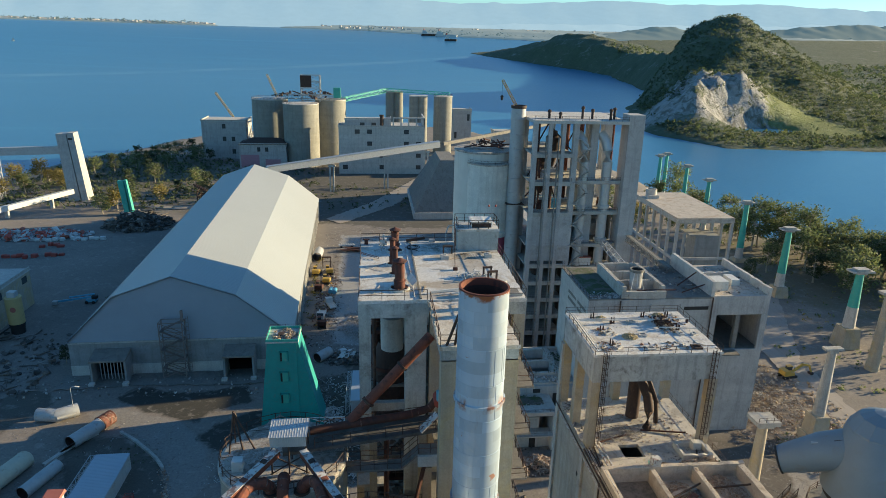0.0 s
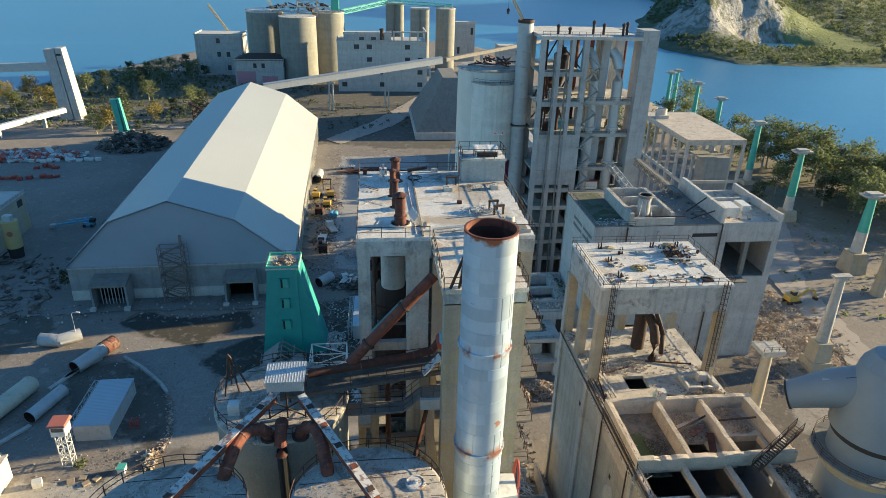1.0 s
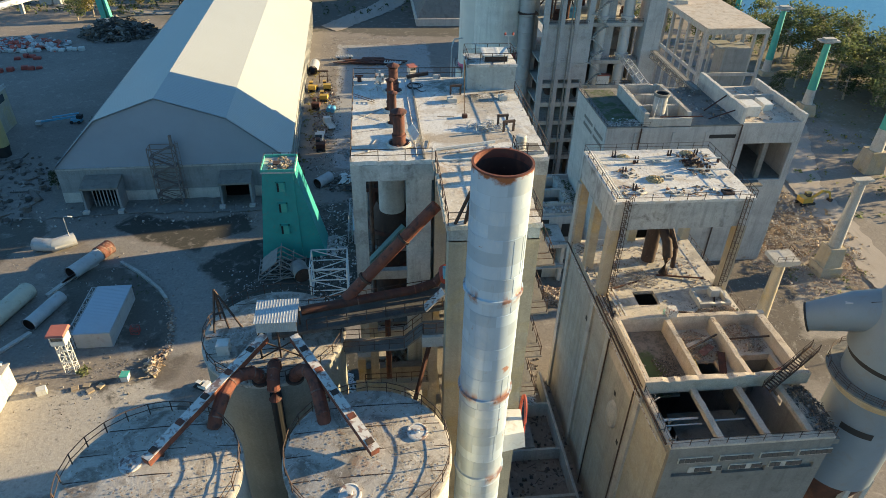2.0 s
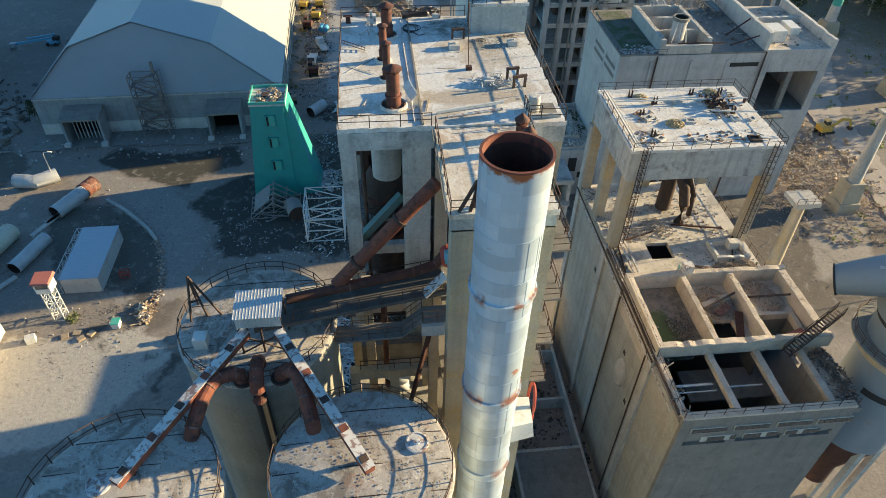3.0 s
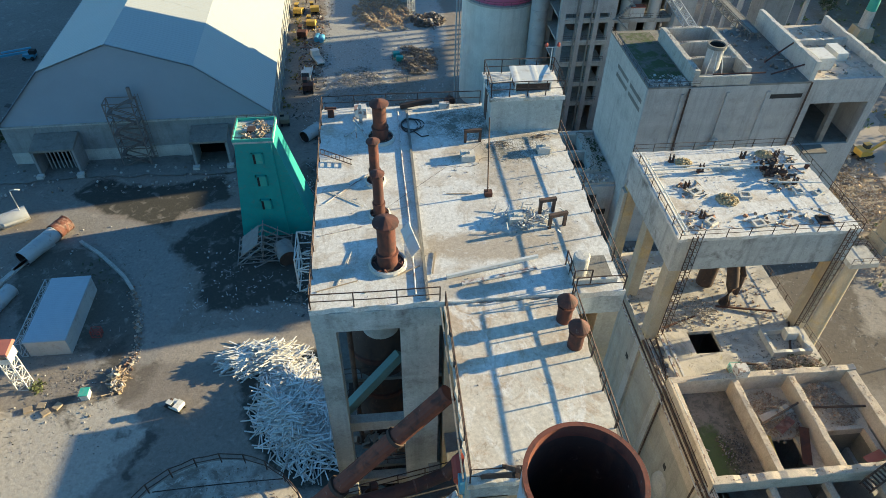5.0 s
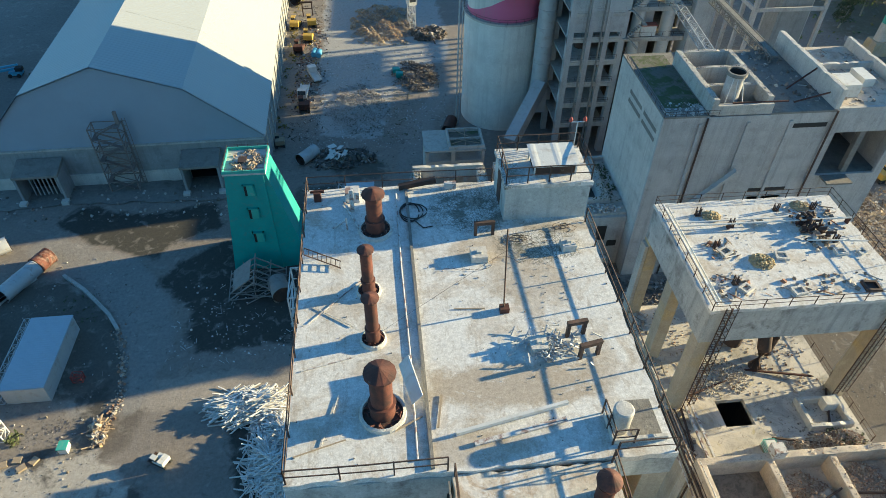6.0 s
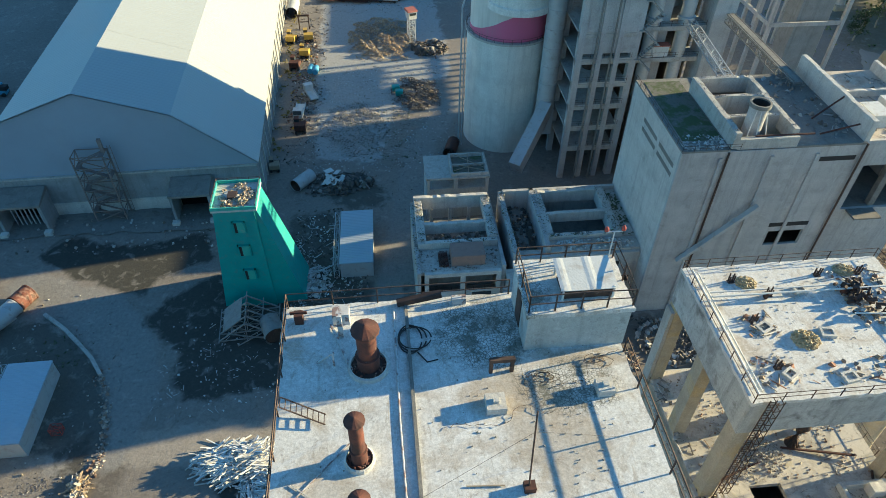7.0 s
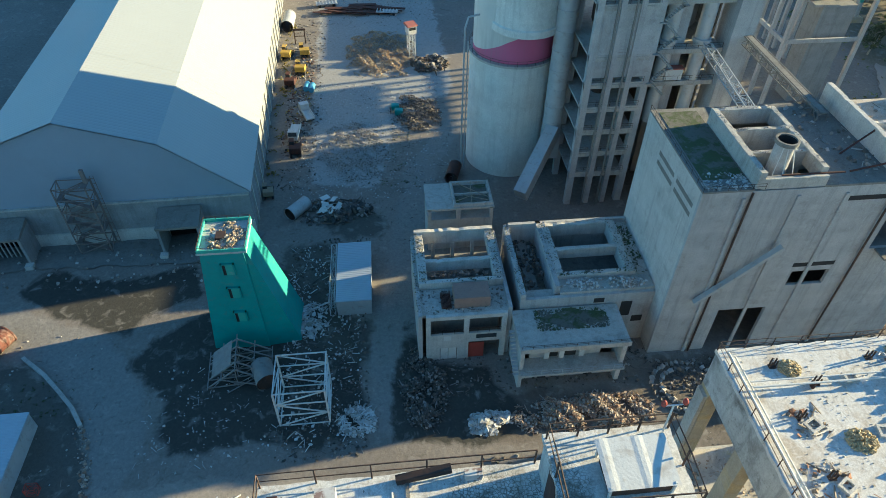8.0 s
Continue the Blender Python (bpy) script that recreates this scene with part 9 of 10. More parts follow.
strew("rubble", (46.8, 50, 53, 60), 500, (.06, .28), "rubble_dark", "dark broken fittings on the corner roof", 30.6, long=.3, heap=.8)
strew("rubble", (30.2, 31.6, 53, 92), 200, (.08, .4), "rubble_grey", "crumbs and broken pipe along the edge", 30.9, long=.4)
solo("water_cube", MB().box(37.2, 38.3, 71.2, 72.3, 32.4, 33.5), "white_flake", "white plastic tank cube in a cage", "tank")
strew("rubble", (40.5, 48.2, 72.0, 74.4), 1500, (.03, .16), "rubble_brick", "bank of brown earth and roots along the deck edge", 30.82, long=.25, heap=1.0)
strew("rubble", (33, 40, 79, 84), 900, (.03, .14), "rubble_grey", "crumbled plaster below the crown storey", 30.82, long=.15, heap=.5)
strew("weeds", (44.5, 48.2, 72.6, 74.6), 220, (.06, .25), "moss", "weeds rooted in the earth bank", 31.1, flat=.9, category="weeds")
for area, z_ in (((XL, 50, 60.5, 61.1), 32.36), ((XL, 50, 71.4, 71.9), 32.36), ((36.9, 37.4, 61.5, 71), 32.16), ((42.9, 43.4, 61.5, 71), 32.16), ((49.3, 50, 61.5, 71), 32.16)):
    strew("rubble", area, 110, (.02, .11), "rubble_brick", "crumbled concrete on the pit wall top", z_, flat=.6, long=.15)
for area, n_ in (((31.8, 34.8, 79.4, 82.2), 60), ((32.8, 35.6, 84.2, 86.6), 60), ((43.2, 45.4, 84.6, 86.4), 40), ((36, 47, 79.2, 81.5), 50), ((42.5, 47.5, 86.8, 91.4), 90)):
    strew("scrap", area, n_, (.08, .4), "scrap_mix", "broken boards and rusted sheet on the crown roof", 45.62, flat=.6, long=.35, category="scrap")
# grey block roof
strew("rubble", (54.8, 62.5, 127.8, 141.8), 420, (.08, .4), "rubble_grey", "rubble in the roofless rooms", 30.4, long=.1, heap=1.4)
for area, z_ in (((53.7, 54.4, 127, 143), 36.56), ((62.8, 63.4, 127.6, 143), 36.36), ((54.6, 62.6, 142.3, 142.9), 36.56), ((54.6, 62.6, 131.7, 132.2), 36.16), ((54.6, 62.6, 137.1, 137.6), 36.36)):
    strew("rubble", area, 110, (.03, .16), "rubble_grey", "crumbled concrete and dry weeds on the wall top", z_, flat=.6, long=.2)
strew("rubble", (67, 88, 127.5, 146), 300, (.1, .6), "rubble_grey", "crumbs on the wing roof", 34.0, long=.2)
strew("rubble", (47, 53.4, 127, 130.5), 260, (.06, .35), "litter", "heap of broken sheet on the roof corner", 33.9, long=.3)
for p, q in (((57, 127.2, 35.6), (66, 127.3, 35.5)), ((68.2, 129, 34.2), (72.5, 127.5, 36.6)), ((69, 133, 34.3), (74, 134.5, 37))):
    solo("steel_pipe", MB().tube([p, q], .14, 8), "rust", "loose rusted pipe on the block roof", "pipe", group="loose roof pipes")
solo("fallen_chute", MB().beam((50.8, 126.0, 12.6), (60.6, 125.4, 24.0), .9, .5), "grey_steel", "grey chute leaning on the block wall", "chute")
# low ruins
strew("rubble", (31.4, 46, 130.6, 133.3), 520, (.08, .4), "litter", "broken slabs on the annex roof", 12.0, heap=.7)
strew("rubble", (9.2, 22.4, 135.4, 146), 220, (.15, .7), "rubble_grey", "rubble on the open upper floor", 6.3, heap=.6)
strew("rubble", (9.2, 22.4, 129.1, 134.2), 300, (.06, .35), "rubble_grey", "crumbs on the workshop roof", 10.6, long=.2)
strew("weeds", (9.2, 22.4, 134.6, 135.2), 160, (.06, .3), "moss", "weeds along the broken roof beam", 11.9, flat=.9, category="weeds")
strew("weeds", (31.2, 42.4, 133.4, 134.1), 160, (.06, .3), "moss", "weeds along the bare roof beam", 12.9, flat=.9, category="weeds")
strew("weeds", (44.1, 46.2, 133.6, 146), 260, (.08, .4), "moss", "weeds on the annex roof edge", 12.2, flat=.9, category="weeds")
for p_, q_ in (((39.2, 74.2, 30.9), (44.6, 72.9, 31.0)), ((33.0, 79.6, 30.9), (37.4, 81.0, 31.0)), ((40, 82.2, 30.9), (46.4, 80.6, 31.2)), ((44.8, 73.4, 30.9), (47.2, 79.0, 31.1)), ((31.0, 73.0, 30.9), (31.4, 78.0, 31.2)), ((37.9, 66.5, 31.2), (42.4, 68.2, 31.9)), ((43.8, 68.0, 31.2), (48.6, 67.0, 32.3))):
    solo("loose_beam", MB().beam(p_, q_, .16, .2), random.choice(("rust", "rust_dark", "rail")), "rusted steel beam lying loose on the deck", "beam", group="loose deck beams")
strew("rubble", (25.6, 30, 131, 146), 200, (.15, .7), "rubble_dark", "rubble in the open corridor", 9.2)
strew("weeds", (26.5, 38, 125, 129.2), 900, (.1, .35), "moss", "weeds growing on the annex roof", 9.62, flat=.9, category="weeds")
for area, z_ in (((9.1, 10.4, 135.2, 146.4), 12.2), ((21.2, 22.8, 135.2, 146.8), 12.4), ((42.4, 44.2, 133.2, 146.4), 13.0), ((30.2, 32.2, 133.6, 146.4), 13.0), ((24.4, 25.6, 130.4, 146.6), 12.6), ((8.3, 9.2, 128.6, 147), 11.0)):
    strew("rubble", area, 260, (.04, .2), "rubble_weed", "crumbled concrete and weeds along the wall top", z_, flat=.6, long=.25)
strew("rubble", (9.2, 46, 121, 129), 500, (.08, .4), "rubble_dark", "rubble along the foot of the ruins", .02, long=.2)
strew("rubble", (52, 74, 112, 126), 900, (.08, .4), "rubble_dark", "dark rubble before the block", .02, long=.2, heap=.6)
ring_pit = MB()
for r_ in (4.6, 3.4):
    for i in range(40):
        a = i * math.tau / 40
        chunk(ring_pit, (50.5 + r_ * 1.2 * math.cos(a), 119.4 + r_ * math.sin(a), .15), random.uniform(.3, .8))
tagged(solo("ring_footing", ring_pit, "rubble_grey", "broken round concrete footing in the earth", "footing"), kind="stuff")
M["scrap_mix"] = mixed("parked_scrap_mix", [(0.40, 0.27, 0.06), (0.13, 0.08, 0.06), (0.42, 0.42, 0.40), (0.08, 0.075, 0.07), (0.20, 0.10, 0.07), (0.15, 0.14, 0.13)])
strew("scrap", (-18.5, -12.5, 190, 244), 480, (.12, .6), "scrap_mix", "painted machine parts heaped along the parked machines", .0, long=.35, category="scrap")
# low ruins in the lane
lane = thing("lane_ruin", (23, 62, 0), "low roofless concrete ruin in the lane", "building")
part("wall", MB().box(18.2, 18.6, 50, 92, 0, 3.4).box(28.0, 28.4, 50, 92, 0, 3.0).box(18.6, 28, 57.6, 58, 0, 2.8).box(18.6, 28, 66.6, 67, 0, 3.2).box(18.6, 28, 75.6, 76, 0, 2.4).box(18.6, 28, 84.4, 84.8, 0, 3.0), "concrete", lane)
part("roof_slab", MB().box(18.6, 28, 58, 66.6, 2.8, 3.1).box(18.6, 24, 76, 84.4, 2.4, 2.7), "concrete_dark", lane)
strew("pipes", (18, 26, 84, 98), 420, (.3, .8), "stick", "tangle of pale pipes in the lane", 3.0, long=.9, heap=1.0, category="pipes")
# yard
strew("rubble", (-14, 0, 112, 160), 1500, (.06, .4), "rubble_dark", "dark rubble strewn over the yard", .05, long=.2)
strew("rubble", (-14, -1, 114, 158), 700, (.06, .45), "litter", "pale litter and broken boards on the yard", .1, flat=.7, long=.3)
strew("rubble", (-22.2, -16.6, 134, 140), 300, (.06, .4), "rubble_tan", "broken concrete on the teal tower's roof", 22.36, long=.2, heap=.5)
strew("rubble", (-34, -12, 112, 132), 260, (.06, .3), "litter", "white litter on the dark soil", .05, flat=.7, long=.3)
strew("rubble", (5, 12.6, 115, 131), 1500, (.08, .45), "rubble_dark", "heap of dark rubble before the workshop", .0, long=.2, heap=1.1)
strew("rubble", (22, 44, 113.0, 119.6), 2600, (.08, .45), "rubble_brick", "heap of earth and timber rubble by the annex", .0, long=.3, heap=1.5)
strew("rubble", (15, 21.5, 113.6, 118), 520, (.12, .8), "litter", "heap of crumpled white sheets", .0, flat=.9, heap=1.0)
strew("rubble", (-5, 1, 115.5, 120.5), 520, (.12, .6), "litter", "heap of white broken boards", .0, flat=.8, long=.2, heap=.9)
strew("rubble", (-12.5, -6.5, 135, 143), 420, (.12, .7), "litter", "heap of torn white sheet by the shed", .0, flat=.8, long=.2, heap=.8)
strew("rubble", (-13, 2, 164, 172), 420, (.2, .9), "rubble_dark", "dark scrap heap beside the yard road", .0, long=.2, heap=1.2)
strew("rubble", (-10, 6, 178, 202), 4200, (.04, .2), "rubble_grey", "grey rubble field of the demolished hall", .0, heap=1.0)
strew("rubble", (-4, 16, 224, 252), 7500, (.07, .34), "rubble_tan", "tan mounds of timber and stone rubble", .0, long=.25, heap=2.2)
strew("rubble", (7, 20, 197, 214), 1700, (.08, .42), "rubble_dark", "dry brush and rubble mound", .0, long=.4, heap=1.1)
strew("rubble", (14, 24, 226, 234), 400, (.2, 1.2), "rubble_dark", "dark scrap heap near the booth", .0, long=.3, heap=1.6)
strew("rubble", (-20, 24, 256, 302), 1500, (.08, .34), "rubble_grey", "rubble beyond the heaps", .0, long=.2)
strew("rubble", (-19, -10, 176, 262), 700, (.08, .4), "rubble_dark", "scrap strewn along the parked machines", .0, long=.3)
strew("rubble", (82, 114, 108, 150), 7000, (.06, .24), "rubble_brick", "demolition rubble with brick and plaster", .0, long=.15, heap=1.6)
strew("rubble", (50, 94, 94, 126), 2000, (.04, .15), "rubble_grey", "broken ground with scattered stone", .0, long=.15)
strew("rubble", (86, 108, 126, 148), 2000, (.06, .3), "rubble_grey", "pale broken concrete in the demolition heap", .6, heap=2.0)
strew("rubble", (46, 62, 114, 125), 700, (.1, .5), "rubble_dark", "dark rubble by the block's gate", .0, long=.2)
strew("rubble", (16, 30, 48, 110), 1500, (.1, .5), "rubble_dark", "rubble in the lane between mill and block", .0, long=.2)
strew("rubble", (-80, -40, 92, 140), 420, (.06, .3), "rubble_grey", "stones and litter round the store", .05, long=.2)
strew("rubble", (-100, -20, 150, 162), 260, (.1, .5), "rubble_grey", "stones along the apron", .28)
strew("scrap", (-122, -92, 296, 322), 1300, (.4, 1.6), "rubble_dark", "dark mound of scrap metal", .0, long=.3, heap=5.0, category="scrap")
strew("scrap", (-165, -122, 284, 300), 700, (.5, 2.0), "scrap_red", "rows of red and white scrap bundles", .0, long=.2, heap=1.4, category="scrap")
strew("scrap", (-112, -84, 150, 190), 300, (.3, 1.4), "rubble_dark", "scrap by the yard office", .0, long=.4, category="scrap")
strew("rubble", (-16, 20, 172, 222), 2200, (.06, .26), "litter", "pale crumbs over the chalky ground", .02, flat=.5, long=.1)
strew("rubble", (-2, 22, 158, 226), 900, (.05, .22), "rubble_dark", "dark crumbs beside the yard road", .02, long=.2)
strew("weeds", (-4, 12, 176, 200), 500, (.1, .4), "moss", "low weeds on the chalky ground", .02, flat=.9, category="weeds")
strew("rubble", (-56, -40, 88, 106), 420, (.03, .15), "rubble_dark", "dark litter along the tan road", .02, long=.3)
strew("rubble", (90, 118, 120, 160), 1100, (.1, .6), "rubble_tan", "orange earth and timber in the demolition rubble", .0, long=.3, heap=1.4)
sticks = MB()
for cx, cy, rx, ry, n, aim, stray, top in ((-18.4, 103.4, 7.0, 3.6, 1000, 12, 24, 2.6), (-11.6, 92.5, 7.4, 10.5, 2300, 120, 50, 3.6)):
    for i in range(n):
        u, v = random.gauss(0, .42), random.gauss(0, .42)
        if u * u + v * v > 1.1:
            continue
        x, y = cx + u * rx - v * ry * .22, cy + v * ry
        h = top * max(0, 1 - u * u - v * v) * (.75 + .25 * math.sin(x * 1.1 + y * .8)) * random.uniform(.55, 1)
        sticks.turned((x, y, .12 + h), (random.uniform(1.6, 4.4), .15, .15), (0, random.uniform(-14, 14), random.gauss(aim, stray)))
tagged(solo("pipe_heap", sticks, "stick", "great heap of white stripped pipes and laths", "pipes"), kind="stuff")


# ---- machines, pipes and fittings in the yard ----
def digger(x, y, turn, mat="yellow", label="yellow tracked excavator with its arm stretched out", arm=True, s=1.0):
    e = thing("excavator" if arm else "loader", (x, y, 0), label, "excavator" if arm else "loader")
    def go(mb):
        return mb.rot(x, y, turn)
    b = lambda x0, x1, y0, y1, z0, z1: MB().box(x + x0 * s, x + x1 * s, y + y0 * s, y + y1 * s, z0 * s, z1 * s)
    for yy in (-1.3, .8):
        tr = MB().rings([[(x + q * s, y + w * s, z * s) for q, z in ((-2, .1), (2, .1), (2.3, .5), (2, .9), (-2, .9), (-2.3, .5))] for w in (yy, yy + .5)])
        part("track", go(tr), "black", e)
    part("body", go(b(-1.9, 1.2, -1.3, 1.3, 1.0, 1.9).rings([[(x + p * s, y + w * s, z * s) for p, z in ((-2.0, 1.9), (-.2, 1.9), (-.4, 2.5), (-1.9, 2.4))] for w in (-1.3, 1.3)])), mat, e)
    part("cab", go(b(.1, 1.5, .2, 1.3, 1.9, 3.0)), "glass", e, "glazed cab")
    part("cab_roof", go(b(0, 1.6, .15, 1.35, 3.0, 3.12)), mat, e)
    if arm:
        part("boom", go(MB().beam((x + 1.1 * s, y - .2, 1.6 * s), (x + 4.2 * s, y - .2, 3.6 * s), .45, .6).beam((x + 4.2 * s, y - .2, 3.6 * s), (x + 6.6 * s, y - .2, 3.0 * s), .4, .5)), mat, e)
        part("stick", go(MB().beam((x + 6.5 * s, y - .2, 3.1 * s), (x + 7.6 * s, y - .2, .8 * s), .35, .4)), mat, e)
        part("bucket", go(MB().rings([[(x + p * s, y + w, z * s) for p, z in ((7.0, .9), (8.0, .9), (7.8, .1), (7.2, .2))] for w in (-.8, .5)])), "rust_dark", e)
    else:
        part("bucket", go(MB().rings([[(x + p * s, y + w * s, z * s) for p, z in ((2.2, .2), (3.2, .2), (2.7, 1.0), (2.3, 1.0))] for w in (-1.3, 1.3)])), "rust_dark", e)
    return e


digger(113.5, 150.5, 8)
digger(-20.3, 238, 80, label="yellow loader parked by the shed wall", arm=False)
digger(-15.5, 239, 95, label="yellow loader with raised rusted bucket", arm=False)
digger(-16, 229, 85, label="worn yellow roller parked in line", arm=False)
digger(-18.2, 222, 80, "rust", "stripped rust-brown machine hulk", False)
digger(-15.2, 190.5, 92, "rust", "rusty red tractor with a green bonnet", False)
digger(-20.0, 175.2, 95, "wood", "dusty brown forklift by the shed wall", False, .8)
# unclear white and dark object, given the loader's shape
digger(-30.6, 95.4, 150, "white_steel", "unclear small white and dark object, shaped as a loader", False, .6)
digger(95, 60, 20, "yellow", "yellow machine near the lane", False)


def lorry(x, y, turn, label):
    v = thing("lorry", (x, y, 0), label, "lorry")
    g = lambda mb: mb.rot(x, y, turn)
    part("cab", g(MB().rings([[(x - 1.1, y + 1.2, z0), (x + 1.1, y + 1.2, z0), (x + 1.1, y + d, z0), (x - 1.1, y + d, z0)] for z0, d in ((.7, 3.2), (1.7, 3.2), (2.7, 2.8))])), "white_steel", v)
    part("windscreen", g(MB().rings([[(x - 1.0, y + 3.22, 1.75), (x + 1.0, y + 3.22, 1.75), (x + .95, y + 2.86, 2.6), (x - .95, y + 2.86, 2.6)], [(x - 1.0, y + 3.18, 1.75), (x + 1.0, y + 3.18, 1.75), (x + .95, y + 2.82, 2.6), (x - .95, y + 2.82, 2.6)]])), "glass", v)
    part("bed", g(MB().box(x - 1.1, x + 1.1, y - 3.2, y + 1.1, .8, 1.1).box(x - 1.1, x - 1.0, y - 3.2, y + 1.1, 1.1, 1.6).box(x + 1.0, x + 1.1, y - 3.2, y + 1.1, 1.1, 1.6)), "white_steel", v)
    for dx in (-1.0, .8):
        for dy in (-2.2, 2.2):
            part("wheel", g(MB().cyl((x + dx, y + dy, .45), (x + dx + .25, y + dy, .45), .45, n=14)), "black", v)
    return v


lorry(-15.8, 197.8, 175, "white flatbed lorry parked among scrap")
lorry(-13.4, 206.2, 20, "stripped white lorry hulk among scrap")
for x, y in ((-14.2, 219.5), (-12.8, 218.8)):
    solo("gas_tank", MB().cyl((x, y - 1.5, .9), (x + .3, y + 1.5, .9), .75, n=16), "blue", "pale blue steel cylinder tank lying down", "tank", smooth=True, group="blue tanks")


M["tank_cream"] = plain("cream_tank_paint", (0.50, 0.48, 0.38), 0.6, 0, 0.8, 1.1, 0.8, (0.28, 0.2, 0.14), 0.5)


def big_pipe(p, q, r, mat, label, elbow=None):
    t = thing("pipe_section", p, label, "pipe", "discarded pipe sections")
    p, q = Vector(p), Vector(q)
    pts = [p, p.lerp(q, .5), q] + ([Vector(elbow)] if elbow else [])
    mb = MB()
    mb.tube(pts, r, 20)
    mb.f = mb.f[:-2]
    part("shell", mb, mat, t, "", True)
    inn = MB().tube(pts, r * .94, 20)
    inn.f = [f[::-1] for f in inn.f[:-2]]
    part("lining", inn, "rust_dark", t, "", True)
    d = (q - p).normalized()
    for o in (p, p.lerp(q, .5), q):
        part("flange", MB().cyl(o - d * .1, o + d * .1, r * 1.06, n=20, caps=False), mat, t)
    return t


big_pipe((-64.4, 129.6, 1.5), (-61.0, 136.4, 1.5), 1.5, "grey_steel", "grey steel pipe section with a scorched end")
big_pipe((-61.0, 136.8, 1.5), (-59.6, 139.6, 1.5), 1.6, "rust_flake", "scorched rusty end piece of a pipe")
big_pipe((-76.2, 141.6, 1.5), (-71.8, 141.0, 1.5), 1.5, "grey_steel", "grey bent pipe section lying on earth", (-68.2, 143.4, 1.6))
big_pipe((-74.2, 113.0, 1.8), (-70.8, 123.8, 1.8), 1.8, "tank_cream", "long cream steel tank lying on the ground")
ct_ = thing("tank_cap", (-70.6, 124.4, 1.8), "domed cream end cap of the lying tank", "tank cap")
cap_d = Vector((3.4, 10.8, 0)).normalized()
cap_u = Vector((0, 0, 1)).cross(cap_d)
part("dome", MB().rings([[Vector((-70.8, 123.8, 1.8)) + cap_d * h_ + (cap_u * math.cos(a) + Vector((0, 0, 1)) * math.sin(a)) * r_ for a in np.linspace(0, math.tau, 21)[:-1]] for h_, r_ in ((0, 1.8), (.5, 1.7), (.9, 1.25), (1.1, .6), (1.15, .02))], False), "tank_cream", ct_, "", True)
big_pipe((-66.6, 113.5, 1.3), (-63.8, 122.0, 1.3), 1.3, "grey_steel", "grey steel pipe lying beside the kerb")
big_pipe((-14.9, 166.6, 1.4), (-11.8, 170.4, 1.4), 1.4, "grey_steel", "grey flanged pipe piece on the yard")
big_pipe((-21.3, 254, 1.8), (-21.0, 262, 1.8), 1.8, "grey_steel", "large ribbed pipe beside the shed")
big_pipe((19.0, 176.0, 1.3), (20.5, 180.5, 1.3), 1.4, "rust", "rust and white drum lying by the silo")
ws = MB()
for i in range(16):
    ws.turned((-6.8 + random.gauss(0, 1.0), 168.5 + random.gauss(0, 1.6), .6 + random.random() * 1.2), (random.uniform(1, 2.4), random.uniform(.8, 1.8), .08), (random.uniform(-35, 35), random.uniform(-35, 35), random.uniform(0, 180)))
tagged(solo("sheet_wreck", ws, "white_steel", "crumpled white sheet-metal wreck", "scrap"), kind="stuff")
rs = MB()
for i in range(40):
    rs.turned((2 + random.gauss(0, 5), 267 + random.gauss(0, 1.5), .3 + random.random()), (random.uniform(4, 10), random.uniform(.6, 1.6), .1), (random.uniform(-6, 6), random.uniform(-6, 6), random.gauss(-8, 8)))
tagged(solo("sheet_stack", rs, "rust", "stacks of rusted sheet steel", "scrap"), kind="stuff")
for x, y, t_ in ((8.4, 207.2, 8), (9.2, 204.8, -4)):
    solo("waste_bin", MB().rings([[(x + a * w, y + b * w * .75, z) for a, b in ((-1, -1), (1, -1), (1, 1), (-1, 1))] for z, w in ((.1, .8), (1.3, 1.0), (1.5, 1.0), (1.7, .8))]).rot(x, y, t_), "teal", "dark green wheeled waste bin on the rubble", "bin", group="waste bins")
pf_ = thing("portal_frame", (-17.1, 246.4, 0), "dark steel portal frame standing by the machines", "steel frame")
part("post", MB().box(-18.7, -18.4, 246.2, 246.5, 0, 4.0).box(-15.8, -15.5, 246.2, 246.5, 0, 4.0), "rail", pf_)
part("crossbar", MB().box(-18.9, -15.3, 246.15, 246.55, 4.0, 4.5).box(-18.7, -15.5, 246.25, 246.45, 2.2, 2.4), "rail", pf_)
for x, y, t_ in ((8.8, 264.8, -10), (-10.2, 272.5, 8)):
    tr_ = thing("flat_trailer", (x, y, 0), "stripped white flat trailer with a ribbed bed", "trailer", "trailers")
    part("bed", MB().box(x - 3.4, x + 3.4, y - 1.2, y + 1.2, .9, 1.05).rot(x, y, t_), "grey_steel", tr_)
    for i in range(7):
        part("rib", MB().box(x - 3.2 + i * 1.0, x - 3.0 + i * 1.0, y - 1.2, y + 1.2, 1.05, 1.35).rot(x, y, t_), "white_steel", tr_)
    for dx in (-2.4, 2.2):
        part("wheel", MB().cyl((x + dx, y - 1.1, .45), (x + dx, y + 1.1, .45), .45, n=12).rot(x, y, t_), "black", tr_)
kerb = [(-56.0, 135.0), (-51.5, 131.2), (-48.0, 127.5), (-45.3, 124.5), (-43.0, 121.0)]
kb = MB()
for (ax, ay), (bx_, by) in zip(kerb[:-1], kerb[1:]):
    kb.beam((ax, ay, .3), (bx_, by, .3), .6, .6)
tagged(solo("low_wall", kb, "concrete", "curved low concrete retaining wall", "wall"), kind="structure")
kerb = [(-43.0, 121.0), (-41.2, 117.2), (-40.2, 113), (-39.2, 108), (-39.8, 103.5)]
bank = MB()
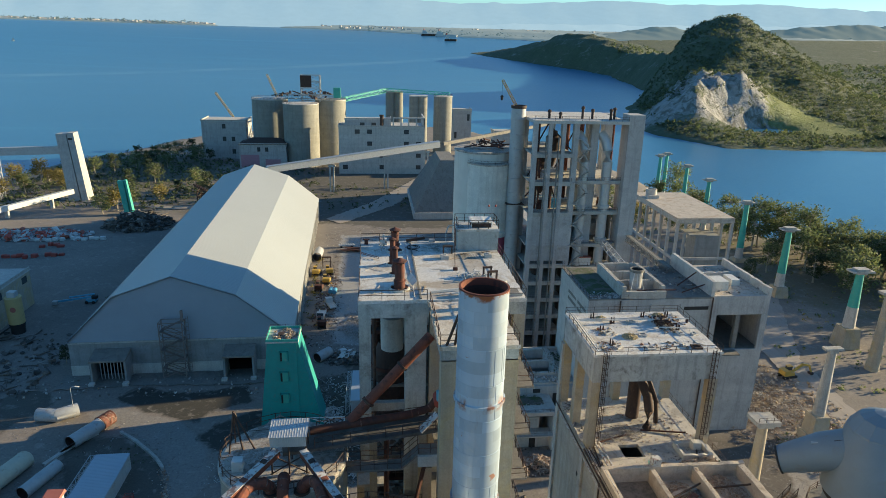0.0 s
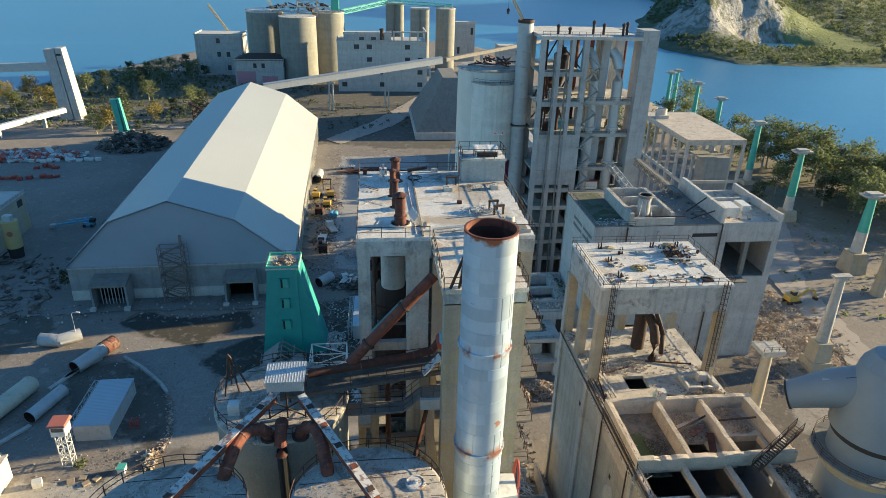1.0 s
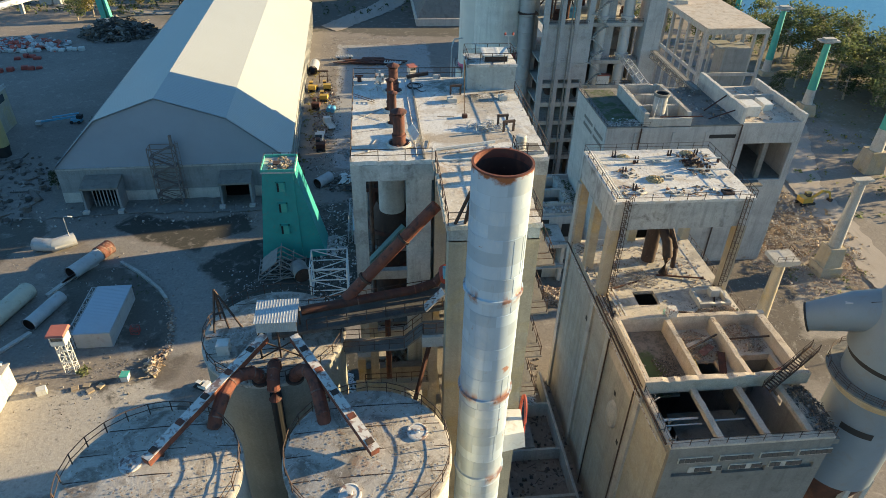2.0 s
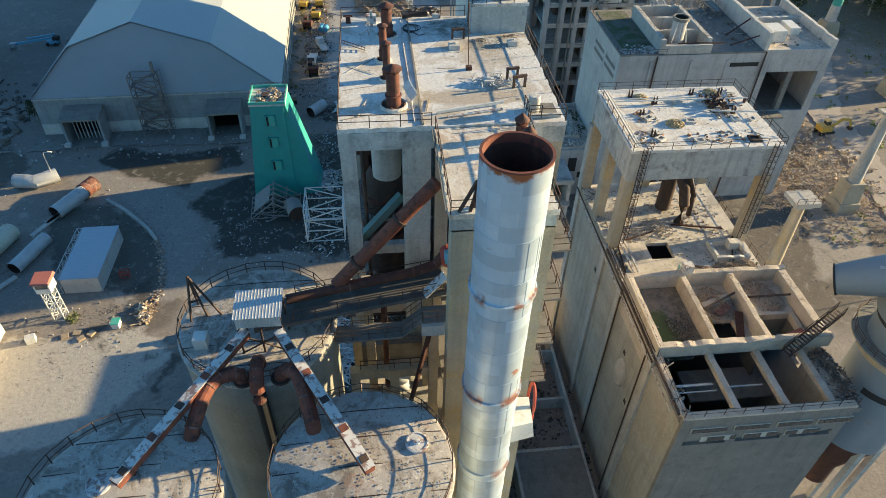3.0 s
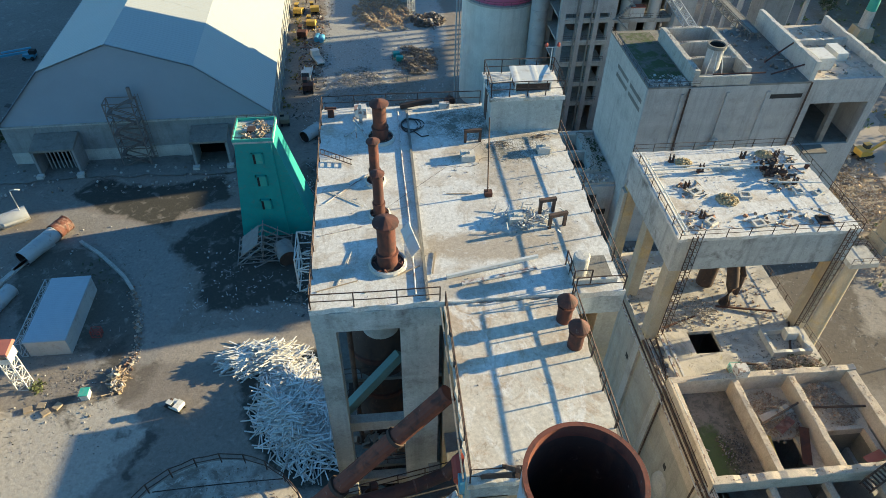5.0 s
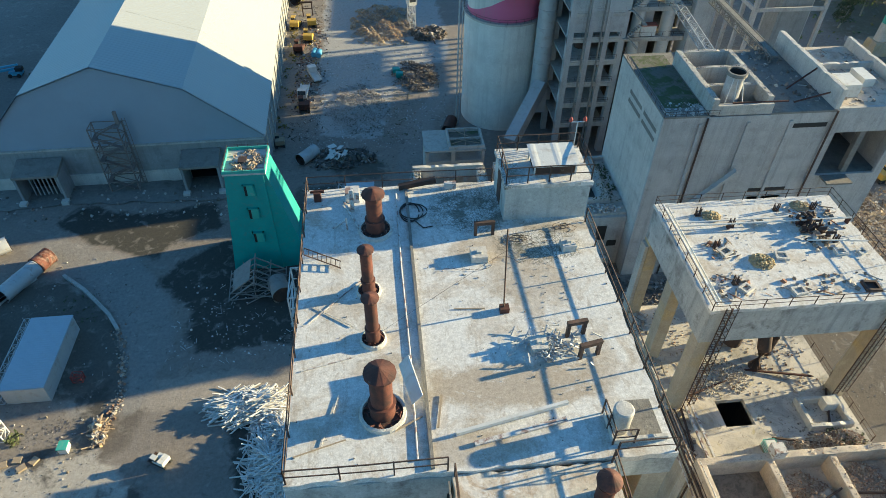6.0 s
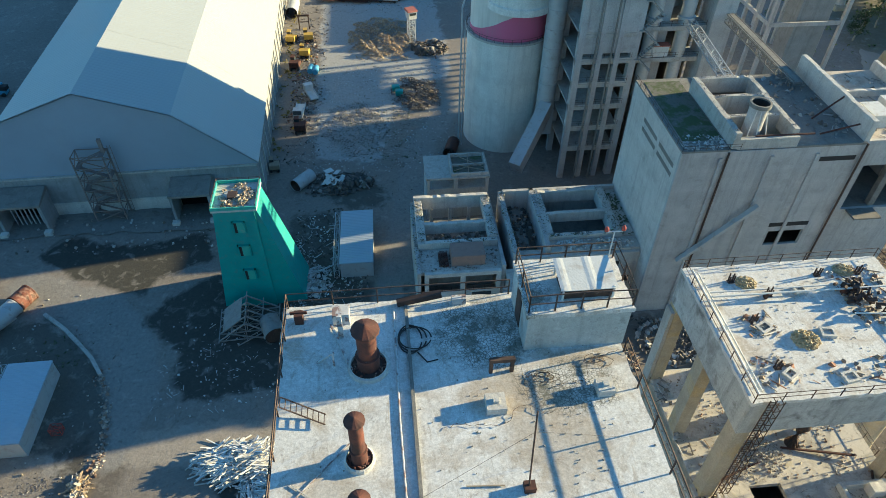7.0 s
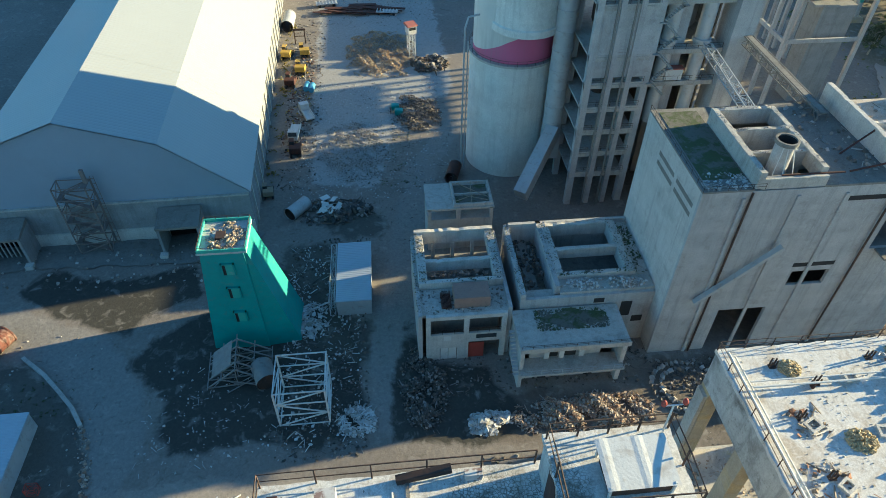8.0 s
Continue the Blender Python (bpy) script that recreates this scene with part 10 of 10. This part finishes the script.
for (ax, ay), (bx_, by) in zip(kerb[:-1], kerb[1:]):
    for i in range(70):
        t_ = random.random()
        chunk(bank, (ax + (bx_ - ax) * t_ + random.gauss(0, .45), ay + (by - ay) * t_ + random.gauss(0, .5), .03), random.uniform(.1, .5) * random.random() + .06)
tagged(solo("kerb", bank, "rubble_brick", "crumbled bank of stones along the curved kerb", "kerb"), kind="stuff")
strew("scrap", (-42.6, -39.4, 98.6, 103.2), 150, (.15, .7), "rubble_tan", "heap of planks and litter at the kerb end", .0, long=.6, heap=.8, category="scrap")
strew("rubble", (-52, -44, 99.5, 104), 300, (.03, .16), "rubble_dark", "dark wet litter on the dirt", .02, long=.3)
kb = MB()
for (ax, ay), (bx_, by) in (((-66, 128), (-61, 135)), ((-72, 104), (-66.2, 112.5)), ((-67.5, 124), (-62, 136))):
    kb.beam((ax, ay, .25), (bx_, by, .25), .9, .4)
tagged(solo("low_wall", kb, "concrete_pale", "pale low concrete footing strip", "wall"), kind="structure")
solo("crate", MB().box(-45.4, -44.2, 98.0, 99.4, 0, 1.2), "white_steel", "white bin with a green lid on the dirt", "bin")
solo("bin_lid", MB().box(-45.5, -44.1, 97.9, 99.5, 1.2, 1.32), "teal_light", "flat green lid of the white bin", "lid")
solo("crate", MB().turned((-58.0, 96.4, .6), (1.5, 1.2, 1.2), (0, 0, 20)), "white_steel", "white box lying on the dirt", "box")
solo("crate", MB().turned((-25.2, 104.2, .5), (1.4, .9, .9), (0, 0, 35)), "white_steel", "white broken box by the pipe heap", "box")
solo("cage_trolley", truss(MB(), (-46.4, 111, .2), (-46.4, 111, 1.7), 1.5, 1.1, 2, .06), "red", "red steel trolley cage by the store", "trolley")
for i, (x, y) in enumerate(((-51, 97.5), (-52.8, 96.9), (-50, 96.2), (-48.6, 97.2))):
    solo("pallet", MB().turned((x, y, .2), (1.2, 1.0, .3), (0, 0, 20 * i)), "wood", "small grey pallet on the dirt", "pallet", group="pallets")
for x, y, h, a in ((-68.8, 142.4, 7.5, 200), (-77.5, 121, 7.5, 200), (-84, 137, 7, 200), (104.5, 96, 8, 90)):
    l_ = thing("street_lamp", (x, y, 0), "thin grey street lamp with curved arm", "street lamp", "yard lamps")
    part("pole", MB().tube([(x, y, 0), (x, y, h), (x + .3, y - .1, h + .5), (x + 1.4, y - .2, h + .6)], .09, 8), "grey_steel", l_, "", True)
    part("head", MB().turned((x + 1.6, y - .2, h + .6), (.9, .35, .16), (0, 8, 0)), "white_steel", l_)
yb = thing("yard_building", (-70, 92, 0), "pale flat-roofed yard building with parapet", "building")
part("wall", MB().box(-84, -63.2, 82, 99, 0, 4.6), "concrete_pale", yb)
part("roof", MB().box(-84.2, -63, 81.8, 99.2, 4.6, 4.9), "roof_dust", yb)
part("parapet", MB().box(-64.0, -63, 82, 96, 4.9, 6.2).box(-84, -64, 98.4, 99.2, 4.9, 5.3), "roof_white", yb)
strew("rubble", (-83, -64.5, 83, 98), 160, (.1, .6), "rubble_grey", "litter on the yard building roof", 4.9, long=.3)


# ---- trees and scrub ----
def leafy(name, colour, light, dark):
    k = Mat(name, 0.75)
    k.base(colour)
    k.over(light, k.math("GREATER_THAN", k.island(), 0.62), 0.8)
    k.over(dark, k.math("LESS_THAN", k.island(), 0.25), 0.8)
    k.vary(k.random(), 0.75, 1.25)
    k.vary(k.noise(0.4, 4), 0.8, 1.2)
    thin = k.node("ShaderNodeBsdfTranslucent")
    k.link(k.col, thin.inputs[0])
    mix = k.node("ShaderNodeMixShader")
    mix.inputs[0].default_value = 0.45
    k.link(k.b.outputs[0], mix.inputs[1])
    k.link(thin.outputs[0], mix.inputs[2])
    k.link(mix.outputs[0], k.t.nodes["Material Output"].inputs[0])
    return k.done()


M["leaf"] = leafy("eucalyptus_leaves", (0.13, 0.16, 0.065), (0.22, 0.245, 0.10), (0.07, 0.095, 0.04))
M["leaf_dry"] = leafy("yellowing_leaves", (0.22, 0.185, 0.05), (0.33, 0.26, 0.08), (0.09, 0.09, 0.03))
M["leaf_pine"] = leafy("dark_pine_needles", (0.065, 0.09, 0.042), (0.11, 0.135, 0.06), (0.04, 0.06, 0.03))
M["bark"] = plain("pale_bark", (0.38, 0.33, 0.26), 0.9, 0, 0.6, 1.2, 3.0)


def leaves(mb, c, r, n, size):
    """A loose clump of small leaf blades about c."""
    for _ in range(n):
        d = Vector((random.gauss(0, 1), random.gauss(0, 1), random.gauss(0, .8)))
        d = d.normalized() * r * random.random() ** .4
        o = Vector(c) + d
        a = Vector((random.gauss(0, 1), random.gauss(0, 1), random.gauss(0, .6))).normalized() * size * random.uniform(.6, 1.3)
        b = a.cross(Vector((random.gauss(0, 1), random.gauss(0, 1), random.gauss(0, 1)))).normalized() * size * random.uniform(.35, .7)
        mb.add([tuple(o - a), tuple(o + b), tuple(o + a), tuple(o - b)], [(0, 1, 2, 3)])


def tree(h, spread_, leaf, seed, tiers, n_leaf=24, size=.33, name="tree", label="tall leafy tree with an open uneven crown"):
    random.seed(seed)
    t = thing(name, (0, 0, 0), label, "tree", "shore trees")
    wood, crown = MB(), MB()
    lean = (random.uniform(-.8, .8), random.uniform(-.8, .8))
    stem = [(lean[0] * i / 5, lean[1] * i / 5, h * .85 * i / 5) for i in range(6)]
    for i in range(5):
        wood.cyl(stem[i], stem[i + 1], .28 * (1 - i / 6), .28 * (1 - (i + 1) / 6), 8)
    for j in range(tiers):
        z = h * random.uniform(.28, .95)
        a = random.uniform(0, math.tau)
        reach = spread_ * (1.1 - .75 * abs(z / h - .55)) * random.uniform(.45, 1.0)
        i = min(4, int(z / h / .85 * 5))
        o = Vector(stem[i]).lerp(Vector(stem[i + 1]), .5)
        tip = Vector((reach * math.cos(a), reach * math.sin(a), z))
        wood.cyl(o, o.lerp(tip, .9), .10, .03, 5)
        leaves(crown, tip, random.uniform(.8, 1.5) * spread_ / 3.2, n_leaf, size)
        leaves(crown, o.lerp(tip, .6), random.uniform(.6, 1.1) * spread_ / 3.2, n_leaf // 2, size)
    part("trunk", wood, "bark", t)
    part("crown", crown, leaf, t)
    return t


kinds = [tree(12, 4.2, "leaf", 11, 44), tree(10, 3.6, "leaf", 12, 36), tree(14, 3.8, "leaf", 13, 46), tree(8.5, 3.8, "leaf_dry", 14, 32, label="yellowing leafy tree with a broad crown"),
         tree(9, 2.6, "leaf_pine", 15, 40, size=.28, label="dark narrow pine with dense needles")]
random.seed(77)
spots = []
for i in range(22):
    t = random.random()
    x = 128 + t * 110 + random.gauss(0, 10)
    y = 268 - t * 70 + random.gauss(0, 16)
    if not (y < 262 - (x - 196) * .35 and (x > 178 or y > 246)):
        continue
    spots.append((x, y, random.choice((0, 0, 1, 2, 4))))
spots += [(164, 272, 0), (168, 262, 2), (172, 280, 1), (160, 300, 1), (166, 312, 0), (170, 345, 0), (150, 330, 3), (158, 344, 1), (142, 282, 0), (136, 318, 3), (130, 296, 2), (118, 300, 2), (124, 330, 0), (178, 256, 0), (184, 250, 2), (190, 244, 0), (176, 236, 1), (186, 230, 2), (196, 226, 0), (206, 232, 0), (214, 224, 2), (222, 236, 0), (230, 226, 2), (200, 214, 1), (212, 208, 0), (192, 205, 4), (180, 214, 0),
          (170, 222, 4), (172, 202, 0), (190, 190, 1), (170, 180, 1), (160, 156, 0), (174, 268, 2), (182, 264, 0), (192, 258, 2), (200, 246, 2), (208, 240, 0), (188, 270, 1), (172, 292, 2)]
west = [(-196, 412, 3), (-188, 405, 3), (-180, 398, 3), (-205, 402, 3), (-176, 412, 0), (-168, 420, 1), (-160, 430, 4), (-152, 446, 0), (-148, 458, 4), (-140, 470, 0), (-150, 480, 1), (-158, 470, 4), (-136, 488, 0), (-130, 500, 4),
        (-124, 486, 1), (-142, 440, 4), (-134, 452, 1), (-118, 470, 0), (-112, 480, 4), (-126, 336, 3), (-131, 330, 1), (-122, 341, 0), (-164, 376, 3), (-170, 384, 3), (-106, 372, 4), (-98, 380, 1), (-90, 372, 4), (-82, 384, 0), (-70, 376, 4), (-110, 352, 3), (-140, 396, 4), (-128, 404, 0),
        (-186, 372, 1), (-194, 362, 3), (-60, 352, 4), (-66, 360, 1), (-24, 560, 0), (-14, 566, 2), (-6, 556, 0), (4, 562, 4), (12, 570, 0), (-34, 570, 2), (0, 580, 0), (20, 585, 2), (-52, 578, 4), (120, 540, 4), (-82, 170, 4), (-80.5, 200, 4), (-79.5, 225, 1)]
for n, (x, y, q) in enumerate(spots + west):
    s = random.uniform(.95, 1.45) * (1.3 if x > 150 else 1) * (.55 if (x, y) in ((-82, 170), (-80.5, 200), (-79.5, 225)) else 1)
    c = copy_thing(kinds[q], pose(x, y, -.1, 0, 0, random.uniform(0, 360)))
    c.scale = (s, s, s * random.uniform(.85, 1.1))
for q, (x, y) in enumerate(((183, 222), (203, 221), (158, 234), (-201, 395), (146, 226))):
    kinds[q].location = (x, y, -.1)


def scrub(name, area, n, size, mat, label, z=None, keep=None):
    """Low bushes over a stretch of ground, one loose mass."""
    mb = MB()
    x0, x1, y0, y1 = area
    while n > 0:
        x, y = random.uniform(x0, x1), random.uniform(y0, y1)
        if keep and not keep(x, y):
            n -= .2
            continue
        n -= 1
        s = random.uniform(*size)
        zz = 0 if z is None else float(z(np.array([x]), np.array([y]))[0])
        leaves(mb, (x, y, zz + s * .35), s * .6, 9, s * .3)
    return tagged(solo(name, mb, mat, label, "scrub"), kind="stuff")


scrub("scrub", (-200, -60, 335, 500), 900, (1.0, 3.4), "leaf_pine", "dark bushes over the shore flats", keep=lambda x, y: inside(np.array([x]), np.array([y]), SITE)[0] > 8 and not (-122 < x < -85 and y > 480) and abs((y - 340) - (x + 100) * .1) > 8)
scrub("scrub", (-60, 110, 330, 470), 420, (.8, 2.4), "leaf_pine", "dark weeds and bushes before the far plant", keep=lambda x, y: inside(np.array([x]), np.array([y]), SITE)[0] > 8 and (x < -30 or x > 60 or y < 400))
scrub("scrub", (-215, -60, 340, 520), 700, (.8, 2.6), "leaf", "low green scrub on the shore flats", keep=lambda x, y: inside(np.array([x]), np.array([y]), SITE)[0] > 8 and not (-122 < x < -85 and y > 480))
scrub("scrub", (-215, -90, 340, 500), 220, (.6, 1.6), "leaf_dry", "dry yellow scrub on the shore flats", keep=lambda x, y: inside(np.array([x]), np.array([y]), SITE)[0] > 8)
scrub("scrub", (120, 230, 140, 300), 320, (.6, 2.0), "leaf", "undergrowth below the shore trees", keep=lambda x, y: inside(np.array([x]), np.array([y]), SITE)[0] > 3)
scrub("scrub", (126, 200, 160, 300), 160, (.5, 1.3), "leaf_dry", "dry grass tufts below the trees", keep=lambda x, y: inside(np.array([x]), np.array([y]), SITE)[0] > 3)
scrub("scrub", (-22, -19, 175, 262), 60, (.5, 1.4), "leaf_dry", "dry golden bushes along the shed wall")
scrub("scrub", (-53.6, -51.6, 99.6, 101.8), 14, (.6, 1.1), "leaf", "green bush at the watchtower foot")
scrub("scrub", (-57, -46, 123, 130), 50, (.2, .5), "leaf_pine", "weeds behind the store")
scrub("scrub", (92, 112, 108, 128), 30, (.6, 1.5), "leaf", "bushes in the demolition rubble")


def wild(x, y):
    px, py = np.array([x]), np.array([y])
    return inside(px, py, HILL)[0] > 12 and not ((x - 402) ** 2 / 92 ** 2 + (y - 722) ** 2 / 52 ** 2 < 1 and random.random() < .9) and not ((x - 505) ** 2 / 42 ** 2 + (y - 715) ** 2 / 70 ** 2 < 1 and random.random() < .93)


scrub("hill_scrub", (300, 780, 560, 1150), 6500, (1.8, 5.0), "leaf_pine", "dark scrub and low pines on the hillside", hill_height, wild)
scrub("hill_scrub", (300, 820, 560, 950), 2600, (2.0, 5.5), "leaf", "green scrub on the lower hillside", hill_height, wild)
scrub("hill_scrub", (700, 1700, 560, 2000), 2200, (7.0, 15.0), "leaf_pine", "dark woods over the far plain", hill_height, lambda x, y: inside(np.array([x]), np.array([y]), HILL)[0] > 20)
scrub("hill_scrub", (520, 800, 500, 640), 420, (6.0, 11.0), "leaf_pine", "trees along the far inlet shore", hill_height, wild)

woods = MB()
for i in range(1500):
    x, y = (random.uniform(-3500, -1000), random.uniform(4300, 4480)) if i % 3 == 0 else (random.uniform(-420, 2600), random.uniform(3500, 4300))
    if inside(np.array([x]), np.array([y]), FAR_LEFT if i % 3 == 0 else FAR_SHORE)[0] > 12:
        leaves(woods, (x, y, float(bowl(np.array([x]), np.array([y]))[0]) + 8), random.uniform(8, 18), 7, random.uniform(4, 8))
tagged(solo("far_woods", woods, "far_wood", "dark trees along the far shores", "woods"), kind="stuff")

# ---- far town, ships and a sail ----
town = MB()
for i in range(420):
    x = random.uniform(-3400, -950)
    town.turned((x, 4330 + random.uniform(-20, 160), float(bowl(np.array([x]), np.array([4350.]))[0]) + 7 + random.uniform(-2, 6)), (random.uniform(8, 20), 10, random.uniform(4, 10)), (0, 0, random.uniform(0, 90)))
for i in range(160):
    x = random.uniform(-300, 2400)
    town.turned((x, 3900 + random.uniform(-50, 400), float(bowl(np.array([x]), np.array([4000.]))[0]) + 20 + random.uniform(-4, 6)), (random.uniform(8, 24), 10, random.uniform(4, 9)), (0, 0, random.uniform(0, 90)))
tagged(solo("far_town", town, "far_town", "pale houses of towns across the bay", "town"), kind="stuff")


def ship(x, y, length, mat, label):
    z = float(bowl(np.array([x]), np.array([y]))[0]) - 2.6
    s = thing("ship", (x, y, z), label, "ship", "moored ships")
    L = length / 2
    part("hull", MB().rings([[(x - L, y - 5, z + h), (x + L * .85, y - 5, z + h), (x + L * (1 if h else .9), y, z + h), (x + L * .85, y + 5, z + h), (x - L, y + 5, z + h)] for h in (0, 9)]), mat, s)
    part("superstructure", MB().box(x - L * .9, x - L * .3, y - 4, y + 4, z + 9, z + 22).box(x - L * .8, x - L * .5, y - 3, y + 3, z + 22, z + 28), "white_steel", s)
    part("funnel", MB().lathe(x - L * .7, y, [(2.5, z + 28), (2.5, z + 36)], 12), "red", s)
    part("mast", MB().beam((x + L * .4, y, z + 9), (x + L * .4, y, z + 30), 1.0).box(x - L * .2, x + L * .7, y - 4, y + 4, z + 9, z + 12), "grey_steel", s)


ship(325, 3700, 90, "rust_dark", "dark-hulled cargo ship moored across the bay")
ship(410, 3640, 120, "white_steel", "white ferry moored across the bay")
ship(392, 3300, 60, "rust_dark", "small dark coaster off the headland")
zs = float(bowl(np.array([-1250.]), np.array([2500.]))[0]) - 2.6
sb_ = thing("sailing_boat", (-1160, 2400, zs), "small sailing boat with a white sail", "boat")
part("hull", MB().rings([[(-1165, 2398, zs + h), (-1157, 2398, zs + h), (-1154, 2400, zs + h), (-1157, 2402, zs + h), (-1165, 2402, zs + h)] for h in (0, 1.6)]), "white_steel", sb_)
part("sail", MB().prism([(-1161, 2400), (-1156, 2400), (-1161, 2400.2)], zs + 2, zs + 9), "white_steel", sb_)
